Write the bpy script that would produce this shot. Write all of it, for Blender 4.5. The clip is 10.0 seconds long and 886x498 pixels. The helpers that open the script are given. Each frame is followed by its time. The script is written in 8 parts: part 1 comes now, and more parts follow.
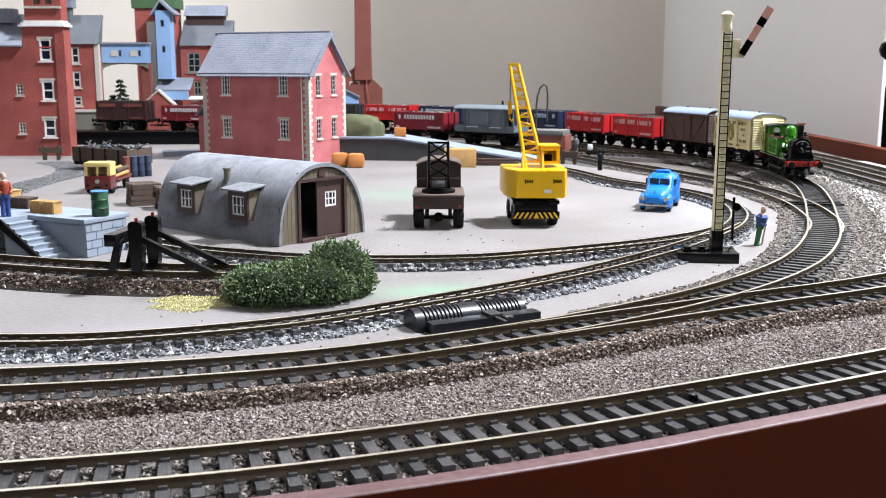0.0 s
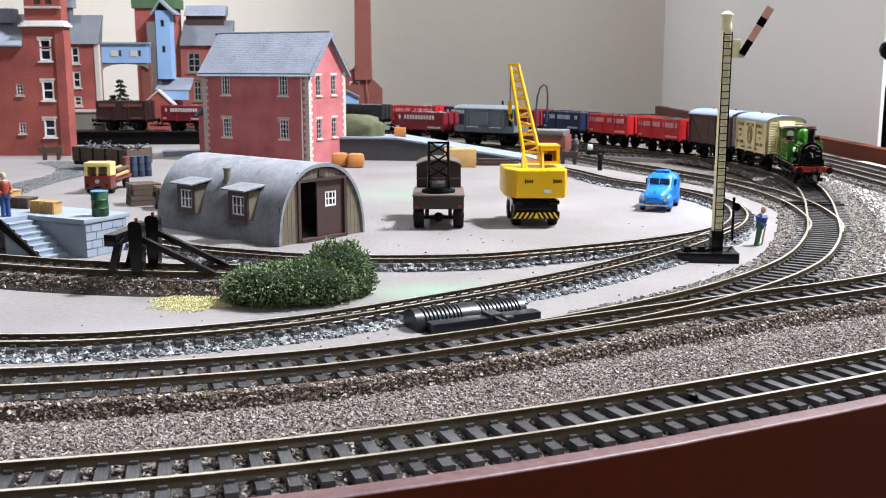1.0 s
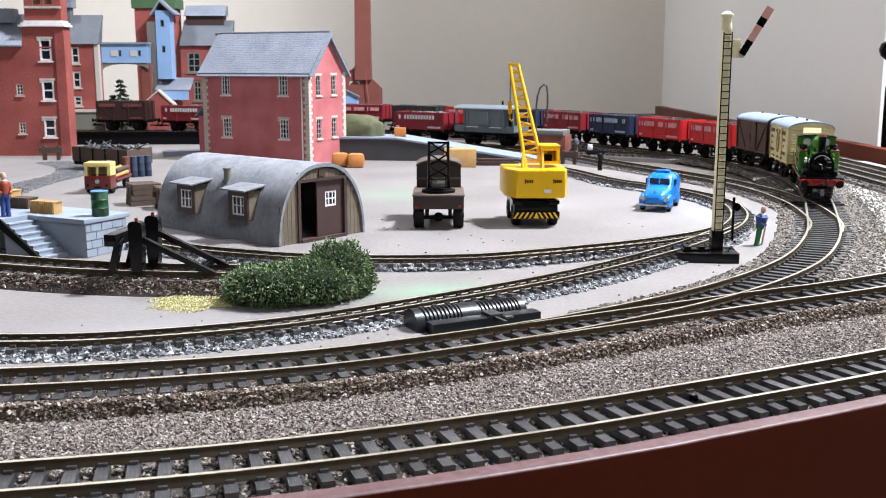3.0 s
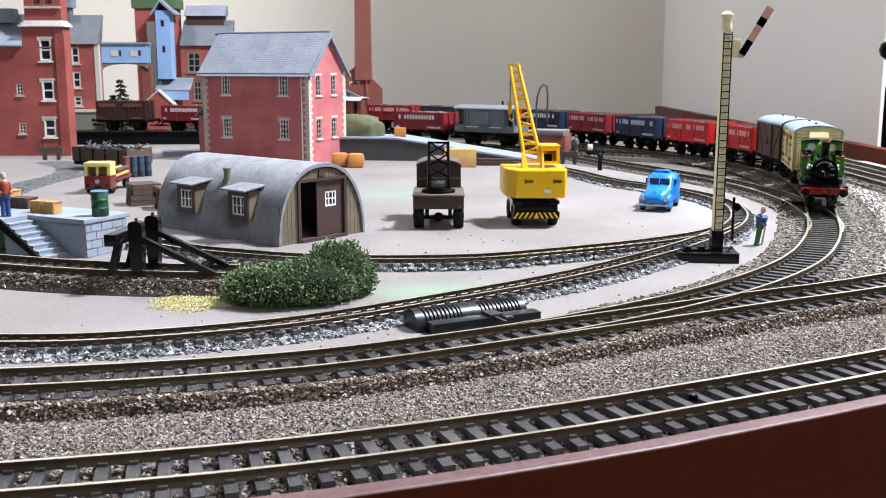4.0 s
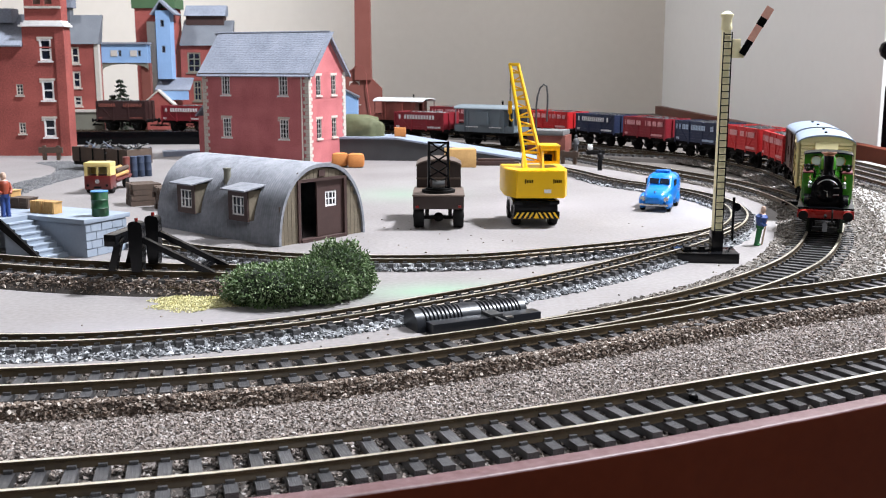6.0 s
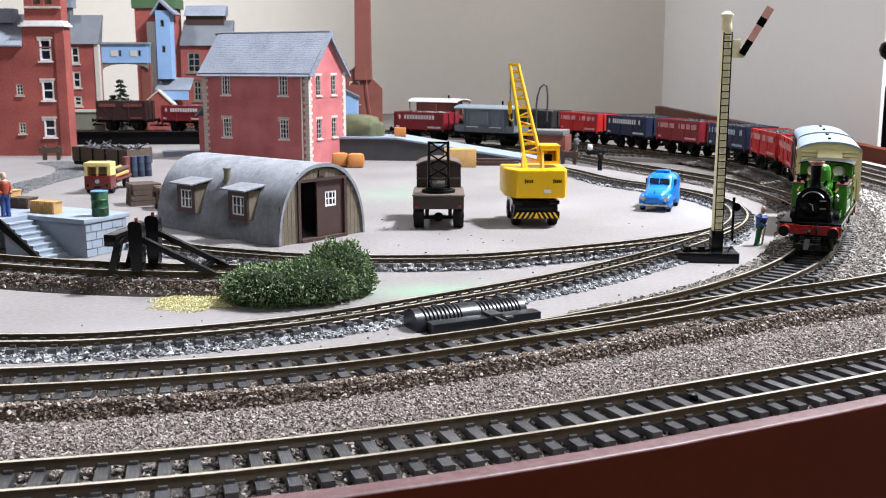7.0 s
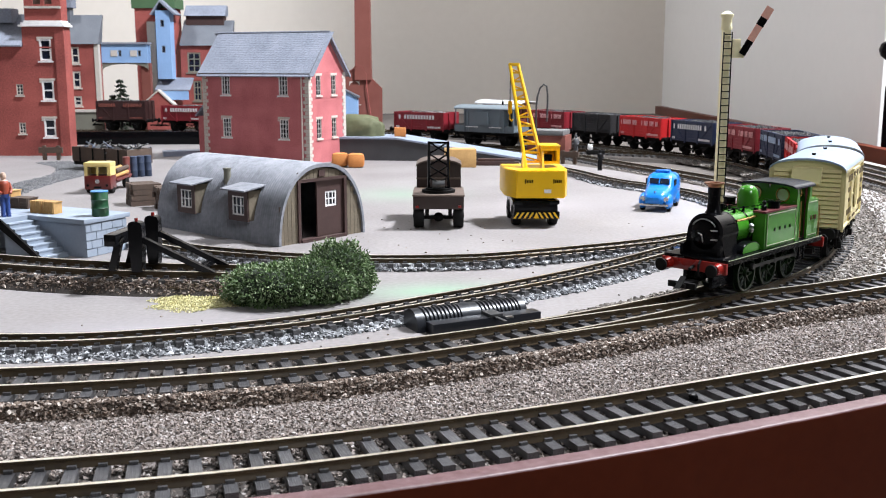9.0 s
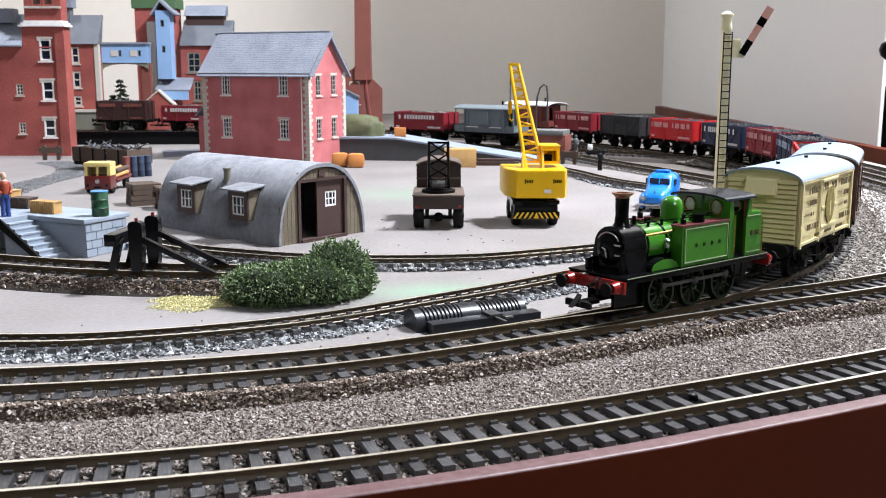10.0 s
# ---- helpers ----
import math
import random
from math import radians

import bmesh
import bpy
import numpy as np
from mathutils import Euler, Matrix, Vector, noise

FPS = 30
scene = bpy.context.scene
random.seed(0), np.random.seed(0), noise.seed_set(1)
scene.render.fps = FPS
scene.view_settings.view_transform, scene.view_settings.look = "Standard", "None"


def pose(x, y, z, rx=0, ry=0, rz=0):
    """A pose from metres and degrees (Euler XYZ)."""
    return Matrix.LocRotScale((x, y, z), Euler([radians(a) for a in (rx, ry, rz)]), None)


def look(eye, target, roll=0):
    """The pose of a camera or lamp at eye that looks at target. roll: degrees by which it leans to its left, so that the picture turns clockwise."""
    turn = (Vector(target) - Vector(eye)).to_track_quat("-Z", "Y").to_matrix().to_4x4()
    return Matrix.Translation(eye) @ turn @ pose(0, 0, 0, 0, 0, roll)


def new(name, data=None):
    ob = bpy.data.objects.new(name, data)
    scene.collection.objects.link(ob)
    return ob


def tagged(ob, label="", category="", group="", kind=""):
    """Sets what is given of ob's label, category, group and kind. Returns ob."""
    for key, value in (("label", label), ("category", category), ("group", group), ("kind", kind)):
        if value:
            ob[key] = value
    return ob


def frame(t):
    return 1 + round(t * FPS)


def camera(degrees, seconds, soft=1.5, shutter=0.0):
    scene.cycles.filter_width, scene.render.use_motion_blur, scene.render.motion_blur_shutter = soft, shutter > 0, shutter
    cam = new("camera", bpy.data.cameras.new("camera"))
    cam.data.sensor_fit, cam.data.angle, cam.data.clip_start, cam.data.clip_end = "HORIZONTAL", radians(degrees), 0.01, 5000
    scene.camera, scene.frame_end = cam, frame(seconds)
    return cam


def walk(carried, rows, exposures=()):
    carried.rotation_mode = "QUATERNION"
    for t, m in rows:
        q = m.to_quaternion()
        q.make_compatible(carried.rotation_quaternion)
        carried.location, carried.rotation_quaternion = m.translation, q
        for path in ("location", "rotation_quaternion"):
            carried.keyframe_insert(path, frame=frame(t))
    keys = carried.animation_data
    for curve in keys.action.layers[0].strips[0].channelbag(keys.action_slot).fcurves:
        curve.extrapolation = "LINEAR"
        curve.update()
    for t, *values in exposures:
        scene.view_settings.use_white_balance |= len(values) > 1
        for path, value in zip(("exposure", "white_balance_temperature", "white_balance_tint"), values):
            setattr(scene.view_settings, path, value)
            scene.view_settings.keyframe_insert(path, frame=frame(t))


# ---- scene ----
# A model railway at true model size: 1:76 standard gauge track is 16.5 mm, the narrow gauge 9 mm.
cam = camera(47.2, 10.0, soft=1.0)
cam.data.dof.use_dof = True
cam.data.dof.focus_distance = 0.40
cam.data.dof.aperture_fstop = 72.0
CAM = pose(0.0, 0.0, 0.09076, 90 - 10.274, 0, 0)
walk(cam, [(0.0, CAM), (10.0, CAM)], exposures=[(0.0, 0.0), (10.0, 0.0)])

# ---- light: a lit room, two ceiling panels, an added fill, a dim world outside ----
world = bpy.data.worlds.new("room_world")
scene.world = world
world.use_nodes = True
world.node_tree.nodes["Background"].inputs[0].default_value = (0.75, 0.8, 0.9, 1)
world.node_tree.nodes["Background"].inputs[1].default_value = 0.3


def area_lamp(name, x, y, z, sx, sy, watts, colour, target):
    d = bpy.data.lights.new(name, "AREA")
    d.shape, d.size, d.size_y, d.energy, d.color = "RECTANGLE", sx, sy, watts, colour
    o = new(name, d)
    o.matrix_world = look((x, y, z), target)
    return o


LAMP = (0.92, 0.97, 1.06)
area_lamp("ceiling_lamp_west", -1.00, 1.32, 1.46, 0.22, 0.22, 21, LAMP, (0.35, 1.30, 0.10))
area_lamp("ceiling_lamp_east", 0.80, 0.66, 1.44, 0.16, 0.16, 80, LAMP, (0.12, 0.85, 0.1))
# added fill behind the camera, brightens faces turned towards it
area_lamp("ceiling_lamp_south", 0.85, -1.45, 1.40, 0.5, 0.5, 22, LAMP, (0.25, 0.5, 0))


# ---- small modelling kit ----
def box(bm, x0, x1, y0, y1, z0, z1, bev=0.0):
    v = [bm.verts.new(p) for p in ((x0, y0, z0), (x1, y0, z0), (x1, y1, z0), (x0, y1, z0), (x0, y0, z1), (x1, y0, z1), (x1, y1, z1), (x0, y1, z1))]
    f = [bm.faces.new([v[i] for i in q]) for q in ((3, 2, 1, 0), (4, 5, 6, 7), (0, 1, 5, 4), (1, 2, 6, 5), (2, 3, 7, 6), (3, 0, 4, 7))]
    if bev:
        e = list({e for g in f for e in g.edges})
        bmesh.ops.bevel(bm, geom=e, offset=bev, segments=2, affect="EDGES", profile=0.6)
    return bm


def boxes(*rows, bev=0.0):
    bm = bmesh.new()
    for r in rows:
        box(bm, *r, bev=bev)
    return bm


def prism(bm, pts, axis, a, b):
    """A polygon drawn in the two other axes, swept along one axis from a to b."""
    def at(p, s):
        return {"x": (s, p[0], p[1]), "y": (p[0], s, p[1]), "z": (p[0], p[1], s)}[axis]
    lo = [bm.verts.new(at(p, a)) for p in pts]
    hi = [bm.verts.new(at(p, b)) for p in pts]
    n = len(pts)
    bm.faces.new(lo)
    bm.faces.new(hi[::-1])
    for i in range(n):
        bm.faces.new((lo[i], hi[i], hi[(i + 1) % n], lo[(i + 1) % n]))
    return bm


def cyl(bm, p0, p1, r, seg=12, r2=None):
    p0, p1 = Vector(p0), Vector(p1)
    d = p1 - p0
    m = Matrix.Translation((p0 + p1) / 2) @ d.to_track_quat("Z", "Y").to_matrix().to_4x4()
    bmesh.ops.create_cone(bm, cap_ends=True, segments=seg, radius1=r, radius2=r if r2 is None else r2, depth=d.length, matrix=m)
    return bm


def lathe(bm, prof, seg=16, m=Matrix()):
    """A profile of (radius, height) turned round z."""
    rings = []
    for r, z in prof:
        rings.append([bm.verts.new(m @ Vector((r * math.cos(2 * math.pi * i / seg), r * math.sin(2 * math.pi * i / seg), z))) for i in range(seg)])
    for a, b in zip(rings, rings[1:]):
        for i in range(seg):
            bm.faces.new((a[i], a[(i + 1) % seg], b[(i + 1) % seg], b[i]))
    bm.faces.new(rings[0][::-1])
    bm.faces.new(rings[-1])
    return bm


def tube(bm, pts, r, seg=8):
    pts = [Vector(p) for p in pts]
    rings = []
    for i, p in enumerate(pts):
        d = (pts[min(i + 1, len(pts) - 1)] - pts[max(i - 1, 0)]).normalized()
        u = d.orthogonal().normalized() if abs(d.z) > 0.99 else d.cross(Vector((0, 0, 1))).normalized()
        w = d.cross(u)
        rings.append([bm.verts.new(p + r * (math.cos(2 * math.pi * k / seg) * u + math.sin(2 * math.pi * k / seg) * w)) for k in range(seg)])
    for a, b in zip(rings, rings[1:]):
        best = min(range(seg), key=lambda k: (a[0].co - b[k].co).length)
        for k in range(seg):
            bm.faces.new((a[k], a[(k + 1) % seg], b[(k + 1 + best) % seg], b[(k + best) % seg]))
    bm.faces.new(rings[0][::-1])
    bm.faces.new(rings[-1])
    return bm


def mesh_of(name, bm, material, smooth=40):
    bmesh.ops.recalc_face_normals(bm, faces=bm.faces)
    if smooth and not bm.faces.layers.int.get("flat"):
        lim = radians(smooth)
        for f in bm.faces:
            f.smooth = True
        for e in bm.edges:
            if len(e.link_faces) == 2 and e.calc_face_angle(0.0) > lim:
                e.smooth = False
    me = bpy.data.meshes.new(name)
    bm.to_mesh(me)
    bm.free()
    me.materials.append(material)
    return me


def part(name, bm, material, parent, label="", m=None, smooth=40):
    me = bm if isinstance(bm, bpy.types.Mesh) else mesh_of(name, bm, material, smooth)
    ob = new(name, me)
    ob.parent = parent
    if m is not None:
        ob.matrix_basis = m
    if label:
        tagged(ob, label)
    return ob


def pieces(name, bm, material, parent, label=""):
    """Each loose piece of a bmesh as a part of its own."""
    bm.faces.ensure_lookup_table()
    left = set(bm.faces)
    for f0 in list(bm.faces):
        if f0 not in left:
            continue
        grp, todo = [], [f0]
        left.discard(f0)
        while todo:
            f = todo.pop()
            grp.append(f)
            for e in f.edges:
                for g in e.link_faces:
                    if g in left:
                        left.discard(g)
                        todo.append(g)
        one = bmesh.new()
        vs = {v: one.verts.new(v.co) for f in grp for v in f.verts}
        for f in grp:
            one.faces.new([vs[v] for v in f.verts])
        part(name, one, material, parent, label)
    bm.free()


def thing(name, m, label, category, group="", kind=""):
    ob = new(name)
    ob.empty_display_size = 0.01
    ob.matrix_basis = m
    return tagged(ob, label, category, group, kind)


def single(name, bm, material, label, category, m=None, group="", kind="", smooth=40):
    ob = new(name, mesh_of(name, bm, material, smooth))
    if m is not None:
        ob.matrix_basis = m
    return tagged(ob, label, category, group, kind)


def spline(points, n=16, smooth=0):
    P = np.array(points, float)
    P = np.vstack([2 * P[0] - P[1], P, 2 * P[-1] - P[-2]])
    Q = []
    for i in range(1, len(P) - 2):
        a, b, c, d = P[i - 1:i + 3]
        for t in np.linspace(0, 1, n, endpoint=False):
            Q.append(0.5 * (2 * b + (c - a) * t + (2 * a - 5 * b + 4 * c - d) * t * t + (3 * b - a - 3 * c + d) * t ** 3))
    Q.append(P[-2])
    Q = np.array(Q)
    s = np.r_[0, np.cumsum(np.hypot(*np.diff(Q, axis=0).T))]
    u = np.arange(0, s[-1], 0.002)
    Q = np.column_stack([np.interp(u, s, Q[:, 0]), np.interp(u, s, Q[:, 1])])
    for _ in range(smooth):
        Q[1:-1] = 0.25 * Q[:-2] + 0.5 * Q[1:-1] + 0.25 * Q[2:]
    s = np.r_[0, np.cumsum(np.hypot(*np.diff(Q, axis=0).T))]
    return Q, s


def along(path, s):
    """Place and heading (radians) at the length s of a path."""
    Q, S = path
    p = np.array([np.interp(s, S, Q[:, 0]), np.interp(s, S, Q[:, 1])])
    a = np.array([np.interp(s - 0.003, S, Q[:, 0]), np.interp(s - 0.003, S, Q[:, 1])])
    b = np.array([np.interp(s + 0.003, S, Q[:, 0]), np.interp(s + 0.003, S, Q[:, 1])])
    return p, math.atan2(b[1] - a[1], b[0] - a[0])


def offset(path, d):
    """The path's points moved d to its left."""
    Q, _ = path
    t = np.gradient(Q, axis=0)
    t /= np.hypot(t[:, 0], t[:, 1])[:, None]
    return Q + d * np.column_stack([-t[:, 1], t[:, 0]])


# ---- materials ----
def material(name, c, rough=0.6, metal=0.0, c2=None, fine=900.0, coarse=60.0, amount=0.5, bump=0.15, spec=0.5, each=0.0, coat=0.0, stretch=None):
    """Two scales of noise between c and c2, with fine relief; each: how far single pieces differ."""
    m = bpy.data.materials.new(name)
    m.use_nodes = True
    nt = m.node_tree
    bs = nt.nodes["Principled BSDF"]
    link = nt.links.new
    c2 = c2 or tuple(v * 0.72 for v in c)
    co = nt.nodes.new("ShaderNodeTexCoord").outputs["Object"]
    n1, n2 = nt.nodes.new("ShaderNodeTexNoise"), nt.nodes.new("ShaderNodeTexNoise")
    for n, s in ((n1, fine), (n2, coarse)):
        n.inputs["Scale"].default_value = s
        n.inputs["Detail"].default_value = 4
        link(co, n.inputs["Vector"])
    if stretch:
        mp = nt.nodes.new("ShaderNodeMapping")
        mp.inputs["Scale"].default_value = stretch
        link(co, mp.inputs["Vector"])
        link(mp.outputs[0], n1.inputs["Vector"])
    mx = nt.nodes.new("ShaderNodeMath")
    mx.operation = "MULTIPLY_ADD"
    link(n1.outputs[0], mx.inputs[0])
    mx.inputs[1].default_value = 0.5
    half = nt.nodes.new("ShaderNodeMath")
    half.operation = "MULTIPLY"
    link(n2.outputs[0], half.inputs[0])
    half.inputs[1].default_value = 0.5
    link(half.outputs[0], mx.inputs[2])
    ramp = nt.nodes.new("ShaderNodeMapRange")
    link(mx.outputs[0], ramp.inputs[0])
    ramp.inputs[1].default_value, ramp.inputs[2].default_value = 0.5 - 0.28, 0.5 + 0.28
    ramp.inputs[3].default_value, ramp.inputs[4].default_value = 0.5 - amount, 0.5 + amount
    mix = nt.nodes.new("ShaderNodeMix")
    mix.data_type = "RGBA"
    mix.inputs[6].default_value, mix.inputs[7].default_value = (*c, 1), (*c2, 1)
    link(ramp.outputs[0], mix.inputs[0])
    out = mix.outputs[2]
    if each:
        info = nt.nodes.new("ShaderNodeObjectInfo")
        hv = nt.nodes.new("ShaderNodeHueSaturation")
        mr = nt.nodes.new("ShaderNodeMapRange")
        mr.inputs[3].default_value, mr.inputs[4].default_value = 1 - each, 1 + each
        link(info.outputs["Random"], mr.inputs[0])
        link(mr.outputs[0], hv.inputs["Value"])
        link(out, hv.inputs["Color"])
        out = hv.outputs[0]
    link(out, bs.inputs["Base Color"])
    bs.inputs["Metallic"].default_value = metal
    bs.inputs["Specular IOR Level"].default_value = spec
    bs.inputs["Coat Weight"].default_value = coat
    rr = nt.nodes.new("ShaderNodeMapRange")
    link(n2.outputs[0], rr.inputs[0])
    rr.inputs[3].default_value, rr.inputs[4].default_value = max(0.03, rough - 0.12), min(1, rough + 0.12)
    link(rr.outputs[0], bs.inputs["Roughness"])
    if bump:
        bp = nt.nodes.new("ShaderNodeBump")
        bp.inputs["Strength"].default_value = bump
        bp.inputs["Distance"].default_value = 0.0003
        link(n1.outputs[0], bp.inputs["Height"])
        link(bp.outputs[0], bs.inputs["Normal"])
    return m


def stones_material(name, colours, rough=0.85):
    """Loose stones, each of its own shade."""
    m = bpy.data.materials.new(name)
    m.use_nodes = True
    nt = m.node_tree
    bs = nt.nodes["Principled BSDF"]
    geo = nt.nodes.new("ShaderNodeNewGeometry")
    ramp = nt.nodes.new("ShaderNodeValToRGB")
    els = ramp.color_ramp.elements
    while len(els) < len(colours):
        els.new(0.5)
    for i, c in enumerate(colours):
        els[i].position = i / max(1, len(colours) - 1)
        els[i].color = (*c, 1)
    nt.links.new(geo.outputs["Random Per Island"], ramp.inputs[0])
    nt.links.new(ramp.outputs[0], bs.inputs["Base Color"])
    bs.inputs["Roughness"].default_value = rough
    return m


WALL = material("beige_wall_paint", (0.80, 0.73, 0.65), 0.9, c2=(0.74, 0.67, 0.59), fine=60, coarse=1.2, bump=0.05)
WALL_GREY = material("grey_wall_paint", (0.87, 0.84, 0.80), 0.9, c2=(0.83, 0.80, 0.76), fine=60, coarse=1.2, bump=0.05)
# unseen ceiling and walls: toned down so they bounce less fill light
CEIL = material("greyed_ceiling_paint", (0.6, 0.6, 0.58), 0.9, fine=60, coarse=2)
WALL_DIM = material("dimmed_unseen_wall_paint", (0.30, 0.27, 0.24), 0.9, c2=(0.26, 0.235, 0.21), fine=60, coarse=1.2, bump=0.05)
CARPET = material("dark_carpet", (0.12, 0.11, 0.11), 0.95, fine=300, coarse=3)
FASCIA = material("red_brown_board_paint", (0.115, 0.024, 0.010), 0.45, c2=(0.085, 0.016, 0.007), fine=250, coarse=8, bump=0.1, spec=0.10)
FASCIA_TOP = material("worn_mauve_board_edge", (0.150, 0.088, 0.092), 0.46, c2=(0.090, 0.040, 0.039), fine=420, coarse=45, amount=0.8, bump=0.6)
YARD = material("grey_yard_paint", (0.265, 0.245, 0.240), 0.62, c2=(0.165, 0.146, 0.140), fine=500, coarse=11, amount=0.75, bump=0.08)
EARTH = material("brown_scatter_base", (0.050, 0.040, 0.033), 0.95, c2=(0.024, 0.019, 0.016), fine=1200, coarse=90, amount=0.8, bump=0.8)
PALE = material("pale_plaster_ground", (0.42, 0.41, 0.395), 0.9, c2=(0.25, 0.235, 0.22), fine=500, coarse=30, amount=0.7, bump=0.5)
CINDER = material("grey_cinder_ground", (0.065, 0.055, 0.048), 0.95, c2=(0.135, 0.115, 0.10), fine=900, coarse=35, amount=0.8, bump=0.7)
RAIL = material("nickel_rail_brass_side", (0.100, 0.066, 0.030), 0.48, 0.25, c2=(0.032, 0.021, 0.012), fine=400, coarse=60, bump=0.05)
RAILTOP = material("polished_rail_head", (0.90, 0.86, 0.76), 0.36, 1.0, c2=(0.76, 0.70, 0.56), fine=400, coarse=60, bump=0.02)
SLEEPER = material("black_plastic_sleeper", (0.095, 0.092, 0.094), 0.34, c2=(0.025, 0.024, 0.025), fine=1500, coarse=260, amount=0.95, each=0.35, bump=0.9, spec=0.7, stretch=(1.6, 0.10, 1.6))
GRAVEL = stones_material("grey_brown_gravel", [(0.030, 0.023, 0.019), (0.20, 0.158, 0.135), (0.28, 0.238, 0.215), (0.11, 0.087, 0.073), (0.43, 0.39, 0.365)])
SHOULDER = stones_material("brown_ballast", [(0.028, 0.019, 0.014), (0.125, 0.086, 0.062), (0.072, 0.050, 0.037), (0.20, 0.15, 0.118), (0.48, 0.42, 0.37)])
GREYSTONE = stones_material("grey_white_ballast", [(0.03, 0.031, 0.033), (0.25, 0.255, 0.265), (0.09, 0.092, 0.097), (0.50, 0.505, 0.515), (0.15, 0.153, 0.16)])


def tint(m, spots):
    """Soft patches of another colour on a material: (x, y, length, width, turn, colour, strength)."""
    nt = m.node_tree
    bs = nt.nodes["Principled BSDF"]
    co = nt.nodes.new("ShaderNodeTexCoord").outputs["Object"]
    src = bs.inputs["Base Color"].links[0].from_socket
    for x, y, a, b, turn, colour, strength in spots:
        mp = nt.nodes.new("ShaderNodeMapping")
        mp.vector_type = "TEXTURE"
        mp.inputs["Location"].default_value = (x, y, 0)
        mp.inputs["Rotation"].default_value = (0, 0, radians(turn))
        mp.inputs["Scale"].default_value = (a, b, 1)
        gr = nt.nodes.new("ShaderNodeTexGradient")
        gr.gradient_type = "QUADRATIC_SPHERE"
        k = nt.nodes.new("ShaderNodeMath")
        k.operation = "MULTIPLY"
        k.inputs[1].default_value = strength
        k.use_clamp = True
        mix = nt.nodes.new("ShaderNodeMix")
        mix.data_type = "RGBA"
        mix.inputs[7].default_value = (*colour, 1)
        nt.links.new(co, mp.inputs["Vector"])
        nt.links.new(mp.outputs[0], gr.inputs[0])
        nt.links.new(gr.outputs["Fac"], k.inputs[0])
        nt.links.new(k.outputs[0], mix.inputs[0])
        nt.links.new(src, mix.inputs[6])
        src = mix.outputs[2]
    nt.links.new(src, bs.inputs["Base Color"])


# broad tints on the yard, one of them around the crane lorry
tint(YARD, [(-0.005, 0.405, 0.060, 0.028, 12, (0.20, 0.30, 0.21), 1.0), (-0.030, 0.72, 0.075, 0.075, 0, (0.21, 0.27, 0.21), 0.9), (-0.10, 0.345, 0.10, 0.03, 8, (0.27, 0.25, 0.26), 0.9), (0.165, 0.62, 0.05, 0.12, 0, (0.32, 0.305, 0.305), 1.0),
            (0.0, 0.545, 0.05, 0.03, 0, (0.20, 0.18, 0.175), 0.8), (0.07, 0.66, 0.10, 0.06, 20, (0.29, 0.26, 0.26), 0.9)])


# ---- room ----
def room():
    for nm, b, mt, lb in (
        ("wall_north", (-2.6, 0.470, 2.2, 2.3, -0.95, 1.5), WALL, "plain beige painted room wall behind the layout"),
        ("wall_east", (0.470, 0.56, 1.10, 2.3, -0.95, 1.5), WALL_GREY, "grey-beige painted side wall beside the layout"),
        ("wall_east_recess", (2.20, 2.30, -4.2, 1.10, -0.95, 1.5), WALL_DIM, "unseen recess wall beside the layout, darkened to cut bounced light"),
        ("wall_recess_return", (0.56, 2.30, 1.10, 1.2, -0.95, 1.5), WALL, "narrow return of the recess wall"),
        ("wall_south", (-2.6, 2.30, -4.3, -4.2, -0.95, 1.5), WALL_DIM, "unseen wall behind the camera, darkened to cut bounced light"),
        ("wall_west", (-2.7, -2.6, -4.3, 2.3, -0.95, 1.5), WALL_DIM, "unseen far side wall, darkened to cut bounced light"),
        ("ceiling", (-2.7, 2.3, -4.3, 2.3, 1.5, 1.6), CEIL, "unseen ceiling of the room, greyed to cut bounced light"),
        ("floor", (-2.7, 2.3, -4.3, 2.3, -1.05, -0.95), CARPET, "dark carpeted floor under the layout"),
    ):
        single(nm, boxes(b), mt, lb, nm.split("_")[0], kind="structure")


room()

# ---- track lines ----
MAIN = spline([(-.42, .292), (-.32, .276), (-.22, .268), (-.124, .273), (-.0475, .289), (.0, .310), (.0434, .3348), (.1064, .3836), (.1587, .4439), (.1957, .5147), (.2227, .590), (.2472, .6661),
               (.2667, .7436), (.2749, .8231), (.268, .9027), (.2438, .9788), (.2099, 1.0513), (.1729, 1.1222), (.1318, 1.1907), (.0825, 1.2537), (.0239, 1.308), (-.0422, 1.353), (-.114, 1.3882),
               (-.1899, 1.4132), (-.2686, 1.4274), (-.36, 1.435), (-.5, 1.44), (-.9, 1.44)], smooth=60)
NEAR = spline([(-.40, .235), (-.25, .200), (-.17, .197), (-.0965, .2085), (-.034, .2235), (.031, .2475), (.0635, .2625), (.1135, .2865), (.17, .317), (.25, .37), (.32, .45), (.36, .57), (.375, .73), (.375, 1.0), (.35, 1.25)], smooth=60)
THROUGH = spline([(.0, .3099), (.042, .3322), (.084, .3545), (.1255, .3765), (.1515, .389), (.181, .4055), (.225, .436), (.28, .50), (.32, .59), (.335, .71), (.335, .95), (.31, 1.15)], smooth=20)
FRONT_NARROW = spline([(-.36, .365), (-.27, .330), (-.20, .316), (-.1415, .3145), (-.1065, .3175), (-.0545, .336), (-.007, .3685), (.0515, .4155), (.105, .4725), (.140, .5185), (.162, .556), (.177, .600), (.182, .645),
                       (.176, .690), (.155, .735), (.130, .775), (.110, .84), (.085, .90)], smooth=30)
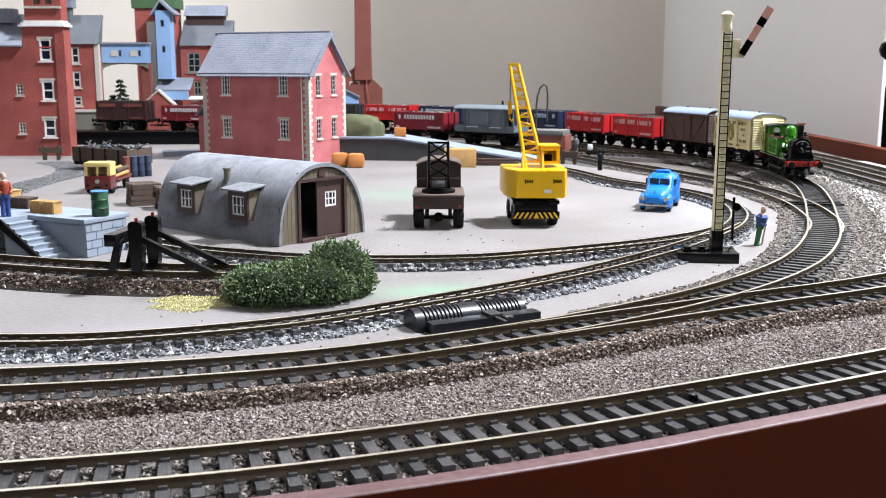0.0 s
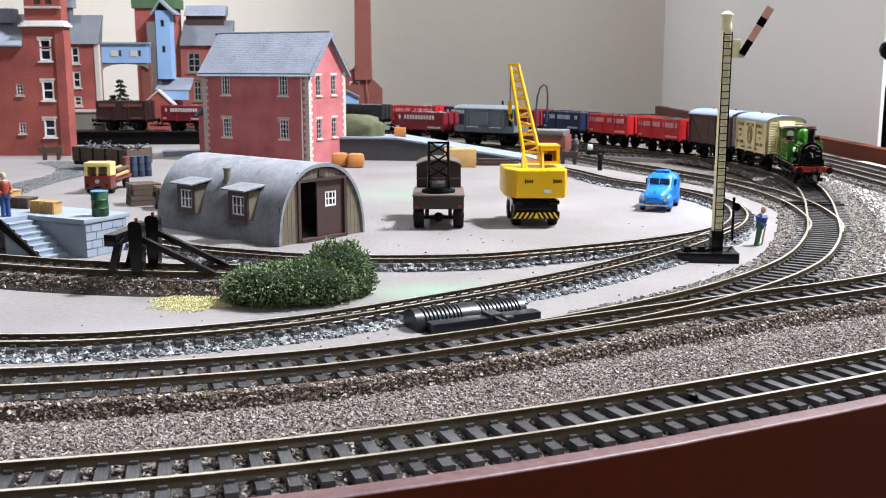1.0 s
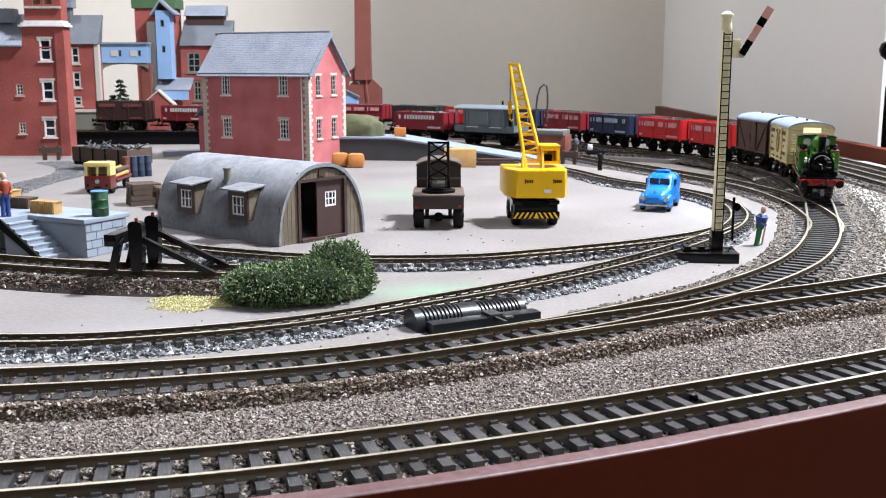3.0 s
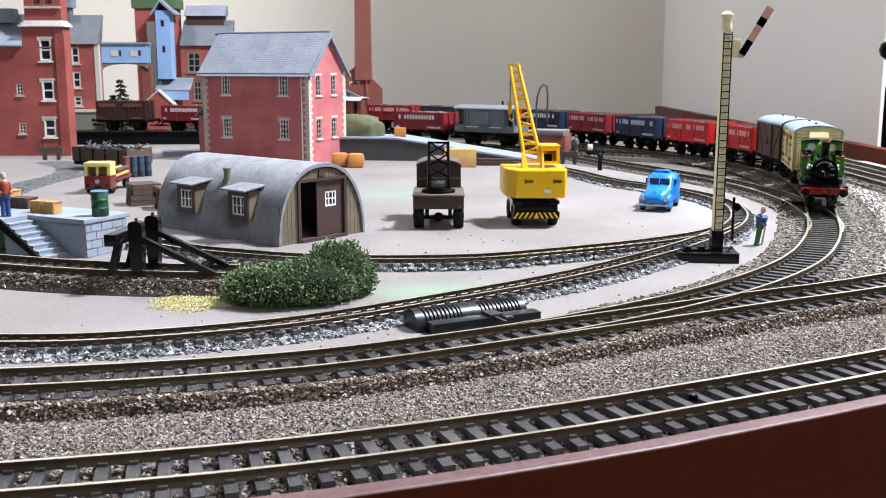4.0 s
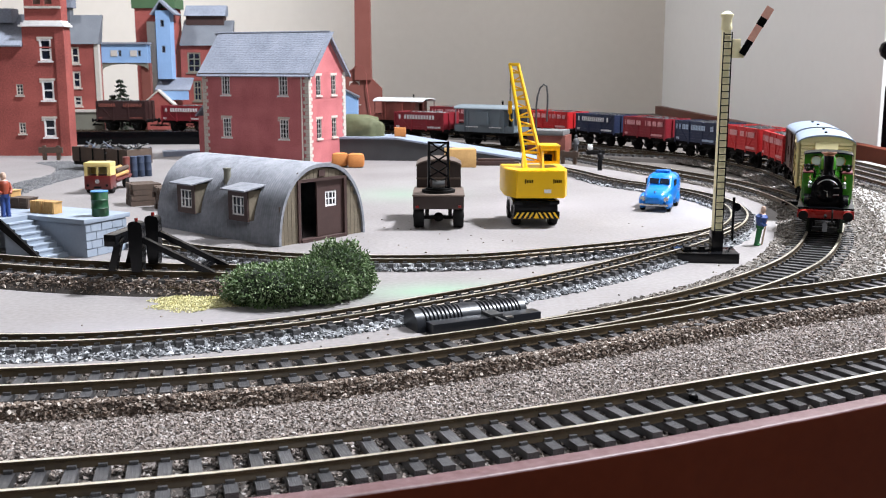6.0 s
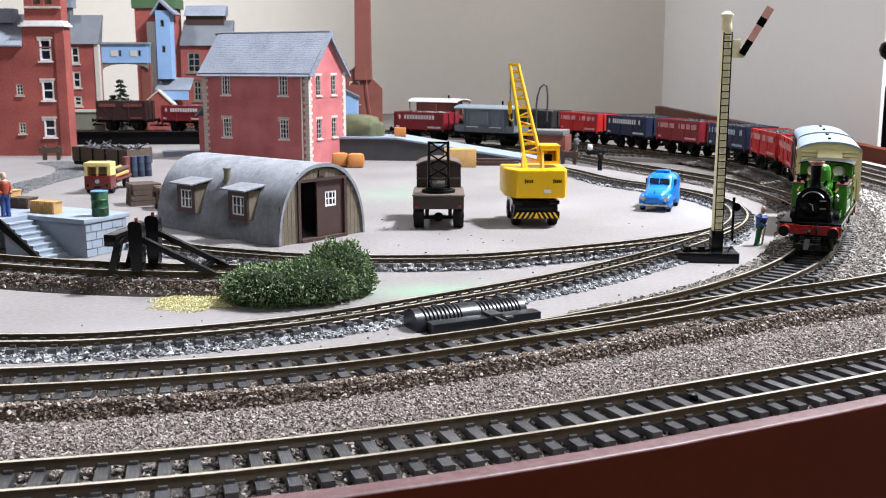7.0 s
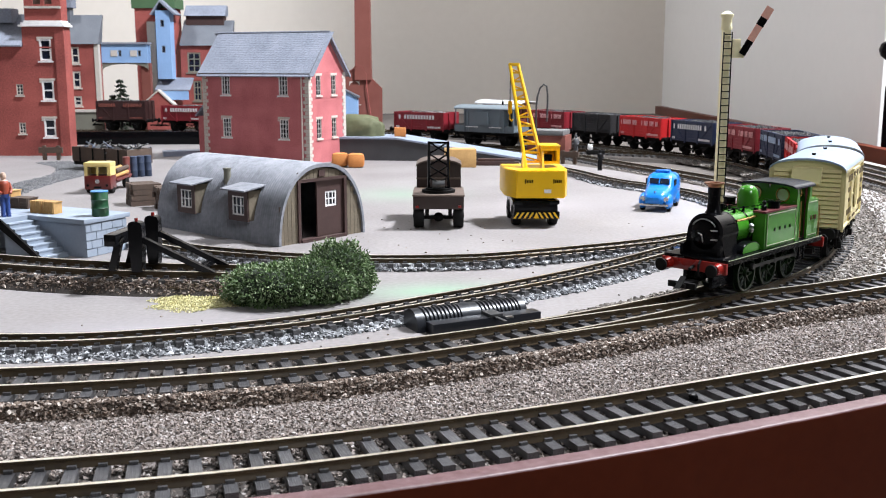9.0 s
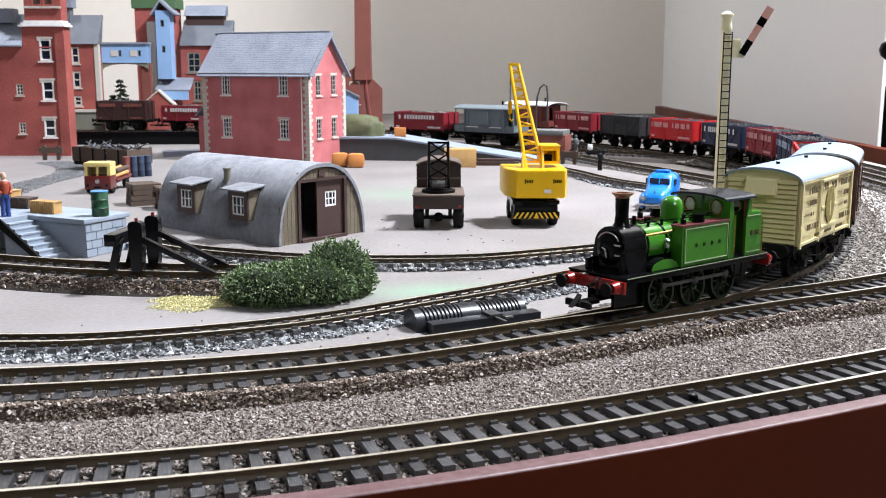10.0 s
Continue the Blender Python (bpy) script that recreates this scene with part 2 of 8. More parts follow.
YARD_NARROW = spline([(-.155, .507), (-.122, .481), (-.088, .4655), (-.062, .4565), (-.0215, .4530), (.017, .457), (.045, .468), (.0815, .486), (.107, .501), (.140, .527), (.162, .560)], smooth=20)
BUFFER_LINE = spline([(-.47, .600), (-.37, .525), (-.27, .463), (-.190, .430), (-.138, .415), (-.084, .409)], smooth=20)
BACK = spline([(.30, .93), (.235, 1.0), (.17, 1.042), (.075, 1.097), (.015, 1.140), (-.09, 1.21), (-.22, 1.29), (-.38, 1.36), (-.60, 1.375), (-.9, 1.375)], smooth=40)
LOOP = spline([(.1957, .5147), (.2130, .556), (.2230, .602), (.2285, .652), (.226, .715), (.213, .775), (.187, .845), (.153, .925), (.126, .99), (.06, 1.06)], smooth=20)


def line_object(name, path, half, z0, z1, material_, label, a=0.0, b=9.0, shift=0.0):
    """A flat bed along a track line."""
    Q, S = path
    keep = (S >= a) & (S <= b)
    L, R = offset(path, half + shift)[keep][::3], offset(path, -half + shift)[keep][::3]
    slope = min(0.004, half * 0.4)
    L2, R2 = offset(path, half + shift + slope)[keep][::3], offset(path, -half + shift - slope)[keep][::3]
    bm = bmesh.new()
    prev = None
    for l, r, l2, r2 in zip(L, R, L2, R2):
        v = [bm.verts.new((*l2, z0)), bm.verts.new((*l, z1)), bm.verts.new((*r, z1)), bm.verts.new((*r2, z0))]
        if prev:
            for i in range(3):
                bm.faces.new((prev[i], prev[i + 1], v[i + 1], v[i]))
        prev = v
    return single(name, bm, material_, label, "track bed", kind="structure")


def sleeper_mesh(length, width, gauge, name):
    bm = boxes((-width / 2, width / 2, -length / 2, length / 2, -0.0022, 0.0))
    for g in (-gauge / 2, gauge / 2):
        for s in (-1, 1):
            box(bm, -width * 0.34, width * 0.34, g + s * 0.0011 - 0.0005, g + s * 0.0011 + 0.0005, -0.0001, 0.0008)
    return mesh_of(name, bm, SLEEPER, 0)


SLEEPER_STD = sleeper_mesh(0.0295, 0.0030, 0.0165, "sleeper")
SLEEPER_NARROW = sleeper_mesh(0.0165, 0.0026, 0.009, "sleeper")
RAIL_PROFILE = [(-0.0008, 0.0), (0.0008, 0.0), (0.0008, 0.0002), (0.0003, 0.0008), (0.0003, 0.0017), (0.00062, 0.0019), (0.00062, 0.0025), (-0.00062, 0.0025), (-0.00062, 0.0019), (-0.0003, 0.0017), (-0.0003, 0.0008), (-0.0008, 0.0002)]


def rail(parent, path, d, top, a, b, high=1.0):
    Q, S = path
    keep = (S >= a) & (S <= b)
    C = offset(path, d)[keep][::2]
    t = np.gradient(C, axis=0)
    t /= np.hypot(t[:, 0], t[:, 1])[:, None]
    n = np.column_stack([-t[:, 1], t[:, 0]])
    bm = bmesh.new()
    prev = None
    k = len(RAIL_PROFILE)
    for c, w in zip(C, n):
        v = [bm.verts.new((c[0] + w[0] * x, c[1] + w[1] * x, top - 0.0025 * high + z * high)) for x, z in RAIL_PROFILE]
        if prev:
            for i in range(k):
                bm.faces.new((prev[i], prev[(i + 1) % k], v[(i + 1) % k], v[i]))
        else:
            bm.faces.new(v)
        prev = v
    bm.faces.new(prev[::-1])
    ob = part("rail", bm, RAIL, parent, "brassy steel rail with a polished head")
    ob.data.materials.append(RAILTOP)
    for p in ob.data.polygons:
        if p.center.z > top - 0.0001 * high:
            p.material_index = 1
    return ob


def track(path, gauge, top, a, b, label, pitch=0.0069, sleeper=None, rails=True, skip=()):
    t = thing("railway_track", pose(0, 0, 0), label, "track", "railway tracks", "structure")
    high = 1.0 if gauge > 0.012 else 0.72
    b = min(b, path[1][-1])
    if rails:
        rail(t, path, gauge / 2, top, a, b, high)
        rail(t, path, -gauge / 2, top, a, b, high)
    me = sleeper or (SLEEPER_STD if gauge > 0.012 else SLEEPER_NARROW)
    rnd = random.Random(5)
    s = a + pitch / 2
    count = 0
    while s < b and count < 300:
        if not any(lo < s < hi for lo, hi in skip):
            p, h = along(path, s)
            part("sleeper", me, None, t, m=pose(p[0], p[1], top - 0.0025 * high, rnd.uniform(-0.6, 0.6), 0, math.degrees(h) + rnd.uniform(-1.2, 1.2)))
            count += 1
        s += pitch
    return t


def separation(path, other):
    """How far the line 'other' lies from each sleeper place of 'path', near its start."""
    out = []
    s_ = 0.00345
    while s_ < 0.30:
        p, h = along(path, s_)
        out.append((s_, float(np.min(np.hypot(other[0][:, 0] - p[0], other[0][:, 1] - p[1])))))
        s_ += 0.0069
    return out


def turnout_sleepers(parent, path, top, places):
    """Sleepers that reach under both lines of a turnout, growing longer to the left."""
    for s_, d in places:
        p, h = along(path, s_)
        bm = boxes((-0.0015, 0.0015, -0.01475, 0.01475 + d, -0.0022, 0.0))
        for g in (-0.00825, 0.00825, d - 0.00825, d + 0.00825):
            for k in (-1, 1):
                box(bm, -0.0010, 0.0010, g + k * 0.0011 - 0.0005, g + k * 0.0011 + 0.0005, -0.0001, 0.0008)
        part("sleeper", mesh_of("sleeper", bm, SLEEPER, 0), None, parent, m=pose(p[0], p[1], top - 0.0025, 0, 0, math.degrees(h) + d * 260))


GLOSS_TIE = material("shiny_black_tie_bar", (0.012, 0.012, 0.013), 0.25, bump=0.05)
RT = 0.0050        # rail height of the main line and the sidings
RT_NEAR = 0.0028   # rail height of the near line
RT_BUF = 0.0085    # rail height of the buffer stop line


def tracks():
    toe = float(MAIN[1][np.argmin(np.hypot(MAIN[0][:, 0], MAIN[0][:, 1] - 0.310))])
    heel = toe + 0.150
    track(MAIN, 0.0165, RT, 0.05, 2.02, "standard gauge main line track curving round the yard", skip=[(toe + 0.010, heel)])
    track(NEAR, 0.0165, RT_NEAR, 0.05, 1.9, "standard gauge track beside the board edge")
    split = separation(THROUGH, MAIN)
    keep = [s_ for s_, d in split if d < 0.0265]
    t = track(THROUGH, 0.0165, RT - 0.0002, 0.010, 1.3, "standard gauge line leading away from the turnout", skip=[(0, max(keep))])
    turnout_sleepers(t, THROUGH, RT - 0.0002, [(s_, d) for s_, d in split if 0.012 < s_ < max(keep)])
    track(FRONT_NARROW, 0.009, RT, 0.0, 1.3, "narrow gauge siding in grey ballast", pitch=0.0062)
    track(YARD_NARROW, 0.009, RT, 0.0, 0.40, "narrow gauge siding past the curved hut", pitch=0.0062)
    track(BUFFER_LINE, 0.0165, RT_BUF, 0.0, 0.9, "raised siding that ends at the buffer stop")
    track(BACK, 0.0165, RT, 0.0, 1.4, "goods siding behind the loading ramp")
    split = separation(LOOP, MAIN)
    keep = [s_ for s_, d in split if d < 0.0265]
    t = track(LOOP, 0.0165, RT - 0.0002, 0.012, 0.9, "inner loop line leaving the far turnout", skip=[(0, max(keep))])
    for s_, d in ((0.128, 0.026), (0.136, 0.026)):
        p, h = along(LOOP, s_)
        part("tie_bar", boxes((-0.0015, 0.0015, -d, 0.011, -0.0016, -0.0004)), GLOSS_TIE, t, "shiny black tie bar across the points", m=pose(p[0], p[1], RT, 0, 0, math.degrees(h)))


tracks()


# ---- baseboard and ground ----
def baseboard():
    """The board follows the near line in front and runs along the walls behind."""
    edge = offset(NEAR, -0.0180)
    keep = (edge[:, 1] < 0.62) & (edge[:, 0] < 0.415)
    front = [tuple(p) for p in edge[keep][::4]]
    poly = [(-1.4, 0.20)] + front + [(0.415, 0.62), (0.415, 2.0), (-1.4, 2.0)]
    bm = bmesh.new()
    lo = [bm.verts.new((x, y, -0.022)) for x, y in poly]
    hi = [bm.verts.new((x, y, -0.0024)) for x, y in poly]
    bm.faces.new(hi)
    bm.faces.new(lo[::-1])
    n = len(poly)
    for i in range(n):
        bm.faces.new((lo[i], lo[(i + 1) % n], hi[(i + 1) % n], hi[i]))
    single("ground", bm, CINDER, "cinder-brown scenic baseboard top under the tracks", "ground", kind="structure")
    # fascia: a board on edge with a worn lip
    a, b = offset(NEAR, -0.0156), offset(NEAR, -0.0214)
    bm = bmesh.new()
    prev = None
    for p, q in list(zip(a, b))[5::2]:
        w = 0.00035 * noise.noise(Vector((q[0] * 60, q[1] * 60, 0))) + 0.00018 * noise.noise(Vector((q[0] * 240, q[1] * 240, 3)))
        n = (q - p) / np.hypot(*(q - p))
        ring = [(p, -0.14), (p, -0.0010), (p + n * 0.0006, -0.0005)]
        for k in range(6):
            e = math.pi / 2 * k / 5
            ring.append((q + n * (0.0007 * math.sin(e) - 0.0007 + w), -0.0012 + 0.0007 * math.cos(e)))
        ring += [(q + n * (w * 0.4 - 0.0001), -0.0042), (q, -0.14)]
        v = [bm.verts.new((*c, z)) for c, z in ring]
        if prev:
            for i in range(len(v) - 1):
                bm.faces.new((prev[i], prev[i + 1], v[i + 1], v[i]))
        prev = v
    ob = single("front_fascia", bm, FASCIA, "red-brown painted board edge with a worn pale lip", "board edge", kind="structure", smooth=30)
    ob.data.materials.append(FASCIA_TOP)
    for p in ob.data.polygons:
        if p.center.z > -0.00105:
            p.material_index = 1
    single("edge_board", boxes((0.415, 0.428, 0.60, 2.0, -0.12, 0.0125), bev=0.0006), FASCIA, "red-brown painted upstand board along the layout's far side", "board edge", kind="structure")
    # the yard: a sheet 2.4 mm thick bounded by the main line
    Q = offset(MAIN, 0.0)
    keep = (Q[:, 0] > -0.39) & (Q[:, 1] < 0.74)
    rim = [tuple(p) for p in Q[keep][::4]]
    poly = [(-1.3, 0.30)] + rim + [(0.20, 0.80), (0.16, 0.87), (0.10, 0.97), (0.02, 1.05), (-0.10, 1.15), (-0.3, 1.24), (-0.5, 1.3), (-1.3, 1.3)]
    bm = bmesh.new()
    hi = [bm.verts.new((x, y, 0.0)) for x, y in poly]
    lo = [bm.verts.new((x, y, -0.003)) for x, y in poly]
    bm.faces.new(hi)
    bm.faces.new(lo[::-1])
    n = len(poly)
    for i in range(n):
        bm.faces.new((lo[i], lo[(i + 1) % n], hi[(i + 1) % n], hi[i]))
    single("yard", bm, YARD, "smooth grey painted goods yard ground", "ground", kind="structure")
    poly = [(0.196, 0.452), (0.232, 0.520), (0.262, 0.600), (0.290, 0.700), (0.306, 0.800), (0.316, 0.90), (0.322, 0.985), (0.41, 0.985), (0.41, 0.52), (0.30, 0.43)]
    bm = bmesh.new()
    prism(bm, poly, "z", -0.003, -0.0008)
    single("pale_ground", bm, PALE, "pale grey plaster ground outside the curve", "ground", kind="structure")
    # dark strip that paints the shade in the gaps between the near sleepers
    line_object("near_bed", NEAR, 0.0115, -0.0026, -0.0022, EARTH, "dark bed under the near line, sleeper-gap shade in its colour", 0.0, 1.9)
    line_object("main_bed", MAIN, 0.0165, -0.0026, 0.0004, EARTH, "brown ballast bed under the main line", 0.0, 2.0)
    line_object("through_bed", THROUGH, 0.0165, -0.0026, 0.0003, EARTH, "brown ballast bed under the line beyond the turnout", 0.0, 1.5)
    line_object("buffer_bed", BUFFER_LINE, 0.0145, 0.0, 0.0048, EARTH, "raised brown ballast bed of the buffer stop line")
    # wide and dark: the shade beneath the parked wagons is in its colour
    line_object("back_bed", BACK, 0.030, -0.0026, 0.0008, EARTH, "brown ballast bed of the back siding, darkened for wagon shade")
    line_object("loop_bed", LOOP, 0.017, -0.0026, 0.0006, CINDER, "grey-brown ballast bed of the loop")


baseboard()


# ---- materials of the rolling stock ----
BLACK = material("satin_black_paint", (0.0035, 0.0035, 0.0042), 0.16, c2=(0.0025, 0.0025, 0.003), fine=900, coarse=120, bump=0.03, spec=0.14)
DARK = material("dirty_black_underframe", (0.010, 0.009, 0.0085), 0.75, c2=(0.005, 0.0045, 0.0045), fine=900, coarse=120, spec=0.12)
GREEN = material("apple_green_paint", (0.042, 0.205, 0.012), 0.24, c2=(0.030, 0.16, 0.010), fine=500, coarse=60, bump=0.03, coat=0.35)
BROWNRED = material("purple_brown_lining", (0.12, 0.022, 0.026), 0.35, c2=(0.085, 0.016, 0.02), bump=0.03)
LINE_CREAM = material("pale_lining", (0.40, 0.46, 0.28), 0.5)
BEAM_RED = material("buffer_beam_red", (0.27, 0.011, 0.007), 0.28, c2=(0.19, 0.009, 0.006), bump=0.03, coat=0.2)
STEEL = material("bright_steel", (0.55, 0.55, 0.55), 0.3, 1.0, bump=0.03)
BRASS = material("turned_brass", (0.62, 0.40, 0.14), 0.28, 1.0, c2=(0.45, 0.27, 0.10), bump=0.03)
COPPER = material("copper_cap", (0.42, 0.20, 0.12), 0.35, 0.9, bump=0.03)
CREAM = material("cream_van_paint", (0.72, 0.62, 0.34), 0.5, c2=(0.64, 0.54, 0.28), fine=500, coarse=50, amount=0.4, bump=0.08)
VANBROWN = material("bauxite_van_brown", (0.075, 0.034, 0.024), 0.55, c2=(0.05, 0.022, 0.016), bump=0.08)
ROOF = material("pale_blue_grey_roof", (0.28, 0.34, 0.44), 0.42, c2=(0.22, 0.27, 0.36), fine=300, coarse=40, bump=0.05)
GREY_ROOF = material("mid_grey_roof", (0.17, 0.20, 0.22), 0.5, c2=(0.13, 0.155, 0.17), bump=0.05)
LETTER_BROWN = material("dark_brown_lettering", (0.16, 0.12, 0.06), 0.6)
LETTER_WHITE = material("white_lettering", (0.72, 0.70, 0.70), 0.6)
LETTER_BLUE = material("pale_blue_lettering", (0.45, 0.55, 0.70), 0.6)
LETTER_PINK = material("faded_pink_lettering", (0.75, 0.38, 0.38), 0.6)
EMBLEM = material("olive_gold_emblem", (0.32, 0.24, 0.05), 0.6, c2=(0.12, 0.10, 0.03), fine=900, coarse=250, amount=0.9)
COAL = stones_material("black_coal", [(0.010, 0.010, 0.011), (0.03, 0.03, 0.032), (0.018, 0.018, 0.02)], 0.4)
# opaque and pale: the reflected glow of the cab windows as colour
GLOW_GLASS = material("cab_glass_painted_reflection", (0.75, 0.80, 0.78), 0.08, spec=0.8, bump=0)


def clear_glass():
    m = bpy.data.materials.new("clear_cab_glazing")
    m.use_nodes = True
    b = m.node_tree.nodes["Principled BSDF"]
    b.inputs["Base Color"].default_value = (0.9, 0.95, 0.95, 1)
    b.inputs["Roughness"].default_value = 0.05
    b.inputs["Transmission Weight"].default_value = 1.0
    b.inputs["IOR"].default_value = 1.2
    return m


CLEAR = clear_glass()


def bars(parent, spans, y, z0, z1, mat_, name="lettering", thick=0.0003, split=0.8):
    """Plain bars in place of letters on a side at y; spans: (x0, x1, count)."""
    s = 1 if y > 0 else -1
    rnd = random.Random(int(abs(z0) * 1e6) + len(spans))
    ya, yb = min(y, y + s * thick), max(y, y + s * thick)
    for x0, x1, n in spans:
        w = (x1 - x0) / n
        for i in range(n):
            a, k = x0 + i * w, rnd.random()
            e = w * split
            h = z1 - z0
            bm = boxes((a, a + e * 0.36, ya, yb, z0, z1))
            if k < 0.8:
                box(bm, a + e * 0.60, a + e, ya, yb, z0, z1)
            ob = part(name, bm, mat_, parent)
    return ob


def wheelset(parent, x, r=0.0062, gauge=0.0165, spokes=0, colour=None):
    """An axle with its two wheels, turning about y."""
    bm = bmesh.new()
    cyl(bm, (0, -0.011, 0), (0, 0.011, 0), 0.0008, 8)
    for s in (-1, 1):
        y = s * (gauge / 2 - 0.0003)
        if spokes:
            n = 28
            for ra, rb, ya, yb in ((r * 0.86, r, y - 0.0012, y + 0.0012), (r + 0.0006, r * 0.86, y - s * 0.0012 - 0.0003, y - s * 0.0012 + 0.0003)):
                lo, hi = min(ra, rb), max(ra, rb)
                rings = [[bm.verts.new((q * math.cos(2 * math.pi * i / n), yy, q * math.sin(2 * math.pi * i / n))) for i in range(n)] for q, yy in ((lo, ya), (hi, ya), (hi, yb), (lo, yb))]
                for k in range(4):
                    a, b = rings[k], rings[(k + 1) % 4]
                    for i in range(n):
                        bm.faces.new((a[i], a[(i + 1) % n], b[(i + 1) % n], b[i]))
            cyl(bm, (0, y - 0.0013, 0), (0, y + 0.0016 * (1 if s > 0 else 1), 0), r * 0.22, 12)
            for k in range(spokes):
                a = 2 * math.pi * k / spokes
                cyl(bm, (r * 0.18 * math.cos(a), y, r * 0.18 * math.sin(a)), (r * 0.9 * math.cos(a), y, r * 0.9 * math.sin(a)), 0.0005, 6)
            cyl(bm, (r * 0.42, y, 0), (r * 0.42, y + s * 0.0032, 0), 0.0008, 8)
        else:
            cyl(bm, (0, y - 0.001, 0), (0, y + 0.001, 0), r, 20)
            cyl(bm, (0, y - s * 0.0016, 0), (0, y - s * 0.001, 0), r + 0.0006, 20)
            cyl(bm, (0, y + s * 0.001, 0), (0, y + s * 0.0018, 0), r * 0.35, 10)
            for k in range(5):
                a = 2 * math.pi * k / 5
                box(bm, r * 0.55 * math.cos(a) - 0.0007, r * 0.55 * math.cos(a) + 0.0007, y - 0.0011, y + 0.0011, r * 0.55 * math.sin(a) - 0.0007, r * 0.55 * math.sin(a) + 0.0007)
    if not spokes:
        return part("wheelset", bm, colour or DARK, parent, m=pose(x, 0, r))
    axle = bmesh.new()
    cyl(axle, (0, -0.0095, 0), (0, 0.0095, 0), 0.0012, 10)
    ob = part("wheelset", axle, colour or DARK, parent, m=pose(x, 0, r))
    pieces("wheel_piece", bm, colour or DARK, ob)
    return ob


def buffer_pair(parent, x, d, z=0.0137, colour=None, half=0.0113, big=1.0, stout=1.0):
    """Two buffers at the end x that stick out in the direction d."""
    for s in (-1, 1):
        bm = bmesh.new()
        cyl(bm, (0, 0, 0), (d * 0.0032, 0, 0), 0.0019 * big * stout, 14, 0.0015 * big * stout)
        ob = part("buffer", bm, colour or DARK, parent, m=pose(x, s * half, z))
        bm = bmesh.new()
        cyl(bm, (d * 0.0032, 0, 0), (d * 0.0056, 0, 0), 0.0009 * big, 10)
        cyl(bm, (d * 0.0056, 0, 0), (d * 0.0063, 0, 0), 0.0026 * big, 18)
        part("buffer_head", bm, DARK, ob)


def coupling(parent, x, d):
    bm = boxes((min(0, d * 0.011), max(0, d * 0.011), -0.0022, 0.0022, 0.0062, 0.0078))
    box(bm, min(d * 0.0085, d * 0.0098), max(d * 0.0085, d * 0.0098), -0.0062, 0.0062, 0.0058, 0.0082)
    prism(bm, [(d * 0.0098, 0.0082), (d * 0.0135, 0.0062), (d * 0.0085, 0.0105)], "y", -0.0012, 0.0012)
    part("coupling", bm, DARK, parent, m=pose(x, 0, 0))


def underframe(parent, L, wb):
    """Solebars, axle guards, springs and brake gear of a four-wheeled wagon."""
    bm = bmesh.new()
    for s in (-1, 1):
        box(bm, -L / 2, L / 2, s * 0.0118 - 0.0008, s * 0.0118 + 0.0008, 0.0112, 0.0142)
        for a in (-1, 1):
            x = a * wb / 2
            prism(bm, [(x - 0.0055, 0.0118), (x + 0.0055, 0.0118), (x + 0.0016, 0.0042), (x - 0.0016, 0.0042)], "y", s * 0.0122 - 0.0005, s * 0.0122 + 0.0005)
            box(bm, x - 0.0018, x + 0.0018, min(s * 0.0127, s * 0.0145), max(s * 0.0127, s * 0.0145), 0.0048, 0.0078)
            for k in range(3):
                box(bm, x - 0.0055 + k * 0.0012, x + 0.0055 - k * 0.0012, min(s * 0.0127, s * 0.0140), max(s * 0.0127, s * 0.0140), 0.0098 - k * 0.0008, 0.0104 - k * 0.0008)
        tube(bm, [(-wb / 2 + 0.006, s * 0.0128, 0.0080), (0.0, s * 0.0134, 0.0062), (wb / 2, s * 0.0142, 0.0098)], 0.00045, 6)
        box(bm, -0.0014, 0.0014, s * 0.0122 - 0.0005, s * 0.0122 + 0.0005, 0.0042, 0.0118)
    for a in (-1, 1):
        box(bm, a * L / 2 - 0.0009, a * L / 2 + 0.0009, -0.0140, 0.0140, 0.0112, 0.0152)
    box(bm, -L / 2, L / 2, -0.0110, 0.0110, 0.0135, 0.0150)
    part("underframe", bm, DARK, parent)
    buffer_pair(parent, L / 2 + 0.0009, 1)
    buffer_pair(parent, -L / 2 - 0.0009, -1)
    coupling(parent, L / 2, 1)
    coupling(parent, -L / 2, -1)


WHEELS = []      # every turning axle: (object, wheel radius)


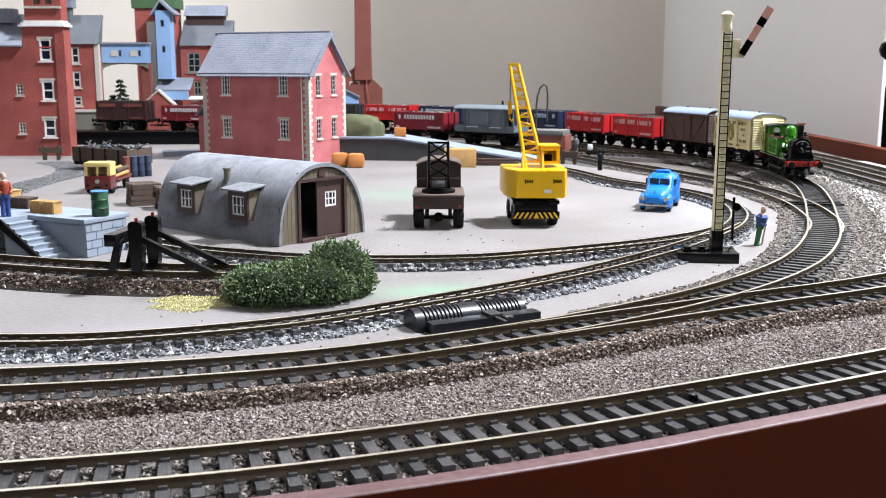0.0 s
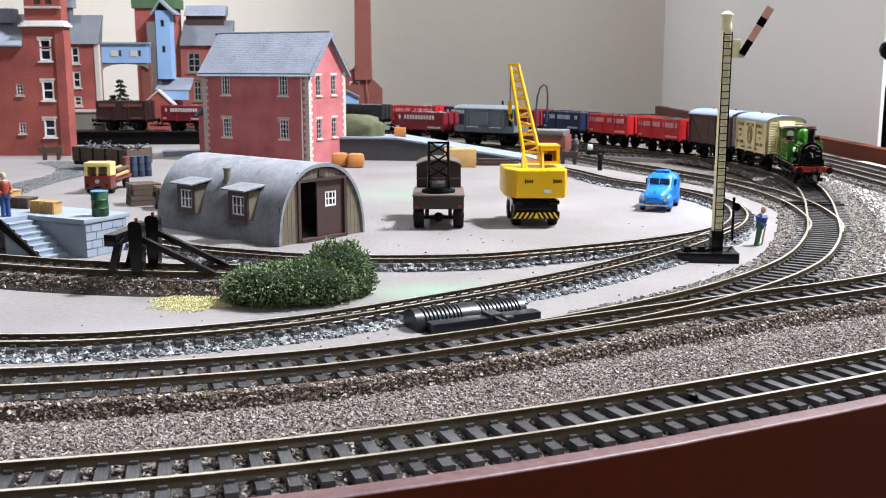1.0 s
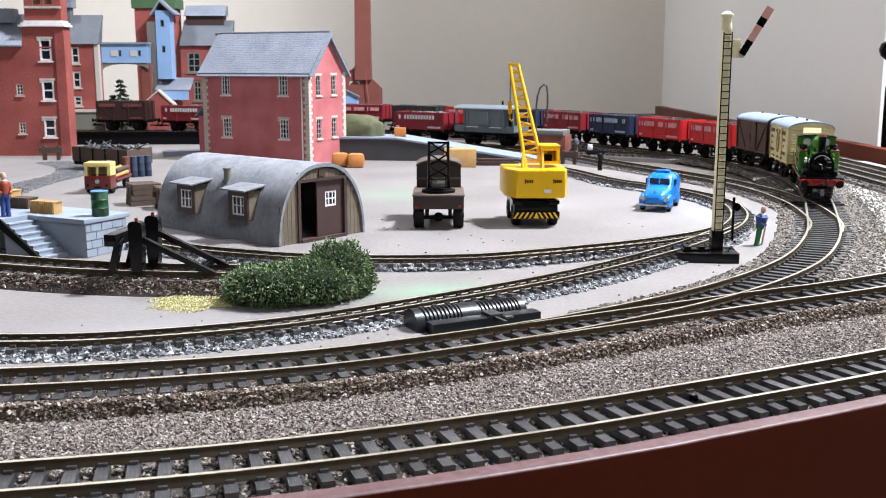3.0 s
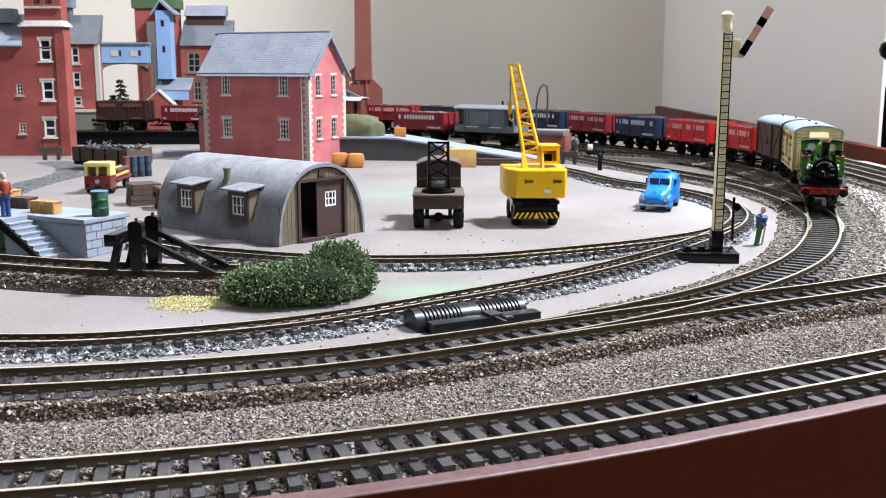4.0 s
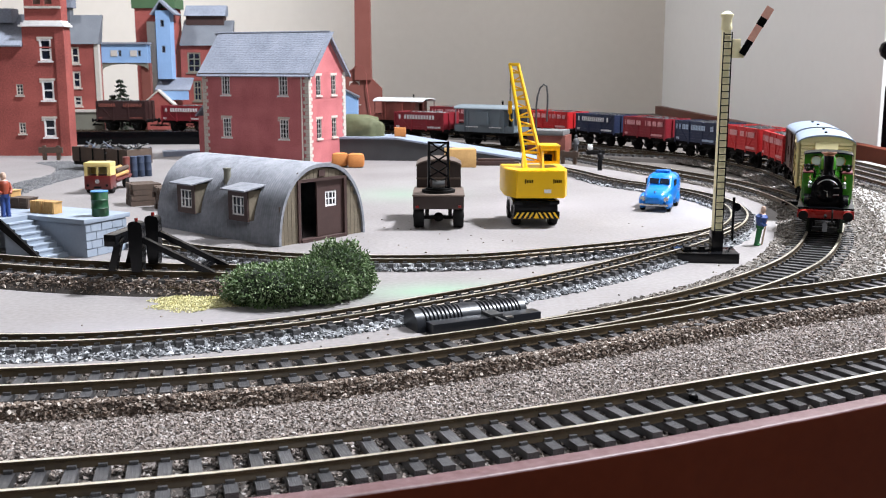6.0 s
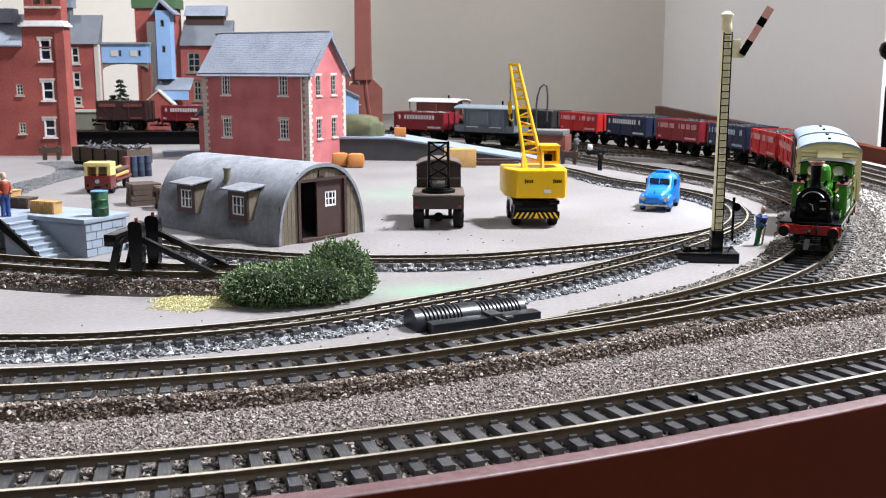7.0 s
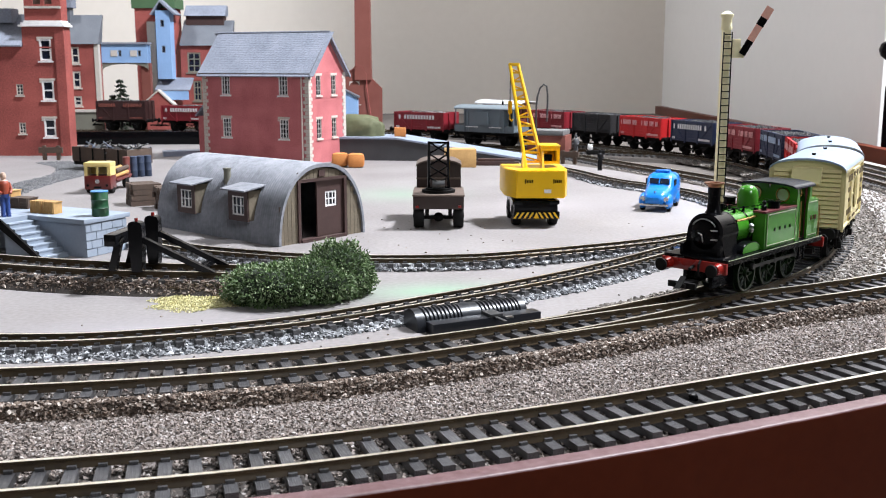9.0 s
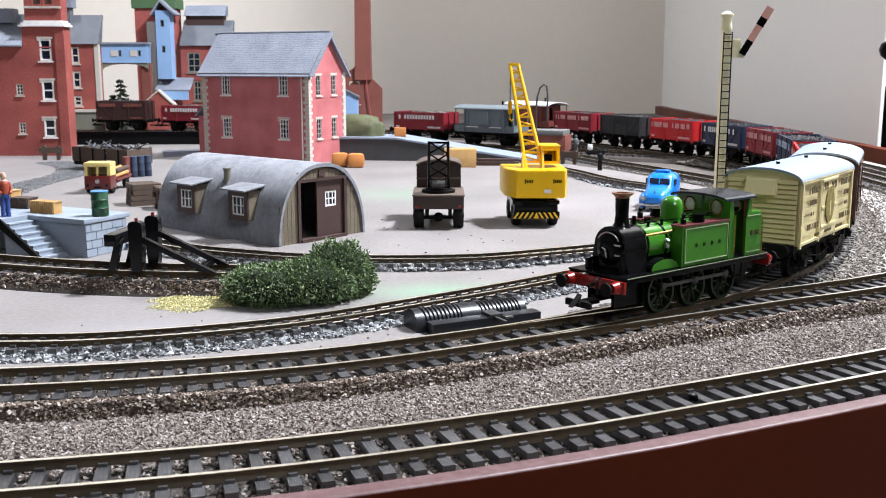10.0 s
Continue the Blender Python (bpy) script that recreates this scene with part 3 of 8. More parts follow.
def van(name, label, paint, roof_paint, lettered, L=0.0690):
    t = thing(name, pose(0, 0, 0), label, "goods van", "vehicles of the moving train")
    underframe(t, L, 0.040)
    for x in (0.020, -0.020):
        WHEELS.append((wheelset(t, x), 0.0062))
    zb, ze, w = 0.0150, 0.0408, 0.0152
    # sides of planks with framing
    for s in (-1, 1):
        n = 9
        sd = part("side", boxes((-L / 2, L / 2, s * (w - 0.0012) - 0.0003, s * (w - 0.0012) + 0.0003, zb, ze)), paint, t)
        me = mesh_of("plank", boxes((-L / 2, L / 2, s * (w - 0.0006) - 0.0006, s * (w - 0.0006) + 0.0006, 0.00008, (ze - zb) / n - 0.00008)), paint)
        for i in range(n):
            part("plank", me, paint, sd, m=pose(0, 0, zb + (ze - zb) * i / n))
        bm = bmesh.new()
        o = s * (w + 0.0005)
        for x in (-L / 2 + 0.001, -0.0105, 0.0105, L / 2 - 0.001):
            box(bm, x - 0.0007, x + 0.0007, o - 0.0005, o + 0.0005, zb - 0.001, ze)
        box(bm, -L / 2, L / 2, o - 0.0005, o + 0.0005, ze - 0.0012, ze)
        box(bm, -L / 2, L / 2, o - 0.0004, o + 0.0004, zb, zb + 0.0010)
        for a in (() if lettered else (-1, 1)):
            x0, x1 = a * 0.0115, a * (L / 2 - 0.0018)
            prism(bm, [(x0, zb + 0.001), (x0 + a * 0.0016, zb + 0.001), (x1, ze - 0.002), (x1 - a * 0.0016, ze - 0.002)][::a], "y", o - 0.0003, o + 0.0003)
        pieces("side_framing", bm, paint, t)
        bm = boxes((-0.0098, -0.0003, o - 0.0006, o + 0.0006, zb + 0.0008, ze - 0.0018), (0.0003, 0.0098, o - 0.0006, o + 0.0006, zb + 0.0008, ze - 0.0018))
        for z in (0.020, 0.028, 0.036):
            box(bm, -0.0098, 0.0098, o - 0.0009, o + 0.0009, z - 0.0005, z + 0.0005)
        d = part("door", bm, paint, t)
        bm = boxes((-0.0105, 0.0105, o - 0.0011, o + 0.0011, ze - 0.0021, ze - 0.0013), (-0.0006, 0.0006, o - 0.0013, o + 0.0013, 0.024, 0.030))
        part("door_bolt", bm, paint, d)
        if lettered:
            yy = s * (w + 0.0012)
            bars(t, [(-0.030, -0.014, 5), (-0.008, -0.001, 2), (0.003, 0.009, 2), (0.014, 0.030, 5)], yy, 0.0352, 0.0380, LETTER_BROWN, split=0.62)
            bars(t, [(-0.027, -0.018, 4), (0.018, 0.027, 4)], yy, 0.0306, 0.0326, LETTER_BROWN, split=0.6)
            bars(t, [(-0.025, -0.021, 2), (0.021, 0.025, 2)], yy, 0.0262, 0.0278, LETTER_BROWN, split=0.6)
            bars(t, [(-0.030, -0.014, 6), (0.014, 0.029, 6)], yy, 0.0206, 0.0230, LETTER_BROWN, split=0.62)
            bars(t, [(-0.020, -0.010, 6), (-0.004, 0.006, 6), (0.012, 0.019, 5)], yy, 0.0171, 0.0183, LETTER_BROWN, split=0.5)
            bm = bmesh.new()
            cyl(bm, (0, min(yy, yy + s * 0.0005), 0), (0, max(yy, yy + s * 0.0005), 0), 0.0056, 28)
            for v in bm.verts:
                v.co.z = v.co.z * 1.35
            part("emblem", bm, EMBLEM, t, "olive and gold oval emblem", m=pose(0, 0, 0.0285))
    # ends with close horizontal louvres and a hood
    for e in (-1, 1):
        x = e * L / 2
        bm = bmesh.new()
        prof = [(-w, zb), (w, zb)] + [(w * math.cos(math.pi * i / 12), ze + 0.0042 * math.sin(math.pi * i / 12)) for i in range(13)]
        prism(bm, prof, "x", min(x, x - e * 0.0012), max(x, x - e * 0.0012))
        part("end", bm, paint, t)
        n = 13
        bm = bmesh.new()
        prism(bm, [(0, 0), (e * 0.0010, 0.0003), (e * 0.0003, (ze - zb) / n * 0.80), (0, (ze - zb) / n * 0.80)][::e], "y", -w + 0.0012, w - 0.0012)
        me = mesh_of("louvre", bm, paint)
        for i in range(n):
            part("louvre", me, paint, t, m=pose(x, 0, zb + 0.0006 + (ze - zb) * i / n))
        bm = bmesh.new()
        prism(bm, [(x, 0.0420), (x + e * 0.0016, 0.0412), (x + e * 0.0040, 0.0352), (x, 0.0352)][::e], "y", -0.0062, 0.0062)
        part("end_hood", bm, paint, t)
    # roof
    bm = bmesh.new()
    up = [((w + 0.0010) * math.cos(math.pi * i / 14), ze - 0.0002 + 0.0052 * math.sin(math.pi * i / 14)) for i in range(15)]
    dn = [((w + 0.0010) * math.cos(math.pi * i / 14), ze - 0.0008 + 0.0048 * math.sin(math.pi * i / 14)) for i in range(14, -1, -1)]
    prism(bm, up + dn, "x", -L / 2 - 0.0012, L / 2 + 0.0012)
    r = part("roof", bm, roof_paint, t, "pale curved roof")
    for x in (0.018, -0.018):
        bm = bmesh.new()
        cyl(bm, (0, 0, 0), (0, 0, 0.0010), 0.0007, 10, 0.0010)
        part("roof_vent", bm, DARK, r, "small black roof vent", m=pose(x, 0, ze + 0.0049))
    for s in (-1, 1):
        bm = bmesh.new()
        tube(bm, [(-0.012, s * 0.0142, ze + 0.0012), (-0.006, s * 0.0120, ze + 0.0028), (0.006, s * 0.0120, ze + 0.0028), (0.012, s * 0.0142, ze + 0.0012)], 0.0003, 6)
        part("rain_strip", bm, roof_paint, r)
    return t


def coal_heap(L, w, z, seed, n=260):
    rnd = random.Random(seed)
    verts, faces = [], []
    for _ in range(n):
        x, y = rnd.uniform(-L / 2, L / 2), rnd.uniform(-w, w)
        h = z + 0.0012 * (1 - abs(x) / (L / 2)) + rnd.uniform(-0.0006, 0.0006)
        r = rnd.uniform(0.0009, 0.0020)
        b = len(verts)
        for d in ((1, 0, 0), (-1, 0, 0), (0, 1, 0), (0, -1, 0), (0, 0, 1), (0, 0, -1)):
            verts.append((x + d[0] * r * rnd.uniform(0.6, 1.2), y + d[1] * r * rnd.uniform(0.6, 1.2), h + d[2] * r * rnd.uniform(0.6, 1.0)))
        for f in ((0, 2, 4), (2, 1, 4), (1, 3, 4), (3, 0, 4), (2, 0, 5), (1, 2, 5), (3, 1, 5), (0, 3, 5)):
            faces.append(tuple(b + i for i in f))
    me = bpy.data.meshes.new("coal_load")
    me.from_pydata(verts, [], faces)
    me.materials.append(COAL)
    return me


def open_wagon(label, paint, letters, letter_mat, L=0.0690, planks=7, moving=True, group="vehicles of the moving train", seed=1, small=True):
    t = thing("coal_wagon", pose(0, 0, 0), label, "goods wagon", group)
    underframe(t, L, 0.0375)
    for x in (0.01875, -0.01875):
        ob = wheelset(t, x)
        if moving:
            WHEELS.append((ob, 0.0062))
    zb, ze, w = 0.0150, 0.0150 + 0.0027 * planks, 0.0152
    part("floor", boxes((-L / 2, L / 2, -w, w, zb - 0.0006, zb + 0.0004)), paint, t)
    for s in (-1, 1):
        sd = part("side", boxes((-L / 2, L / 2, s * (w - 0.0010) - 0.0003, s * (w - 0.0010) + 0.0003, zb, ze - 0.0003)), paint, t)
        me = mesh_of("plank", boxes((-L / 2, L / 2, s * (w - 0.0008) - 0.0007, s * (w - 0.0008) + 0.0007, 0.0001, 0.0026)), paint)
        for i in range(planks):
            part("plank", me, paint, sd, m=pose(0, 0, zb + 0.0027 * i))
        bm = bmesh.new()
        o = s * (w + 0.0002)
        for x in (-L / 2 + 0.0012, -0.0105, 0.0105, L / 2 - 0.0012):
            box(bm, x - 0.0008, x + 0.0008, o - 0.0004, o + 0.0004, zb - 0.002, ze)
        for a in (-1, 1):
            prism(bm, [(a * 0.0115, zb), (a * 0.0127, zb), (a * (L / 2 - 0.002), ze - 0.001), (a * (L / 2 - 0.0032), ze - 0.001)][::a], "y", o - 0.0002, o + 0.0003)
        pieces("strapping", bm, paint, t)
        yy = s * (w + 0.0006)
        bars(t, letters, yy, ze - 0.0080, ze - 0.0034, letter_mat)
        if small:
            bars(t, [(-L / 2 + 0.004, -L / 2 + 0.009, 2), (L / 2 - 0.022, L / 2 - 0.004, 9)], yy, zb + 0.0012, zb + 0.0032, letter_mat)
    for e in (-1, 1):
        x = e * (L / 2 - 0.0007)
        bm = bmesh.new()
        me = mesh_of("plank", boxes((x - 0.0007, x + 0.0007, -w + 0.0016, w - 0.0016, 0.0001, 0.0026)), paint)
        for i in range(planks):
            part("plank", me, paint, t, m=pose(0, 0, zb + 0.0027 * i))
        box(bm, x - 0.0003, x + 0.0003, -w + 0.0016, w - 0.0016, zb, ze - 0.0003)
        for y in (-0.006, 0.006):
            box(bm, min(x, x + e * 0.0022), max(x, x + e * 0.0022), y - 0.0012, y + 0.0012, zb - 0.002, ze - 0.001)
        part("end", bm, paint, t)
    ob = new("coal_load", coal_heap(L - 0.004, w - 0.002, ze - 0.0022, seed))
    ob.parent = t
    return t


def brake_van(label, paint, roof_paint, group, moving, L=0.076, line=None):
    t = thing("brake_van", pose(0, 0, 0), label, "brake van", group)
    underframe(t, L, 0.046)
    for x in (0.023, -0.023):
        ob = wheelset(t, x)
        if moving:
            WHEELS.append((ob, 0.0062))
    zb, ze, w = 0.0150, 0.0395, 0.0150
    a = L / 2 - 0.013
    part("floor", boxes((-L / 2, L / 2, -w, w, zb - 0.0006, zb + 0.0006)), paint, t)
    for s in (-1, 1):
        o = s * (w - 0.0007)
        bm = bmesh.new()
        for x0, x1, z0, z1 in ((-a, -0.006, zb, ze), (0.006, a, zb, ze), (-0.006, 0.006, zb, 0.024), (-0.006, 0.006, 0.0345, ze)):
            box(bm, x0, x1, o - 0.0007, o + 0.0007, z0, z1)
        part("side", bm, paint, t)
        bm = bmesh.new()
        o2 = s * (w + 0.0003)
        for x in (-a, -0.0205, 0.0205, a):
            box(bm, x - 0.0006, x + 0.0006, o2 - 0.0004, o2 + 0.0004, zb, ze)
        box(bm, -a, a, o2 - 0.0003, o2 + 0.0003, ze - 0.0014, ze)
        pieces("side_framing", bm, paint, t)
        bm = bmesh.new()
        box(bm, -0.0065, 0.0065, min(o, o + s * 0.0028), max(o, o + s * 0.0028), 0.0225, 0.0360)
        part("ducket", bm, paint, t, "guard's look-out on the side")
        if line:
            part("handrail", boxes((-a + 0.002, -0.0075, o2 - 0.0005, o2 + 0.0005, 0.0195, 0.0203), (0.0075, a - 0.002, o2 - 0.0005, o2 + 0.0005, 0.0195, 0.0203)), line, t, "white handrail")
        for e in (-1, 1):
            x0, x1 = e * (a + 0.0005), e * L / 2
            bm = boxes((min(x0, x1), max(x0, x1), o - 0.0005, o + 0.0005, zb, 0.0215))
            tube(bm, [(e * (L / 2 - 0.0006), o, zb), (e * (L / 2 - 0.0006), o, ze)], 0.0006, 6)
            part("veranda_rail", bm, paint, t)
    for e in (-1, 1):
        bm = boxes((min(e * a, e * (a - 0.0012)), max(e * a, e * (a - 0.0012)), -w, -0.004, zb, ze), (min(e * a, e * (a - 0.0012)), max(e * a, e * (a - 0.0012)), 0.004, w, zb, ze),
                   (min(e * a, e * (a - 0.0012)), max(e * a, e * (a - 0.0012)), -0.004, 0.004, 0.036, ze))
        part("inner_end", bm, paint, t)
        bm = boxes((e * L / 2 - 0.0006, e * L / 2 + 0.0006, -w, w, zb, 0.0225))
        part("veranda_end", bm, paint, t)
    bm = bmesh.new()
    up = [((w + 0.0010) * math.cos(math.pi * i / 14), ze + 0.0040 * math.sin(math.pi * i / 14)) for i in range(15)]
    dn = [((w + 0.0010) * math.cos(math.pi * i / 14), ze - 0.0007 + 0.0037 * math.sin(math.pi * i / 14)) for i in range(14, -1, -1)]
    prism(bm, up + dn, "x", -L / 2 - 0.001, L / 2 + 0.001)
    r = part("roof", bm, roof_paint, t)
    bm = bmesh.new()
    cyl(bm, (0.012, 0.004, ze + 0.003), (0.012, 0.004, ze + 0.0085), 0.0010, 10)
    part("stove_pipe", bm, BLACK, r)
    part("step_board", boxes((-L / 2 + 0.004, L / 2 - 0.004, 0.0140, 0.0165, 0.0068, 0.0076), (-L / 2 + 0.004, L / 2 - 0.004, -0.0165, -0.0140, 0.0068, 0.0076)), DARK, t)
    return t


LOCO_L = 0.092
LOCO_K = 0.91       # the engine is small for its scale


def locomotive():
    """A small six-coupled side-tank engine; x forward, front beam at half its length."""
    t = thing("steam_locomotive", pose(0, 0, 0), "apple-green six-wheeled tank engine with black smokebox and tall chimney", "locomotive", "vehicles of the moving train")
    h = LOCO_L / 2
    f = lambda d: h - d     # distance behind the front beam
    # footplate, valance and frames
    bm = boxes((f(0.0905), f(0.0012), -0.0146, 0.0146, 0.0165, 0.0174), bev=0.0002)
    part("footplate", bm, BLACK, t)
    for s in (-1, 1):
        part("valance", boxes((f(0.090), f(0.0015), s * 0.0138 - 0.0004, s * 0.0138 + 0.0004, 0.0148, 0.0166)), BLACK, t)
        part("lining", boxes((f(0.0895), f(0.002), s * 0.01455 - 0.0001, s * 0.01455 + 0.0001, 0.0170, 0.0173)), LINE_CREAM, t)
    bm = boxes((f(0.086), f(0.004), -0.0068, -0.0052, 0.0045, 0.0165), (f(0.086), f(0.004), 0.0052, 0.0068, 0.0045, 0.0165), (f(0.080), f(0.010), -0.0050, 0.0050, 0.0090, 0.0165))
    part("frame", bm, BLACK, t)
    for name, d, dr in (("front_beam", 0.0, 1), ("rear_beam", LOCO_L, -1)):
        x = f(d)
        ob = part(name, boxes((min(x, x - dr * 0.0014), max(x, x - dr * 0.0014), -0.0147, 0.0147, 0.0116, 0.0161), bev=0.0002), BEAM_RED, t, "red buffer beam")
        buffer_pair(t, x, dr, 0.0137, BEAM_RED, 0.0114, 1.0, 1.3)
        coupling(t, x - dr * 0.001, dr)
        bm = bmesh.new()
        cyl(bm, (x, 0, 0.0135), (x + dr * 0.003, 0, 0.0128), 0.0007, 8)
        tube(bm, [(x + dr * 0.0005, 0.0035, 0.0165), (x + dr * 0.002, 0.0035, 0.0150), (x + dr * 0.002, 0.0035, 0.0100)], 0.0005, 8)
        part("coupling_hook", bm, DARK, ob)
    # smokebox, wrapper, door
    zc, r = 0.0262, 0.0082
    bm = bmesh.new()
    prof = [(r * math.sin(2 * math.pi * i / 40), zc + r * math.cos(2 * math.pi * i / 40)) for i in range(40)]
    prism(bm, prof, "x", f(0.0198), f(0.0085))
    prism(bm, [(-0.0098, 0.0174), (0.0098, 0.0174), (0.0086, 0.021), (0.0080, zc), (-0.0080, zc), (-0.0086, 0.021)], "x", f(0.0195), f(0.0080))
    sb = part("smokebox", bm, BLACK, t)
    bm = bmesh.new()
    turn = Matrix.Translation((f(0.0082), 0, zc - 0.0004)) @ Matrix.Rotation(radians(90), 4, "Y")
    lathe(bm, [(0.0064, -0.0006), (0.0063, 0.0004), (0.0052, 0.0011), (0.0030, 0.0016), (0.0006, 0.0018)], 28, turn)
    dr = part("smokebox_door", bm, BLACK, sb)
    bm = bmesh.new()
    x = f(0.0058)
    cyl(bm, (x, 0, zc - 0.0004), (x, 0.0005, zc - 0.0034), 0.00030, 6)
    cyl(bm, (x, 0, zc - 0.0004), (x, -0.0018, zc + 0.0002), 0.00030, 6)
    cyl(bm, (f(0.0068), 0, zc - 0.0004), (f(0.0054), 0, zc - 0.0004), 0.0005, 8)
    for z in (zc - 0.0022, zc + 0.0016):
        box(bm, f(0.0076), f(0.0068), 0.0022, 0.0062, z - 0.0003, z + 0.0003)
    tube(bm, [(f(0.0072), 0.0060 * math.cos(a), zc + 0.0060 * math.sin(a)) for a in [math.pi * (0.18 + 0.64 * k / 10) for k in range(11)]], 0.0003, 6)
    part("door_fittings", bm, STEEL, sb)
    # boiler with bands
    bm = bmesh.new()
    prism(bm, [(0.0077 * math.sin(2 * math.pi * i / 40), zc + 0.0077 * math.cos(2 * math.pi * i / 40)) for i in range(40)], "x", f(0.062), f(0.0197))
    bl = part("boiler", bm, GREEN, t, "apple-green boiler")
    for d in (0.0208, 0.0320):
        bm = bmesh.new()
        prism(bm, [(0.0079 * math.sin(2 * math.pi * i / 40), zc + 0.0079 * math.cos(2 * math.pi * i / 40)) for i in range(40)], "x", f(d + 0.0011), f(d))
        part("boiler_band", bm, BLACK, bl)
    bm = bmesh.new()
    prism(bm, [(0.0085 * math.sin(2 * math.pi * i / 40), zc + 0.0085 * math.cos(2 * math.pi * i / 40)) for i in range(40)], "x", f(0.066), f(0.0555))
    part("firebox", bm, GREEN, t)
    bm = boxes((f(0.062), f(0.0194), -0.0066, 0.0066, 0.0172, 0.0230))
    part("boiler_saddle", bm, BLACK, t)
    # chimney
    bm = bmesh.new()
    lathe(bm, [(0.0044, 0.0326), (0.0036, 0.0338), (0.0028, 0.0352), (0.0025, 0.0380), (0.0027, 0.0448), (0.0028, 0.0452)], 24, pose(f(0.0145), 0, 0))
    ch = part("chimney", bm, BLACK, t, "tall black chimney")
    bm = bmesh.new()
    lathe(bm, [(0.0027, 0.0448), (0.0029, 0.0454), (0.0040, 0.0462), (0.0041, 0.0467), (0.0024, 0.0467), (0.0022, 0.0458)], 24, pose(f(0.0145), 0, 0))
    part("chimney_cap", bm, COPPER, ch, "copper chimney cap")
    # dome, clack valves, safety valves
    bm = bmesh.new()
    lathe(bm, [(0.0054, 0.0318), (0.0047, 0.0334), (0.0045, 0.0350), (0.0045, 0.0392), (0.0040, 0.0412), (0.0028, 0.0426), (0.0012, 0.0432), (0.0002, 0.0433)], 28, pose(f(0.0440), 0, 0))
    part("dome", bm, GREEN, t, "shiny green steam dome")
    bm = bmesh.new()
    for s in (-1, 1):
        cyl(bm, (f(0.0375), s * 0.0072, 0.0300), (f(0.0375), s * 0.0072, 0.0345), 0.0010, 10)
    cyl(bm, (f(0.0215), 0.0, 0.0335), (f(0.0215), 0.0, 0.0372), 0.0008, 10)
    part("clack_valve", bm, BLACK, t)
    for s in (-1, 1):
        bm = bmesh.new()
        tube(bm, [(f(0.0175), s * 0.0090, 0.0312), (f(0.030), s * 0.0094, 0.0312), (f(0.0375), s * 0.0090, 0.0316)], 0.00055, 8)
        part("handrail", bm, BRASS, t, "brass handrail along the boiler")
        bm = bmesh.new()
        lathe(bm, [(0.0008, 0.0), (0.0012, 0.0012), (0.0006, 0.0020), (0.0012, 0.0030), (0.0004, 0.0038)], 12, pose(f(0.0305), s * 0.0092, 0.0250))
        part("boiler_fitting", bm, STEEL, t)
        # splasher with its green face
        bm = bmesh.new()
        pr = [(f(0.0345) + 0.0, 0.0172)] + [(f(0.0265) + 0.0085 * math.cos(math.pi * k / 14), 0.0172 + 0.0046 * math.sin(math.pi * k / 14)) for k in range(14, -1, -1)]
        prism(bm, pr[1:], "y", min(s * 0.0080, s * 0.0118), max(s * 0.0080, s * 0.0118))
        sp = part("splasher", bm, BLACK, t)
        bm = bmesh.new()
        prism(bm, [(f(0.0265) + 0.0078 * math.cos(math.pi * k / 14), 0.0176 + 0.0038 * math.sin(math.pi * k / 14)) for k in range(14, -1, -1)], "y", min(s * 0.0118, s * 0.0120), max(s * 0.0118, s * 0.0120))
        part("splasher_face", bm, GREEN, sp)
        # lamp irons and sand box on the front
        bm = boxes((f(0.0068), f(0.0048), s * 0.0085 - 0.0007, s * 0.0085 + 0.0007, 0.0174, 0.0215))
        cyl(bm, (f(0.0075), s * 0.0078, 0.0212), (f(0.0066), s * 0.0078, 0.0212), 0.0008, 8)
        part("lamp_iron", bm, BLACK, t)
        # side tank
        x0, x1, y0, y1 = f(0.0640), f(0.0345), s * 0.0078, s * 0.0133
        tk = part("side_tank", boxes((x0, x1, min(y0, y1), max(y0, y1), 0.0174, 0.0330), bev=0.0003), GREEN, t, "green side tank with purple-brown top")
        part("tank_top", boxes((x0, x1 + 0.0004, min(y0, y1) - 0.0002, max(y0, y1) + 0.0003, 0.0328, 0.0337), bev=0.0002), BROWNRED, tk, "purple-brown tank top")
        yy = s * 0.0134
        part("tank_panel", boxes((x0 + 0.0008, x1 - 0.0010, yy - 0.0002, yy + 0.0002, 0.0184, 0.0322)), GREEN, tk, "apple-green panel with pale lining")
        bm = bmesh.new()
        for a, b, c, d in ((x0 + 0.0012, x1 - 0.0014, 0.0188, 0.0191), (x0 + 0.0012, x1 - 0.0014, 0.0319, 0.0322), (x0 + 0.0012, x0 + 0.0015, 0.0188, 0.0322), (x1 - 0.0017, x1 - 0.0014, 0.0188, 0.0322)):
            box(bm, a, b, yy - 0.0004, yy + 0.0004, c, d)
        part("tank_lining", bm, LINE_CREAM, tk)
        bars(tk, [(x0 + 0.006, x1 - 0.004, 4)], s * 0.01362, 0.0246, 0.0260, DARK_GREEN, split=0.20)
        bm = bmesh.new()
        cyl(bm, (f(0.0475), s * 0.0104, 0.0335), (f(0.0475), s * 0.0104, 0.0362), 0.0026, 18)
        cyl(bm, (f(0.0475), s * 0.0104, 0.0362), (f(0.0475), s * 0.0104, 0.0369), 0.0030, 18)
        part("tank_filler", bm, BLACK, tk)
        # cab side: panel with doorway and a round-cornered cut-out
        bm = bmesh.new()
        yo = s * 0.0129
        prism(bm, [(f(0.0640), 0.0174), (f(0.0640), 0.0416), (f(0.0660), 0.0416), (f(0.0664), 0.0365), (f(0.0676), 0.0325), (f(0.0676), 0.0174)], "y", yo - 0.0005, yo + 0.0005)
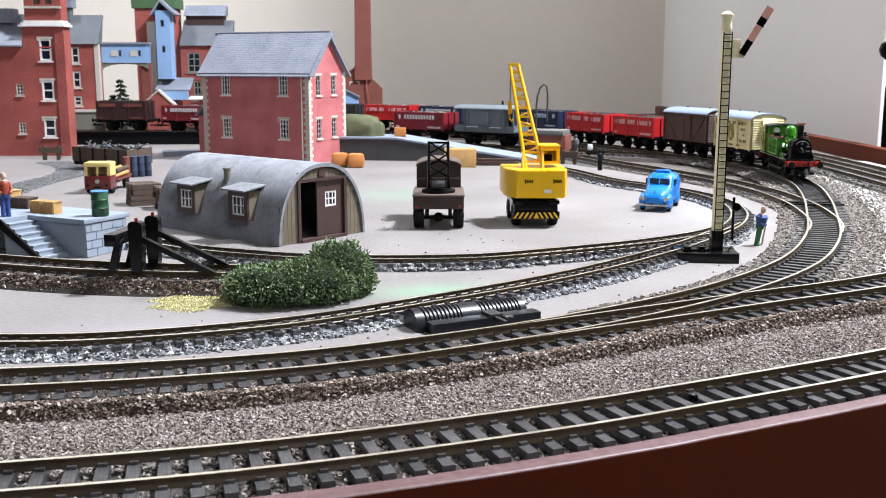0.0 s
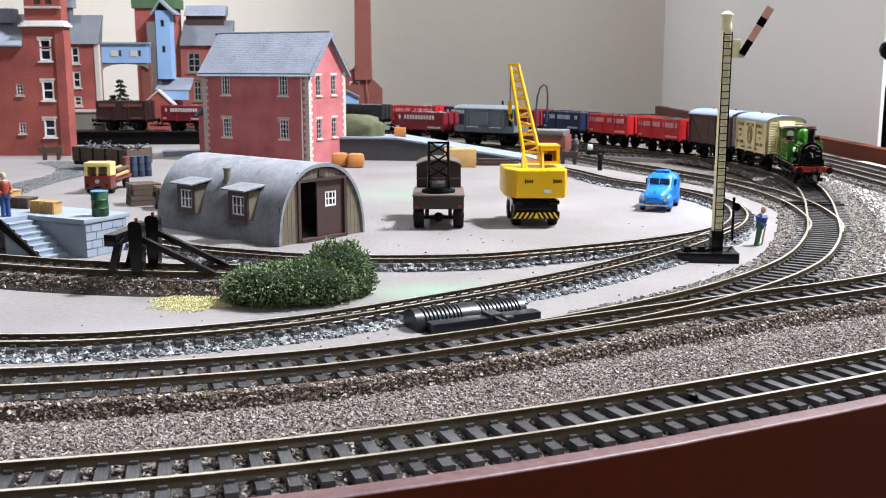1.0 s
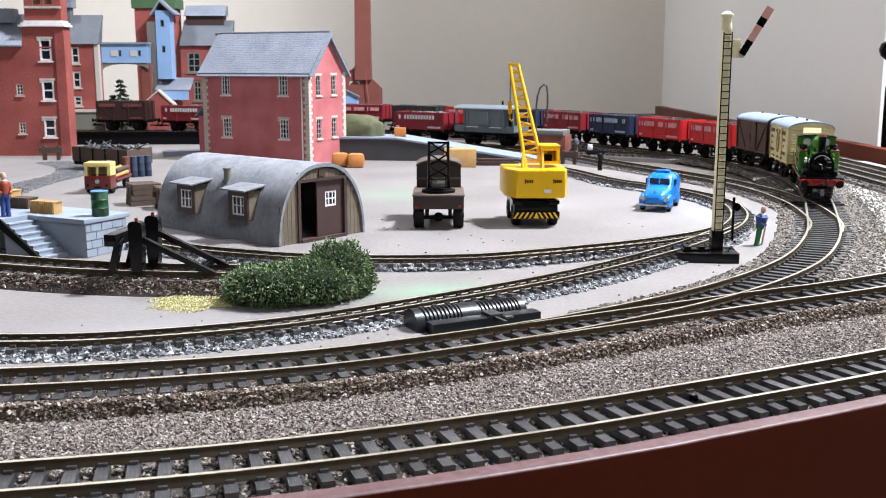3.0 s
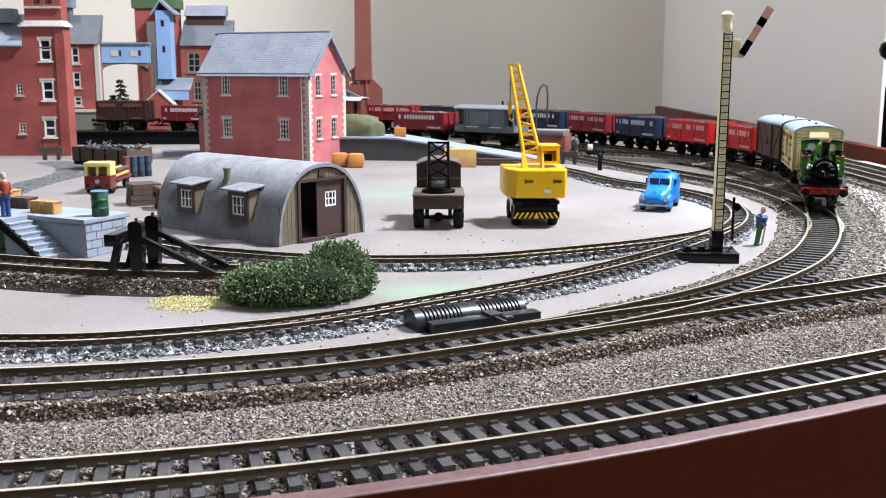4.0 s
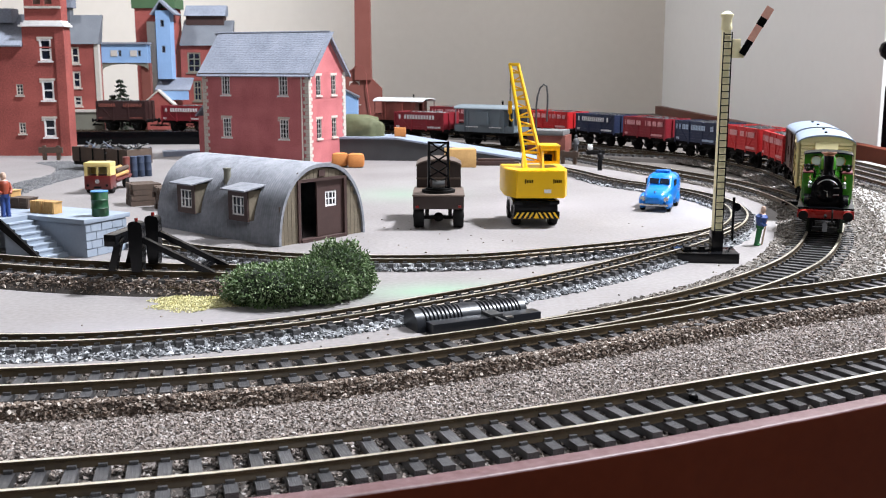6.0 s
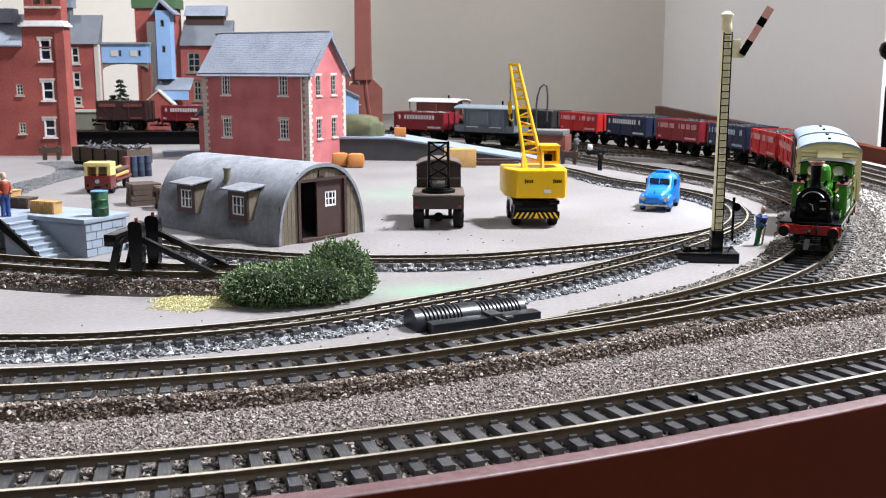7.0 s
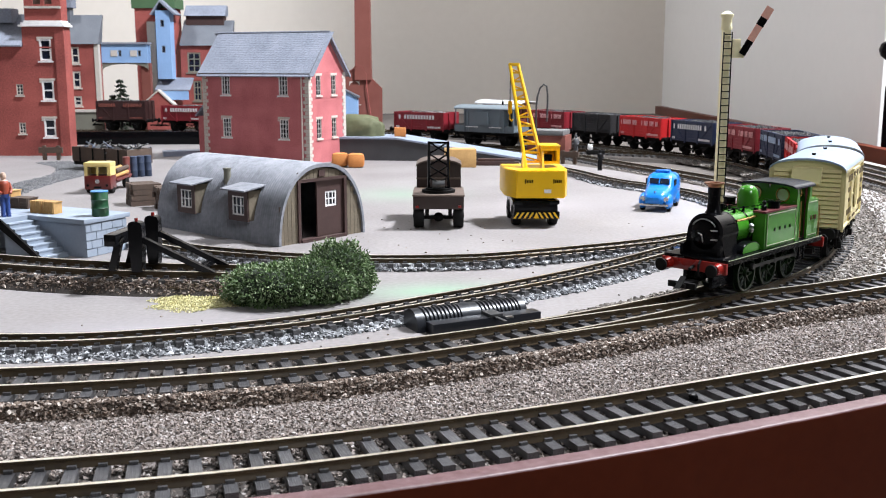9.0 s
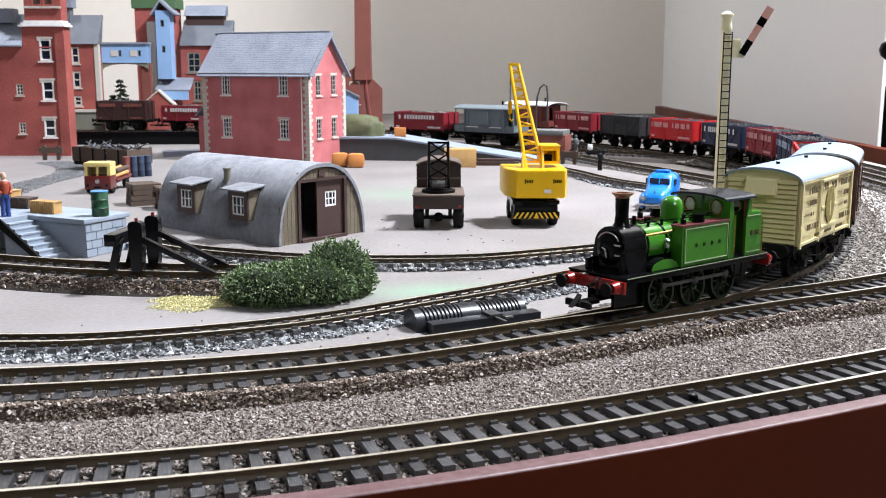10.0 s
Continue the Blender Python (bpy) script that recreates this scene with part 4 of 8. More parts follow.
        prism(bm, [(f(0.0752), 0.0174), (f(0.0752), 0.0325), (f(0.0764), 0.0365), (f(0.0768), 0.0416), (f(0.0784), 0.0416), (f(0.0784), 0.0350), (f(0.0860), 0.0345), (f(0.0860), 0.0174)], "y", yo - 0.0005, yo + 0.0005)
        cb = part("cab_side", bm, GREEN, t, "green cab side with open doorway")
        bm = boxes((f(0.0850), f(0.0762), yo + s * 0.0006 - 0.0001, yo + s * 0.0006 + 0.0001, 0.0186, 0.0189), (f(0.0850), f(0.0762), yo + s * 0.0006 - 0.0001, yo + s * 0.0006 + 0.0001, 0.0335, 0.0338))
        part("cab_lining", bm, LINE_CREAM, cb)
        bars(cb, [(f(0.084), f(0.0775), 3)], yo + s * 0.0005, 0.0255, 0.0275, BROWNRED, split=0.5)
        bm = boxes((f(0.0745), f(0.0685), min(yo, yo - s * 0.001), max(yo, yo - s * 0.001), 0.0085, 0.0092), (f(0.0750), f(0.0740), yo - 0.0003, yo + 0.0003, 0.0085, 0.0165), (f(0.0702), f(0.0692), yo - 0.0003, yo + 0.0003, 0.0085, 0.0165))
        part("cab_step", bm, BLACK, t)
    # cab front and back with round windows
    for d, lo in ((0.0645, 0.0335), (0.0775, 0.0350)):
        x = f(d)
        bm = boxes((x - 0.0005, x + 0.0005, -0.0124, 0.0124, lo - 0.016, lo + 0.0015))
        n = 20
        for s in (-1, 1):
            cy, cz = s * 0.0066, 0.0376
            ring = [(cy + 0.0028 * math.cos(2 * math.pi * k / n), cz + 0.0028 * math.sin(2 * math.pi * k / n)) for k in range(n)]
            y0, y1 = (0.0, 0.0124) if s > 0 else (-0.0124, 0.0)
            z0, z1 = lo + 0.0015, 0.0418
            outer = []
            for k in range(n):
                a = 2 * math.pi * k / n
                dx, dz = math.cos(a), math.sin(a)
                tx = ((y1 - cy) if dx > 0 else (y0 - cy)) / dx if abs(dx) > 1e-6 else 9
                tz = ((z1 - cz) if dz > 0 else (z0 - cz)) / dz if abs(dz) > 1e-6 else 9
                q = min(tx, tz)
                outer.append((cy + q * dx, cz + q * dz))
            for xx in (x - 0.0005, x + 0.0005):
                a_ = [bm.verts.new((xx, *p)) for p in ring]
                b_ = [bm.verts.new((xx, *p)) for p in outer]
                for k in range(n):
                    bm.faces.new((a_[k], a_[(k + 1) % n], b_[(k + 1) % n], b_[k]))
        sh = part("cab_sheet", bm, GREEN, t)
        for s in (-1, 1):
            bm = bmesh.new()
            for xx in (x + 0.0008, x - 0.0008):
                tube(bm, [(xx, s * 0.0066 + 0.0030 * math.cos(2 * math.pi * k / 20), 0.0376 + 0.0030 * math.sin(2 * math.pi * k / 20)) for k in range(21)], 0.0003, 6)
            part("spectacle_rim", bm, BRASS, sh, "brass window rim")
            bm = bmesh.new()
            cyl(bm, (x - 0.0002, s * 0.0066, 0.0376), (x + 0.0002, s * 0.0066, 0.0376), 0.0028, 20)
            part("spectacle_glass", bm, GLOW_GLASS, sh, "round window glass with a pale reflection painted in")
    for s in (-1, 1):
        part("cab_lining_board", boxes((f(0.0775), f(0.0752), s * 0.0119 - 0.0002, s * 0.0119 + 0.0002, 0.018, 0.0410), (f(0.0676), f(0.0650), s * 0.0119 - 0.0002, s * 0.0119 + 0.0002, 0.018, 0.0410)), BROWNRED, t)
    part("bunker", boxes((f(0.0860), f(0.0775), -0.0124, 0.0124, 0.0174, 0.0352), bev=0.0003), GREEN, t, "green coal bunker")
    part("cab_floor", boxes((f(0.0775), f(0.0640), -0.0122, 0.0122, 0.0174, 0.0180)), DARK, t)
    part("backhead", boxes((f(0.0685), f(0.0650), -0.006, 0.006, 0.0180, 0.0330), bev=0.0006), BROWNRED, t)
    bm = bmesh.new()
    up = [(0.0140 * math.cos(math.pi * i / 16), 0.0414 + 0.0019 * math.sin(math.pi * i / 16)) for i in range(17)]
    dn = [(0.0140 * math.cos(math.pi * i / 16), 0.0408 + 0.0016 * math.sin(math.pi * i / 16)) for i in range(16, -1, -1)]
    prism(bm, up + dn, "x", f(0.0808), f(0.0604))
    part("cab_roof", bm, CABROOF, t, "dark blue-grey cab roof")
    for s in (-1, 1):
        bm = bmesh.new()
        tube(bm, [(f(0.022), s * 0.0026, 0.0345), (f(0.032), s * 0.0030, 0.0346), (f(0.046), s * 0.0046, 0.0346), (f(0.060), s * 0.0050, 0.0352), (f(0.064), s * 0.0050, 0.0352)], 0.00032, 6)
        for d in (0.026, 0.034, 0.052):
            cyl(bm, (f(d), s * 0.0032, 0.0325), (f(d), s * 0.0034, 0.0352), 0.0006, 8)
        part("ejector_pipe", bm, BLACK, t)
        bm = bmesh.new()
        lathe(bm, [(0.0011, 0.0), (0.0012, 0.0022), (0.0007, 0.0026), (0.0009, 0.0040), (0.0003, 0.0046)], 12, pose(f(0.0378), s * 0.0108, 0.0335))
        part("sand_dome", bm, BLACK, t)
        bm = bmesh.new()
        tube(bm, [(f(0.0845), s * 0.0148, 0.0182), (f(0.0845), s * 0.0148, 0.0320)], 0.0003, 6)
        tube(bm, [(f(0.0672), s * 0.0138, 0.0190), (f(0.0672), s * 0.0138, 0.0350)], 0.0003, 6)
        part("cab_handrail", bm, BRASS, t)
    # wheels and rods
    axles = (f(0.0275), f(0.0470), f(0.0665))
    for x in axles:
        WHEELS.append((wheelset(t, x, 0.0079, 0.0175, 10, DARK_GREEN), 0.0079 * LOCO_K))
    rods = []
    for s in (-1, 1):
        bm = boxes((axles[2] - 0.001, axles[0] + 0.001, -0.0004, 0.0004, -0.0006, 0.0006))
        for x in axles:
            cyl(bm, (x, -0.0006, 0), (x, 0.0006, 0), 0.0013, 12)
        rods.append((part("coupling_rod", bm, STEEL_DARK, t, "dark steel coupling rod"), s))
    bm = bmesh.new()
    for s in (-1, 1):
        for x in axles:
            box(bm, x + 0.0086, x + 0.0094, s * 0.0072 - 0.0008, s * 0.0072 + 0.0008, 0.0035, 0.0125)
        tube(bm, [(f(0.0905), s * 0.0132, 0.0150), (f(0.0905), s * 0.0132, 0.0185), (f(0.086), s * 0.0132, 0.0190)], 0.0003, 6)
    part("brake_gear", bm, BLACK, t)
    # brought to the size of the small prototype
    done = set()
    for o in t.children_recursive:
        o.location = o.location * LOCO_K
        if o.data.name not in done:
            done.add(o.data.name)
            o.data.transform(Matrix.Scale(LOCO_K, 4))
    return t, rods


CABROOF = material("dark_blue_grey_roof", (0.016, 0.019, 0.028), 0.22, c2=(0.012, 0.014, 0.02), bump=0.04, spec=0.25)
# near-black green: the shade under the footplate is put into the wheels' colour
DARK_GREEN = material("green_paint_with_wheel_shade", (0.004, 0.014, 0.0025), 0.4, c2=(0.003, 0.010, 0.002), bump=0.03)
STEEL_DARK = material("dull_steel_rod", (0.10, 0.10, 0.10), 0.45, 0.7, bump=0.05)
RED_W = material("scarlet_wagon_paint", (0.52, 0.014, 0.016), 0.5, c2=(0.40, 0.010, 0.012), bump=0.08)
CRIMSON_W = material("crimson_wagon_paint", (0.24, 0.012, 0.022), 0.5, c2=(0.17, 0.010, 0.016), bump=0.08)
NAVY_W = material("navy_wagon_paint", (0.014, 0.024, 0.062), 0.5, c2=(0.010, 0.016, 0.042), bump=0.08)
BLACK_W = material("faded_black_wagon_paint", (0.022, 0.022, 0.024), 0.6, c2=(0.014, 0.013, 0.013), bump=0.08)
BRAKEBROWN = material("brake_van_brown", (0.17, 0.040, 0.030), 0.5, c2=(0.12, 0.03, 0.022), bump=0.08)

TRAIN = []       # (object, distance of its middle behind the front beam, length over its axles)
PITCH = 0.0851
LOCO, RODS = locomotive()
TRAIN.append((LOCO, LOCO_L * LOCO_K / 2, 0.036))
FIRST = 0.0996 + 0.0352


def build_train():
    vehicles = [van("ventilated_van", "cream ventilated van with brown lettering and pale roof", CREAM, ROOF, True),
                van("covered_van", "dark brown covered goods van with pale blue-grey roof", VANBROWN, ROOF, False)]
    plan = (("scarlet red coal wagon with faded pink lettering", RED_W, [(-0.031, -0.012, 5), (-0.008, 0.004, 3), (0.008, 0.031, 6)], LETTER_PINK, 7),
            ("scarlet red coal wagon with pink lettering and coal load", RED_W, [(-0.031, -0.006, 6), (0.0, 0.008, 2), (0.012, 0.031, 5)], LETTER_PINK, 7),
            ("navy blue coal wagon with pale blue lettering", NAVY_W, [(-0.031, -0.010, 4), (-0.006, 0.020, 5), (0.025, 0.030, 1)], LETTER_BLUE, 7),
            ("crimson coal wagon with faded pink lettering", CRIMSON_W, [(-0.031, -0.004, 7), (0.003, 0.031, 7)], LETTER_PINK, 7),
            ("navy blue coal wagon with large white lettering", NAVY_W, [(-0.029, 0.029, 8)], LETTER_WHITE, 7),
            ("bright scarlet coal wagon with pink lettering", RED_W, [(-0.031, -0.004, 7), (0.003, 0.030, 6)], LETTER_PINK, 7),
            ("plain dull black coal wagon", BLACK_W, [(-0.02, 0.02, 5)], BLACK_W, 7),
            ("crimson coal wagon with small pink lettering", CRIMSON_W, [(-0.030, -0.012, 4), (-0.008, 0.008, 4), (0.012, 0.030, 4)], LETTER_PINK, 7))
    for k, (label, paint, letters, lm, planks) in enumerate(plan):
        vehicles.append(open_wagon(label, paint, letters, lm, planks=planks, seed=k))
    vehicles.append(brake_van("red-brown brake van with white roof and open ends", BRAKEBROWN, WHITE_ROOF, "vehicles of the moving train", True))
    for k, v in enumerate(vehicles):
        TRAIN.append((v, FIRST + k * PITCH, 0.0394))


WHITE_ROOF = material("off_white_roof", (0.66, 0.66, 0.66), 0.5, c2=(0.55, 0.55, 0.55))
build_train()


# ---- materials of buildings and yard things ----
BRICK = material("salmon_brick_card", (0.54, 0.165, 0.17), 0.8, c2=(0.33, 0.085, 0.09), fine=900, coarse=45, amount=0.9, bump=0.25)
BRICK_DARK = material("dark_red_brick_card", (0.37, 0.088, 0.070), 0.8, c2=(0.19, 0.040, 0.034), fine=700, coarse=28, amount=1.0, bump=0.25)
BRICK_OLD = material("chimney_brick", (0.20, 0.058, 0.042), 0.85, c2=(0.15, 0.042, 0.03), fine=1200, coarse=60, bump=0.2)
QUOIN = material("weathered_quoin_stone", (0.58, 0.53, 0.47), 0.85, c2=(0.44, 0.39, 0.34), fine=900, coarse=300, bump=0.2)
SLATE = material("pale_blue_grey_slate", (0.25, 0.27, 0.325), 0.75, c2=(0.145, 0.158, 0.195), fine=500, coarse=40, amount=0.9, bump=0.25)
SLATE_DARK = material("dark_grey_slate", (0.135, 0.145, 0.165), 0.65, c2=(0.09, 0.095, 0.11), fine=700, coarse=50, bump=0.2)
WHITE = material("white_window_paint", (0.84, 0.82, 0.80), 0.6, fine=900, coarse=200)
PANE = material("dark_window_glazing", (0.012, 0.016, 0.03), 0.12, spec=0.6, bump=0)
PALE_BLUE = material("pale_blue_boarding", (0.27, 0.42, 0.66), 0.6, c2=(0.20, 0.33, 0.55), fine=500, coarse=60, bump=0.1)
STONE_GREEN = material("grey_green_plinth_stone", (0.20, 0.19, 0.15), 0.9, c2=(0.14, 0.135, 0.105))
DARKBOARD = material("dark_brown_boarding", (0.060, 0.030, 0.026), 0.6, c2=(0.042, 0.021, 0.018), fine=800, coarse=120, bump=0.15)
WOOD_GREY = material("weathered_grey_boards", (0.155, 0.125, 0.085), 0.8, c2=(0.10, 0.08, 0.055), fine=700, coarse=120, amount=0.8, bump=0.3, each=0.18)
IRON = material("dull_grey_corrugated_iron", (0.27, 0.275, 0.30), 0.68, 0.0, c2=(0.135, 0.14, 0.16), fine=420, coarse=75, amount=0.8, bump=0.15)
PLATFORM = material("grey_platform_paint", (0.27, 0.31, 0.37), 0.7, c2=(0.215, 0.25, 0.30), fine=700, coarse=60, bump=0.12)
TIMBER = material("pale_crate_timber", (0.55, 0.33, 0.12), 0.7, c2=(0.38, 0.21, 0.07), fine=500, coarse=150, amount=0.7, bump=0.2)
TIMBER_DARK = material("creosoted_timber", (0.055, 0.035, 0.026), 0.8, c2=(0.10, 0.065, 0.045), fine=600, coarse=120, amount=0.7, bump=0.3)
YELLOW = material("crane_yellow_paint", (0.85, 0.50, 0.004), 0.35, c2=(0.76, 0.44, 0.004), fine=400, coarse=60, amount=0.3, bump=0.03, coat=0.2)
BROWN_LORRY = material("dark_brown_lorry_paint", (0.036, 0.019, 0.014), 0.5, c2=(0.024, 0.013, 0.010), bump=0.08)
BEIGE_TRIM = material("dusty_beige_edge", (0.13, 0.092, 0.072), 0.65)
BLUE_VAN = material("bright_blue_van_paint", (0.006, 0.20, 0.66), 0.3, c2=(0.005, 0.165, 0.58), fine=400, coarse=60, bump=0.03, coat=0.3)
MAROON = material("maroon_lorry_paint", (0.13, 0.012, 0.010), 0.35, c2=(0.095, 0.010, 0.008), bump=0.05, coat=0.2)
CREAM_CAB = material("pale_cream_cab_paint", (0.78, 0.60, 0.22), 0.4, bump=0.04)
DRUM_GREEN = material("dark_green_drum_paint", (0.012, 0.075, 0.028), 0.4, c2=(0.008, 0.05, 0.02), bump=0.06)
GREY_DRUM = material("dull_blue_grey_drum_paint", (0.030, 0.045, 0.085), 0.55, c2=(0.02, 0.03, 0.055), bump=0.06)
DRUM_TOP = material("blue_drum_lid", (0.05, 0.26, 0.60), 0.3, bump=0.05)
SIGNAL_CREAM = material("cream_signal_paint", (0.90, 0.82, 0.52), 0.5, c2=(0.84, 0.75, 0.46), fine=500, coarse=100, bump=0.05)
ARM_PINK = material("faded_pink_arm_paint", (0.82, 0.42, 0.32), 0.5, bump=0.04)
GLOSS_BLACK = material("shiny_black_plastic", (0.0055, 0.0055, 0.0062), 0.16, c2=(0.008, 0.008, 0.009), fine=700, coarse=150, bump=0.05, spec=0.22)
RUBBER = material("black_tyre", (0.009, 0.0085, 0.0085), 0.75, bump=0.1, spec=0.2)
CHROME = material("silver_trim", (0.6, 0.6, 0.6), 0.25, 1.0, bump=0.02)
TARP = material("olive_green_tarpaulin", (0.11, 0.115, 0.055), 0.75, c2=(0.075, 0.08, 0.036), fine=400, coarse=90, bump=0.3)
ORANGE_BALE = material("orange_straw_bale", (0.58, 0.22, 0.055), 0.75, c2=(0.42, 0.15, 0.035), fine=700, coarse=150, amount=0.7, bump=0.4)
FIG_DARK = material("black_painted_figure", (0.007, 0.0065, 0.0075), 0.6, spec=0.2)
FIG_GREY = material("grey_painted_figure", (0.10, 0.10, 0.105), 0.6)
FIG_GREEN = material("green_blue_painted_figure", (0.02, 0.16, 0.05), 0.5)
FIG_BLUE = material("blue_painted_figure", (0.03, 0.07, 0.25), 0.5)
FIG_PALE = material("pale_painted_figure", (0.62, 0.42, 0.32), 0.6)
FIG_ORANGE = material("orange_blue_painted_figure", (0.30, 0.05, 0.02), 0.5)
SCRAP = material("blue_grey_scrap", (0.09, 0.10, 0.13), 0.5, 0.4, bump=0.1)
GREEN_COPPER = material("green_cap_paint", (0.07, 0.14, 0.06), 0.7)


def wall_bm(w, h, holes, t):
    """An upright wall along x (0..w), front face at y 0, t thick, with openings (x0, x1, z0, z1) cut through."""
    xs = sorted({0, w, *[v for o in holes for v in o[:2]]})
    zs = sorted({0, h, *[v for o in holes for v in o[2:]]})
    bm = bmesh.new()
    for x0, x1 in zip(xs, xs[1:]):
        run = None
        for z0, z1 in zip(zs, zs[1:]):
            cx, cz = (x0 + x1) / 2, (z0 + z1) / 2
            if any(o[0] < cx < o[1] and o[2] < cz < o[3] for o in holes):
                continue
            box(bm, x0, x1, 0, t, z0, z1)
    bmesh.ops.remove_doubles(bm, verts=bm.verts, dist=1e-6)
    bm.verts.index_update()
    seen = {}
    for f in bm.faces:
        seen.setdefault(frozenset(v.index for v in f.verts), []).append(f)
    bmesh.ops.delete(bm, geom=[f for g in seen.values() if len(g) > 1 for f in g], context="FACES_ONLY")
    bm.faces.layers.int.new("flat")
    return bm


def window(parent, m, w, h, nx, ny, frame_mat, arched=False, sill=True, bar=0.0005, lintel=None):
    """A sash window in an opening; m: its lower left corner on the wall's face, y into the wall."""
    f = bar * 1.5
    gx = [f] + [w * i / nx for i in range(1, nx)] + [w - f]
    gz = [f] + [h * i / ny for i in range(1, ny)] + [h - f]
    lights = [(x0 + (bar / 2 if i else 0), x1 - (bar / 2 if i < nx - 1 else 0), z0 + (bar / 2 if j else 0), z1 - (bar / 2 if j < ny - 1 else 0))
              for i, (x0, x1) in enumerate(zip(gx, gx[1:])) for j, (z0, z1) in enumerate(zip(gz, gz[1:]))]
    bm = wall_bm(w, h, lights, 0.0006)
    bmesh.ops.translate(bm, verts=bm.verts, vec=(0, 0.0004, 0))
    if arched:
        for s in (0, 1):
            c = [(s * w, h), (s * w, h - w * 0.4), (s * w + (1 - 2 * s) * w * 0.12, h - w * 0.17), (s * w + (1 - 2 * s) * w * 0.3, h - w * 0.04), (w / 2, h)]
            prism(bm, c, "y", -0.0002, 0.0008)
    win = part("window", bm, frame_mat, parent, m=m)
    part("pane", boxes((0, w, 0.0011, 0.0014, 0, h)), PANE, win)
    if sill:
        part("sill", boxes((-w * 0.14, w * 1.14, -0.0012, 0.0006, -0.0016, -0.0001)), frame_mat, win)
    if lintel:
        part("lintel", boxes((-w * 0.16, w * 1.16, -0.0005, 0.0004, h + 0.0001, h + 0.0022), (-w * 0.16, -0.0001, -0.0004, 0.0004, h - 0.002, h)), lintel, win)
    return win


def slate_rows(bm, w, slope, n, t=0.00035):
    """Courses of slates on a slope: drawn flat in x and y, each course lapping the next."""
    for i in range(n):
        a, b = slope * i / n, slope * (i + 1) / n
        v = [bm.verts.new(p) for p in ((0, a - 0.0004, t), (w, a - 0.0004, t), (w, b, 0.0002), (0, b, 0.0002), (0, a - 0.0004, 0), (w, a - 0.0004, 0))]
        bm.faces.new((v[0], v[1], v[2], v[3]))
        bm.faces.new((v[4], v[5], v[1], v[0]))
    return bm


def gable_roof(parent, w, d, z, rise, over, mat_, courses=18, t=0.0014):
    """Two slopes over a block w wide (ridge along x) and d deep, eaves at z."""
    half = d / 2 + over
    drop = over * rise / (d / 2)
    ang = math.degrees(math.atan2(rise + drop, half))
    ln = math.hypot(rise + drop, half)
    for s in (0, 1):
        bm = boxes((-over, w + over, 0, ln, -t, 0.0))
        slate_rows(bm, w + 2 * over, ln, courses)
        me = bm
        m = pose(0, -over, z - drop, ang, 0, 0) if s == 0 else pose(w, d + over, z - drop, ang, 0, 180)
        tagged(part("roof_slope", me, mat_, parent, m=m, smooth=0), kind="stuff")
    ridge = bmesh.new()
    cyl(ridge, (-over, d / 2, z + rise + 0.0004), (w + over, d / 2, z + rise + 0.0004), 0.0009, 8)
    part("ridge", ridge, mat_, parent)


def gable_end(w0, w1, y_mid, half, z, rise, t):
    bm = bmesh.new()
    prism(bm, [(y_mid - half, z), (y_mid + half, z), (y_mid, z + rise)], "x", w0, w1)
    return bm


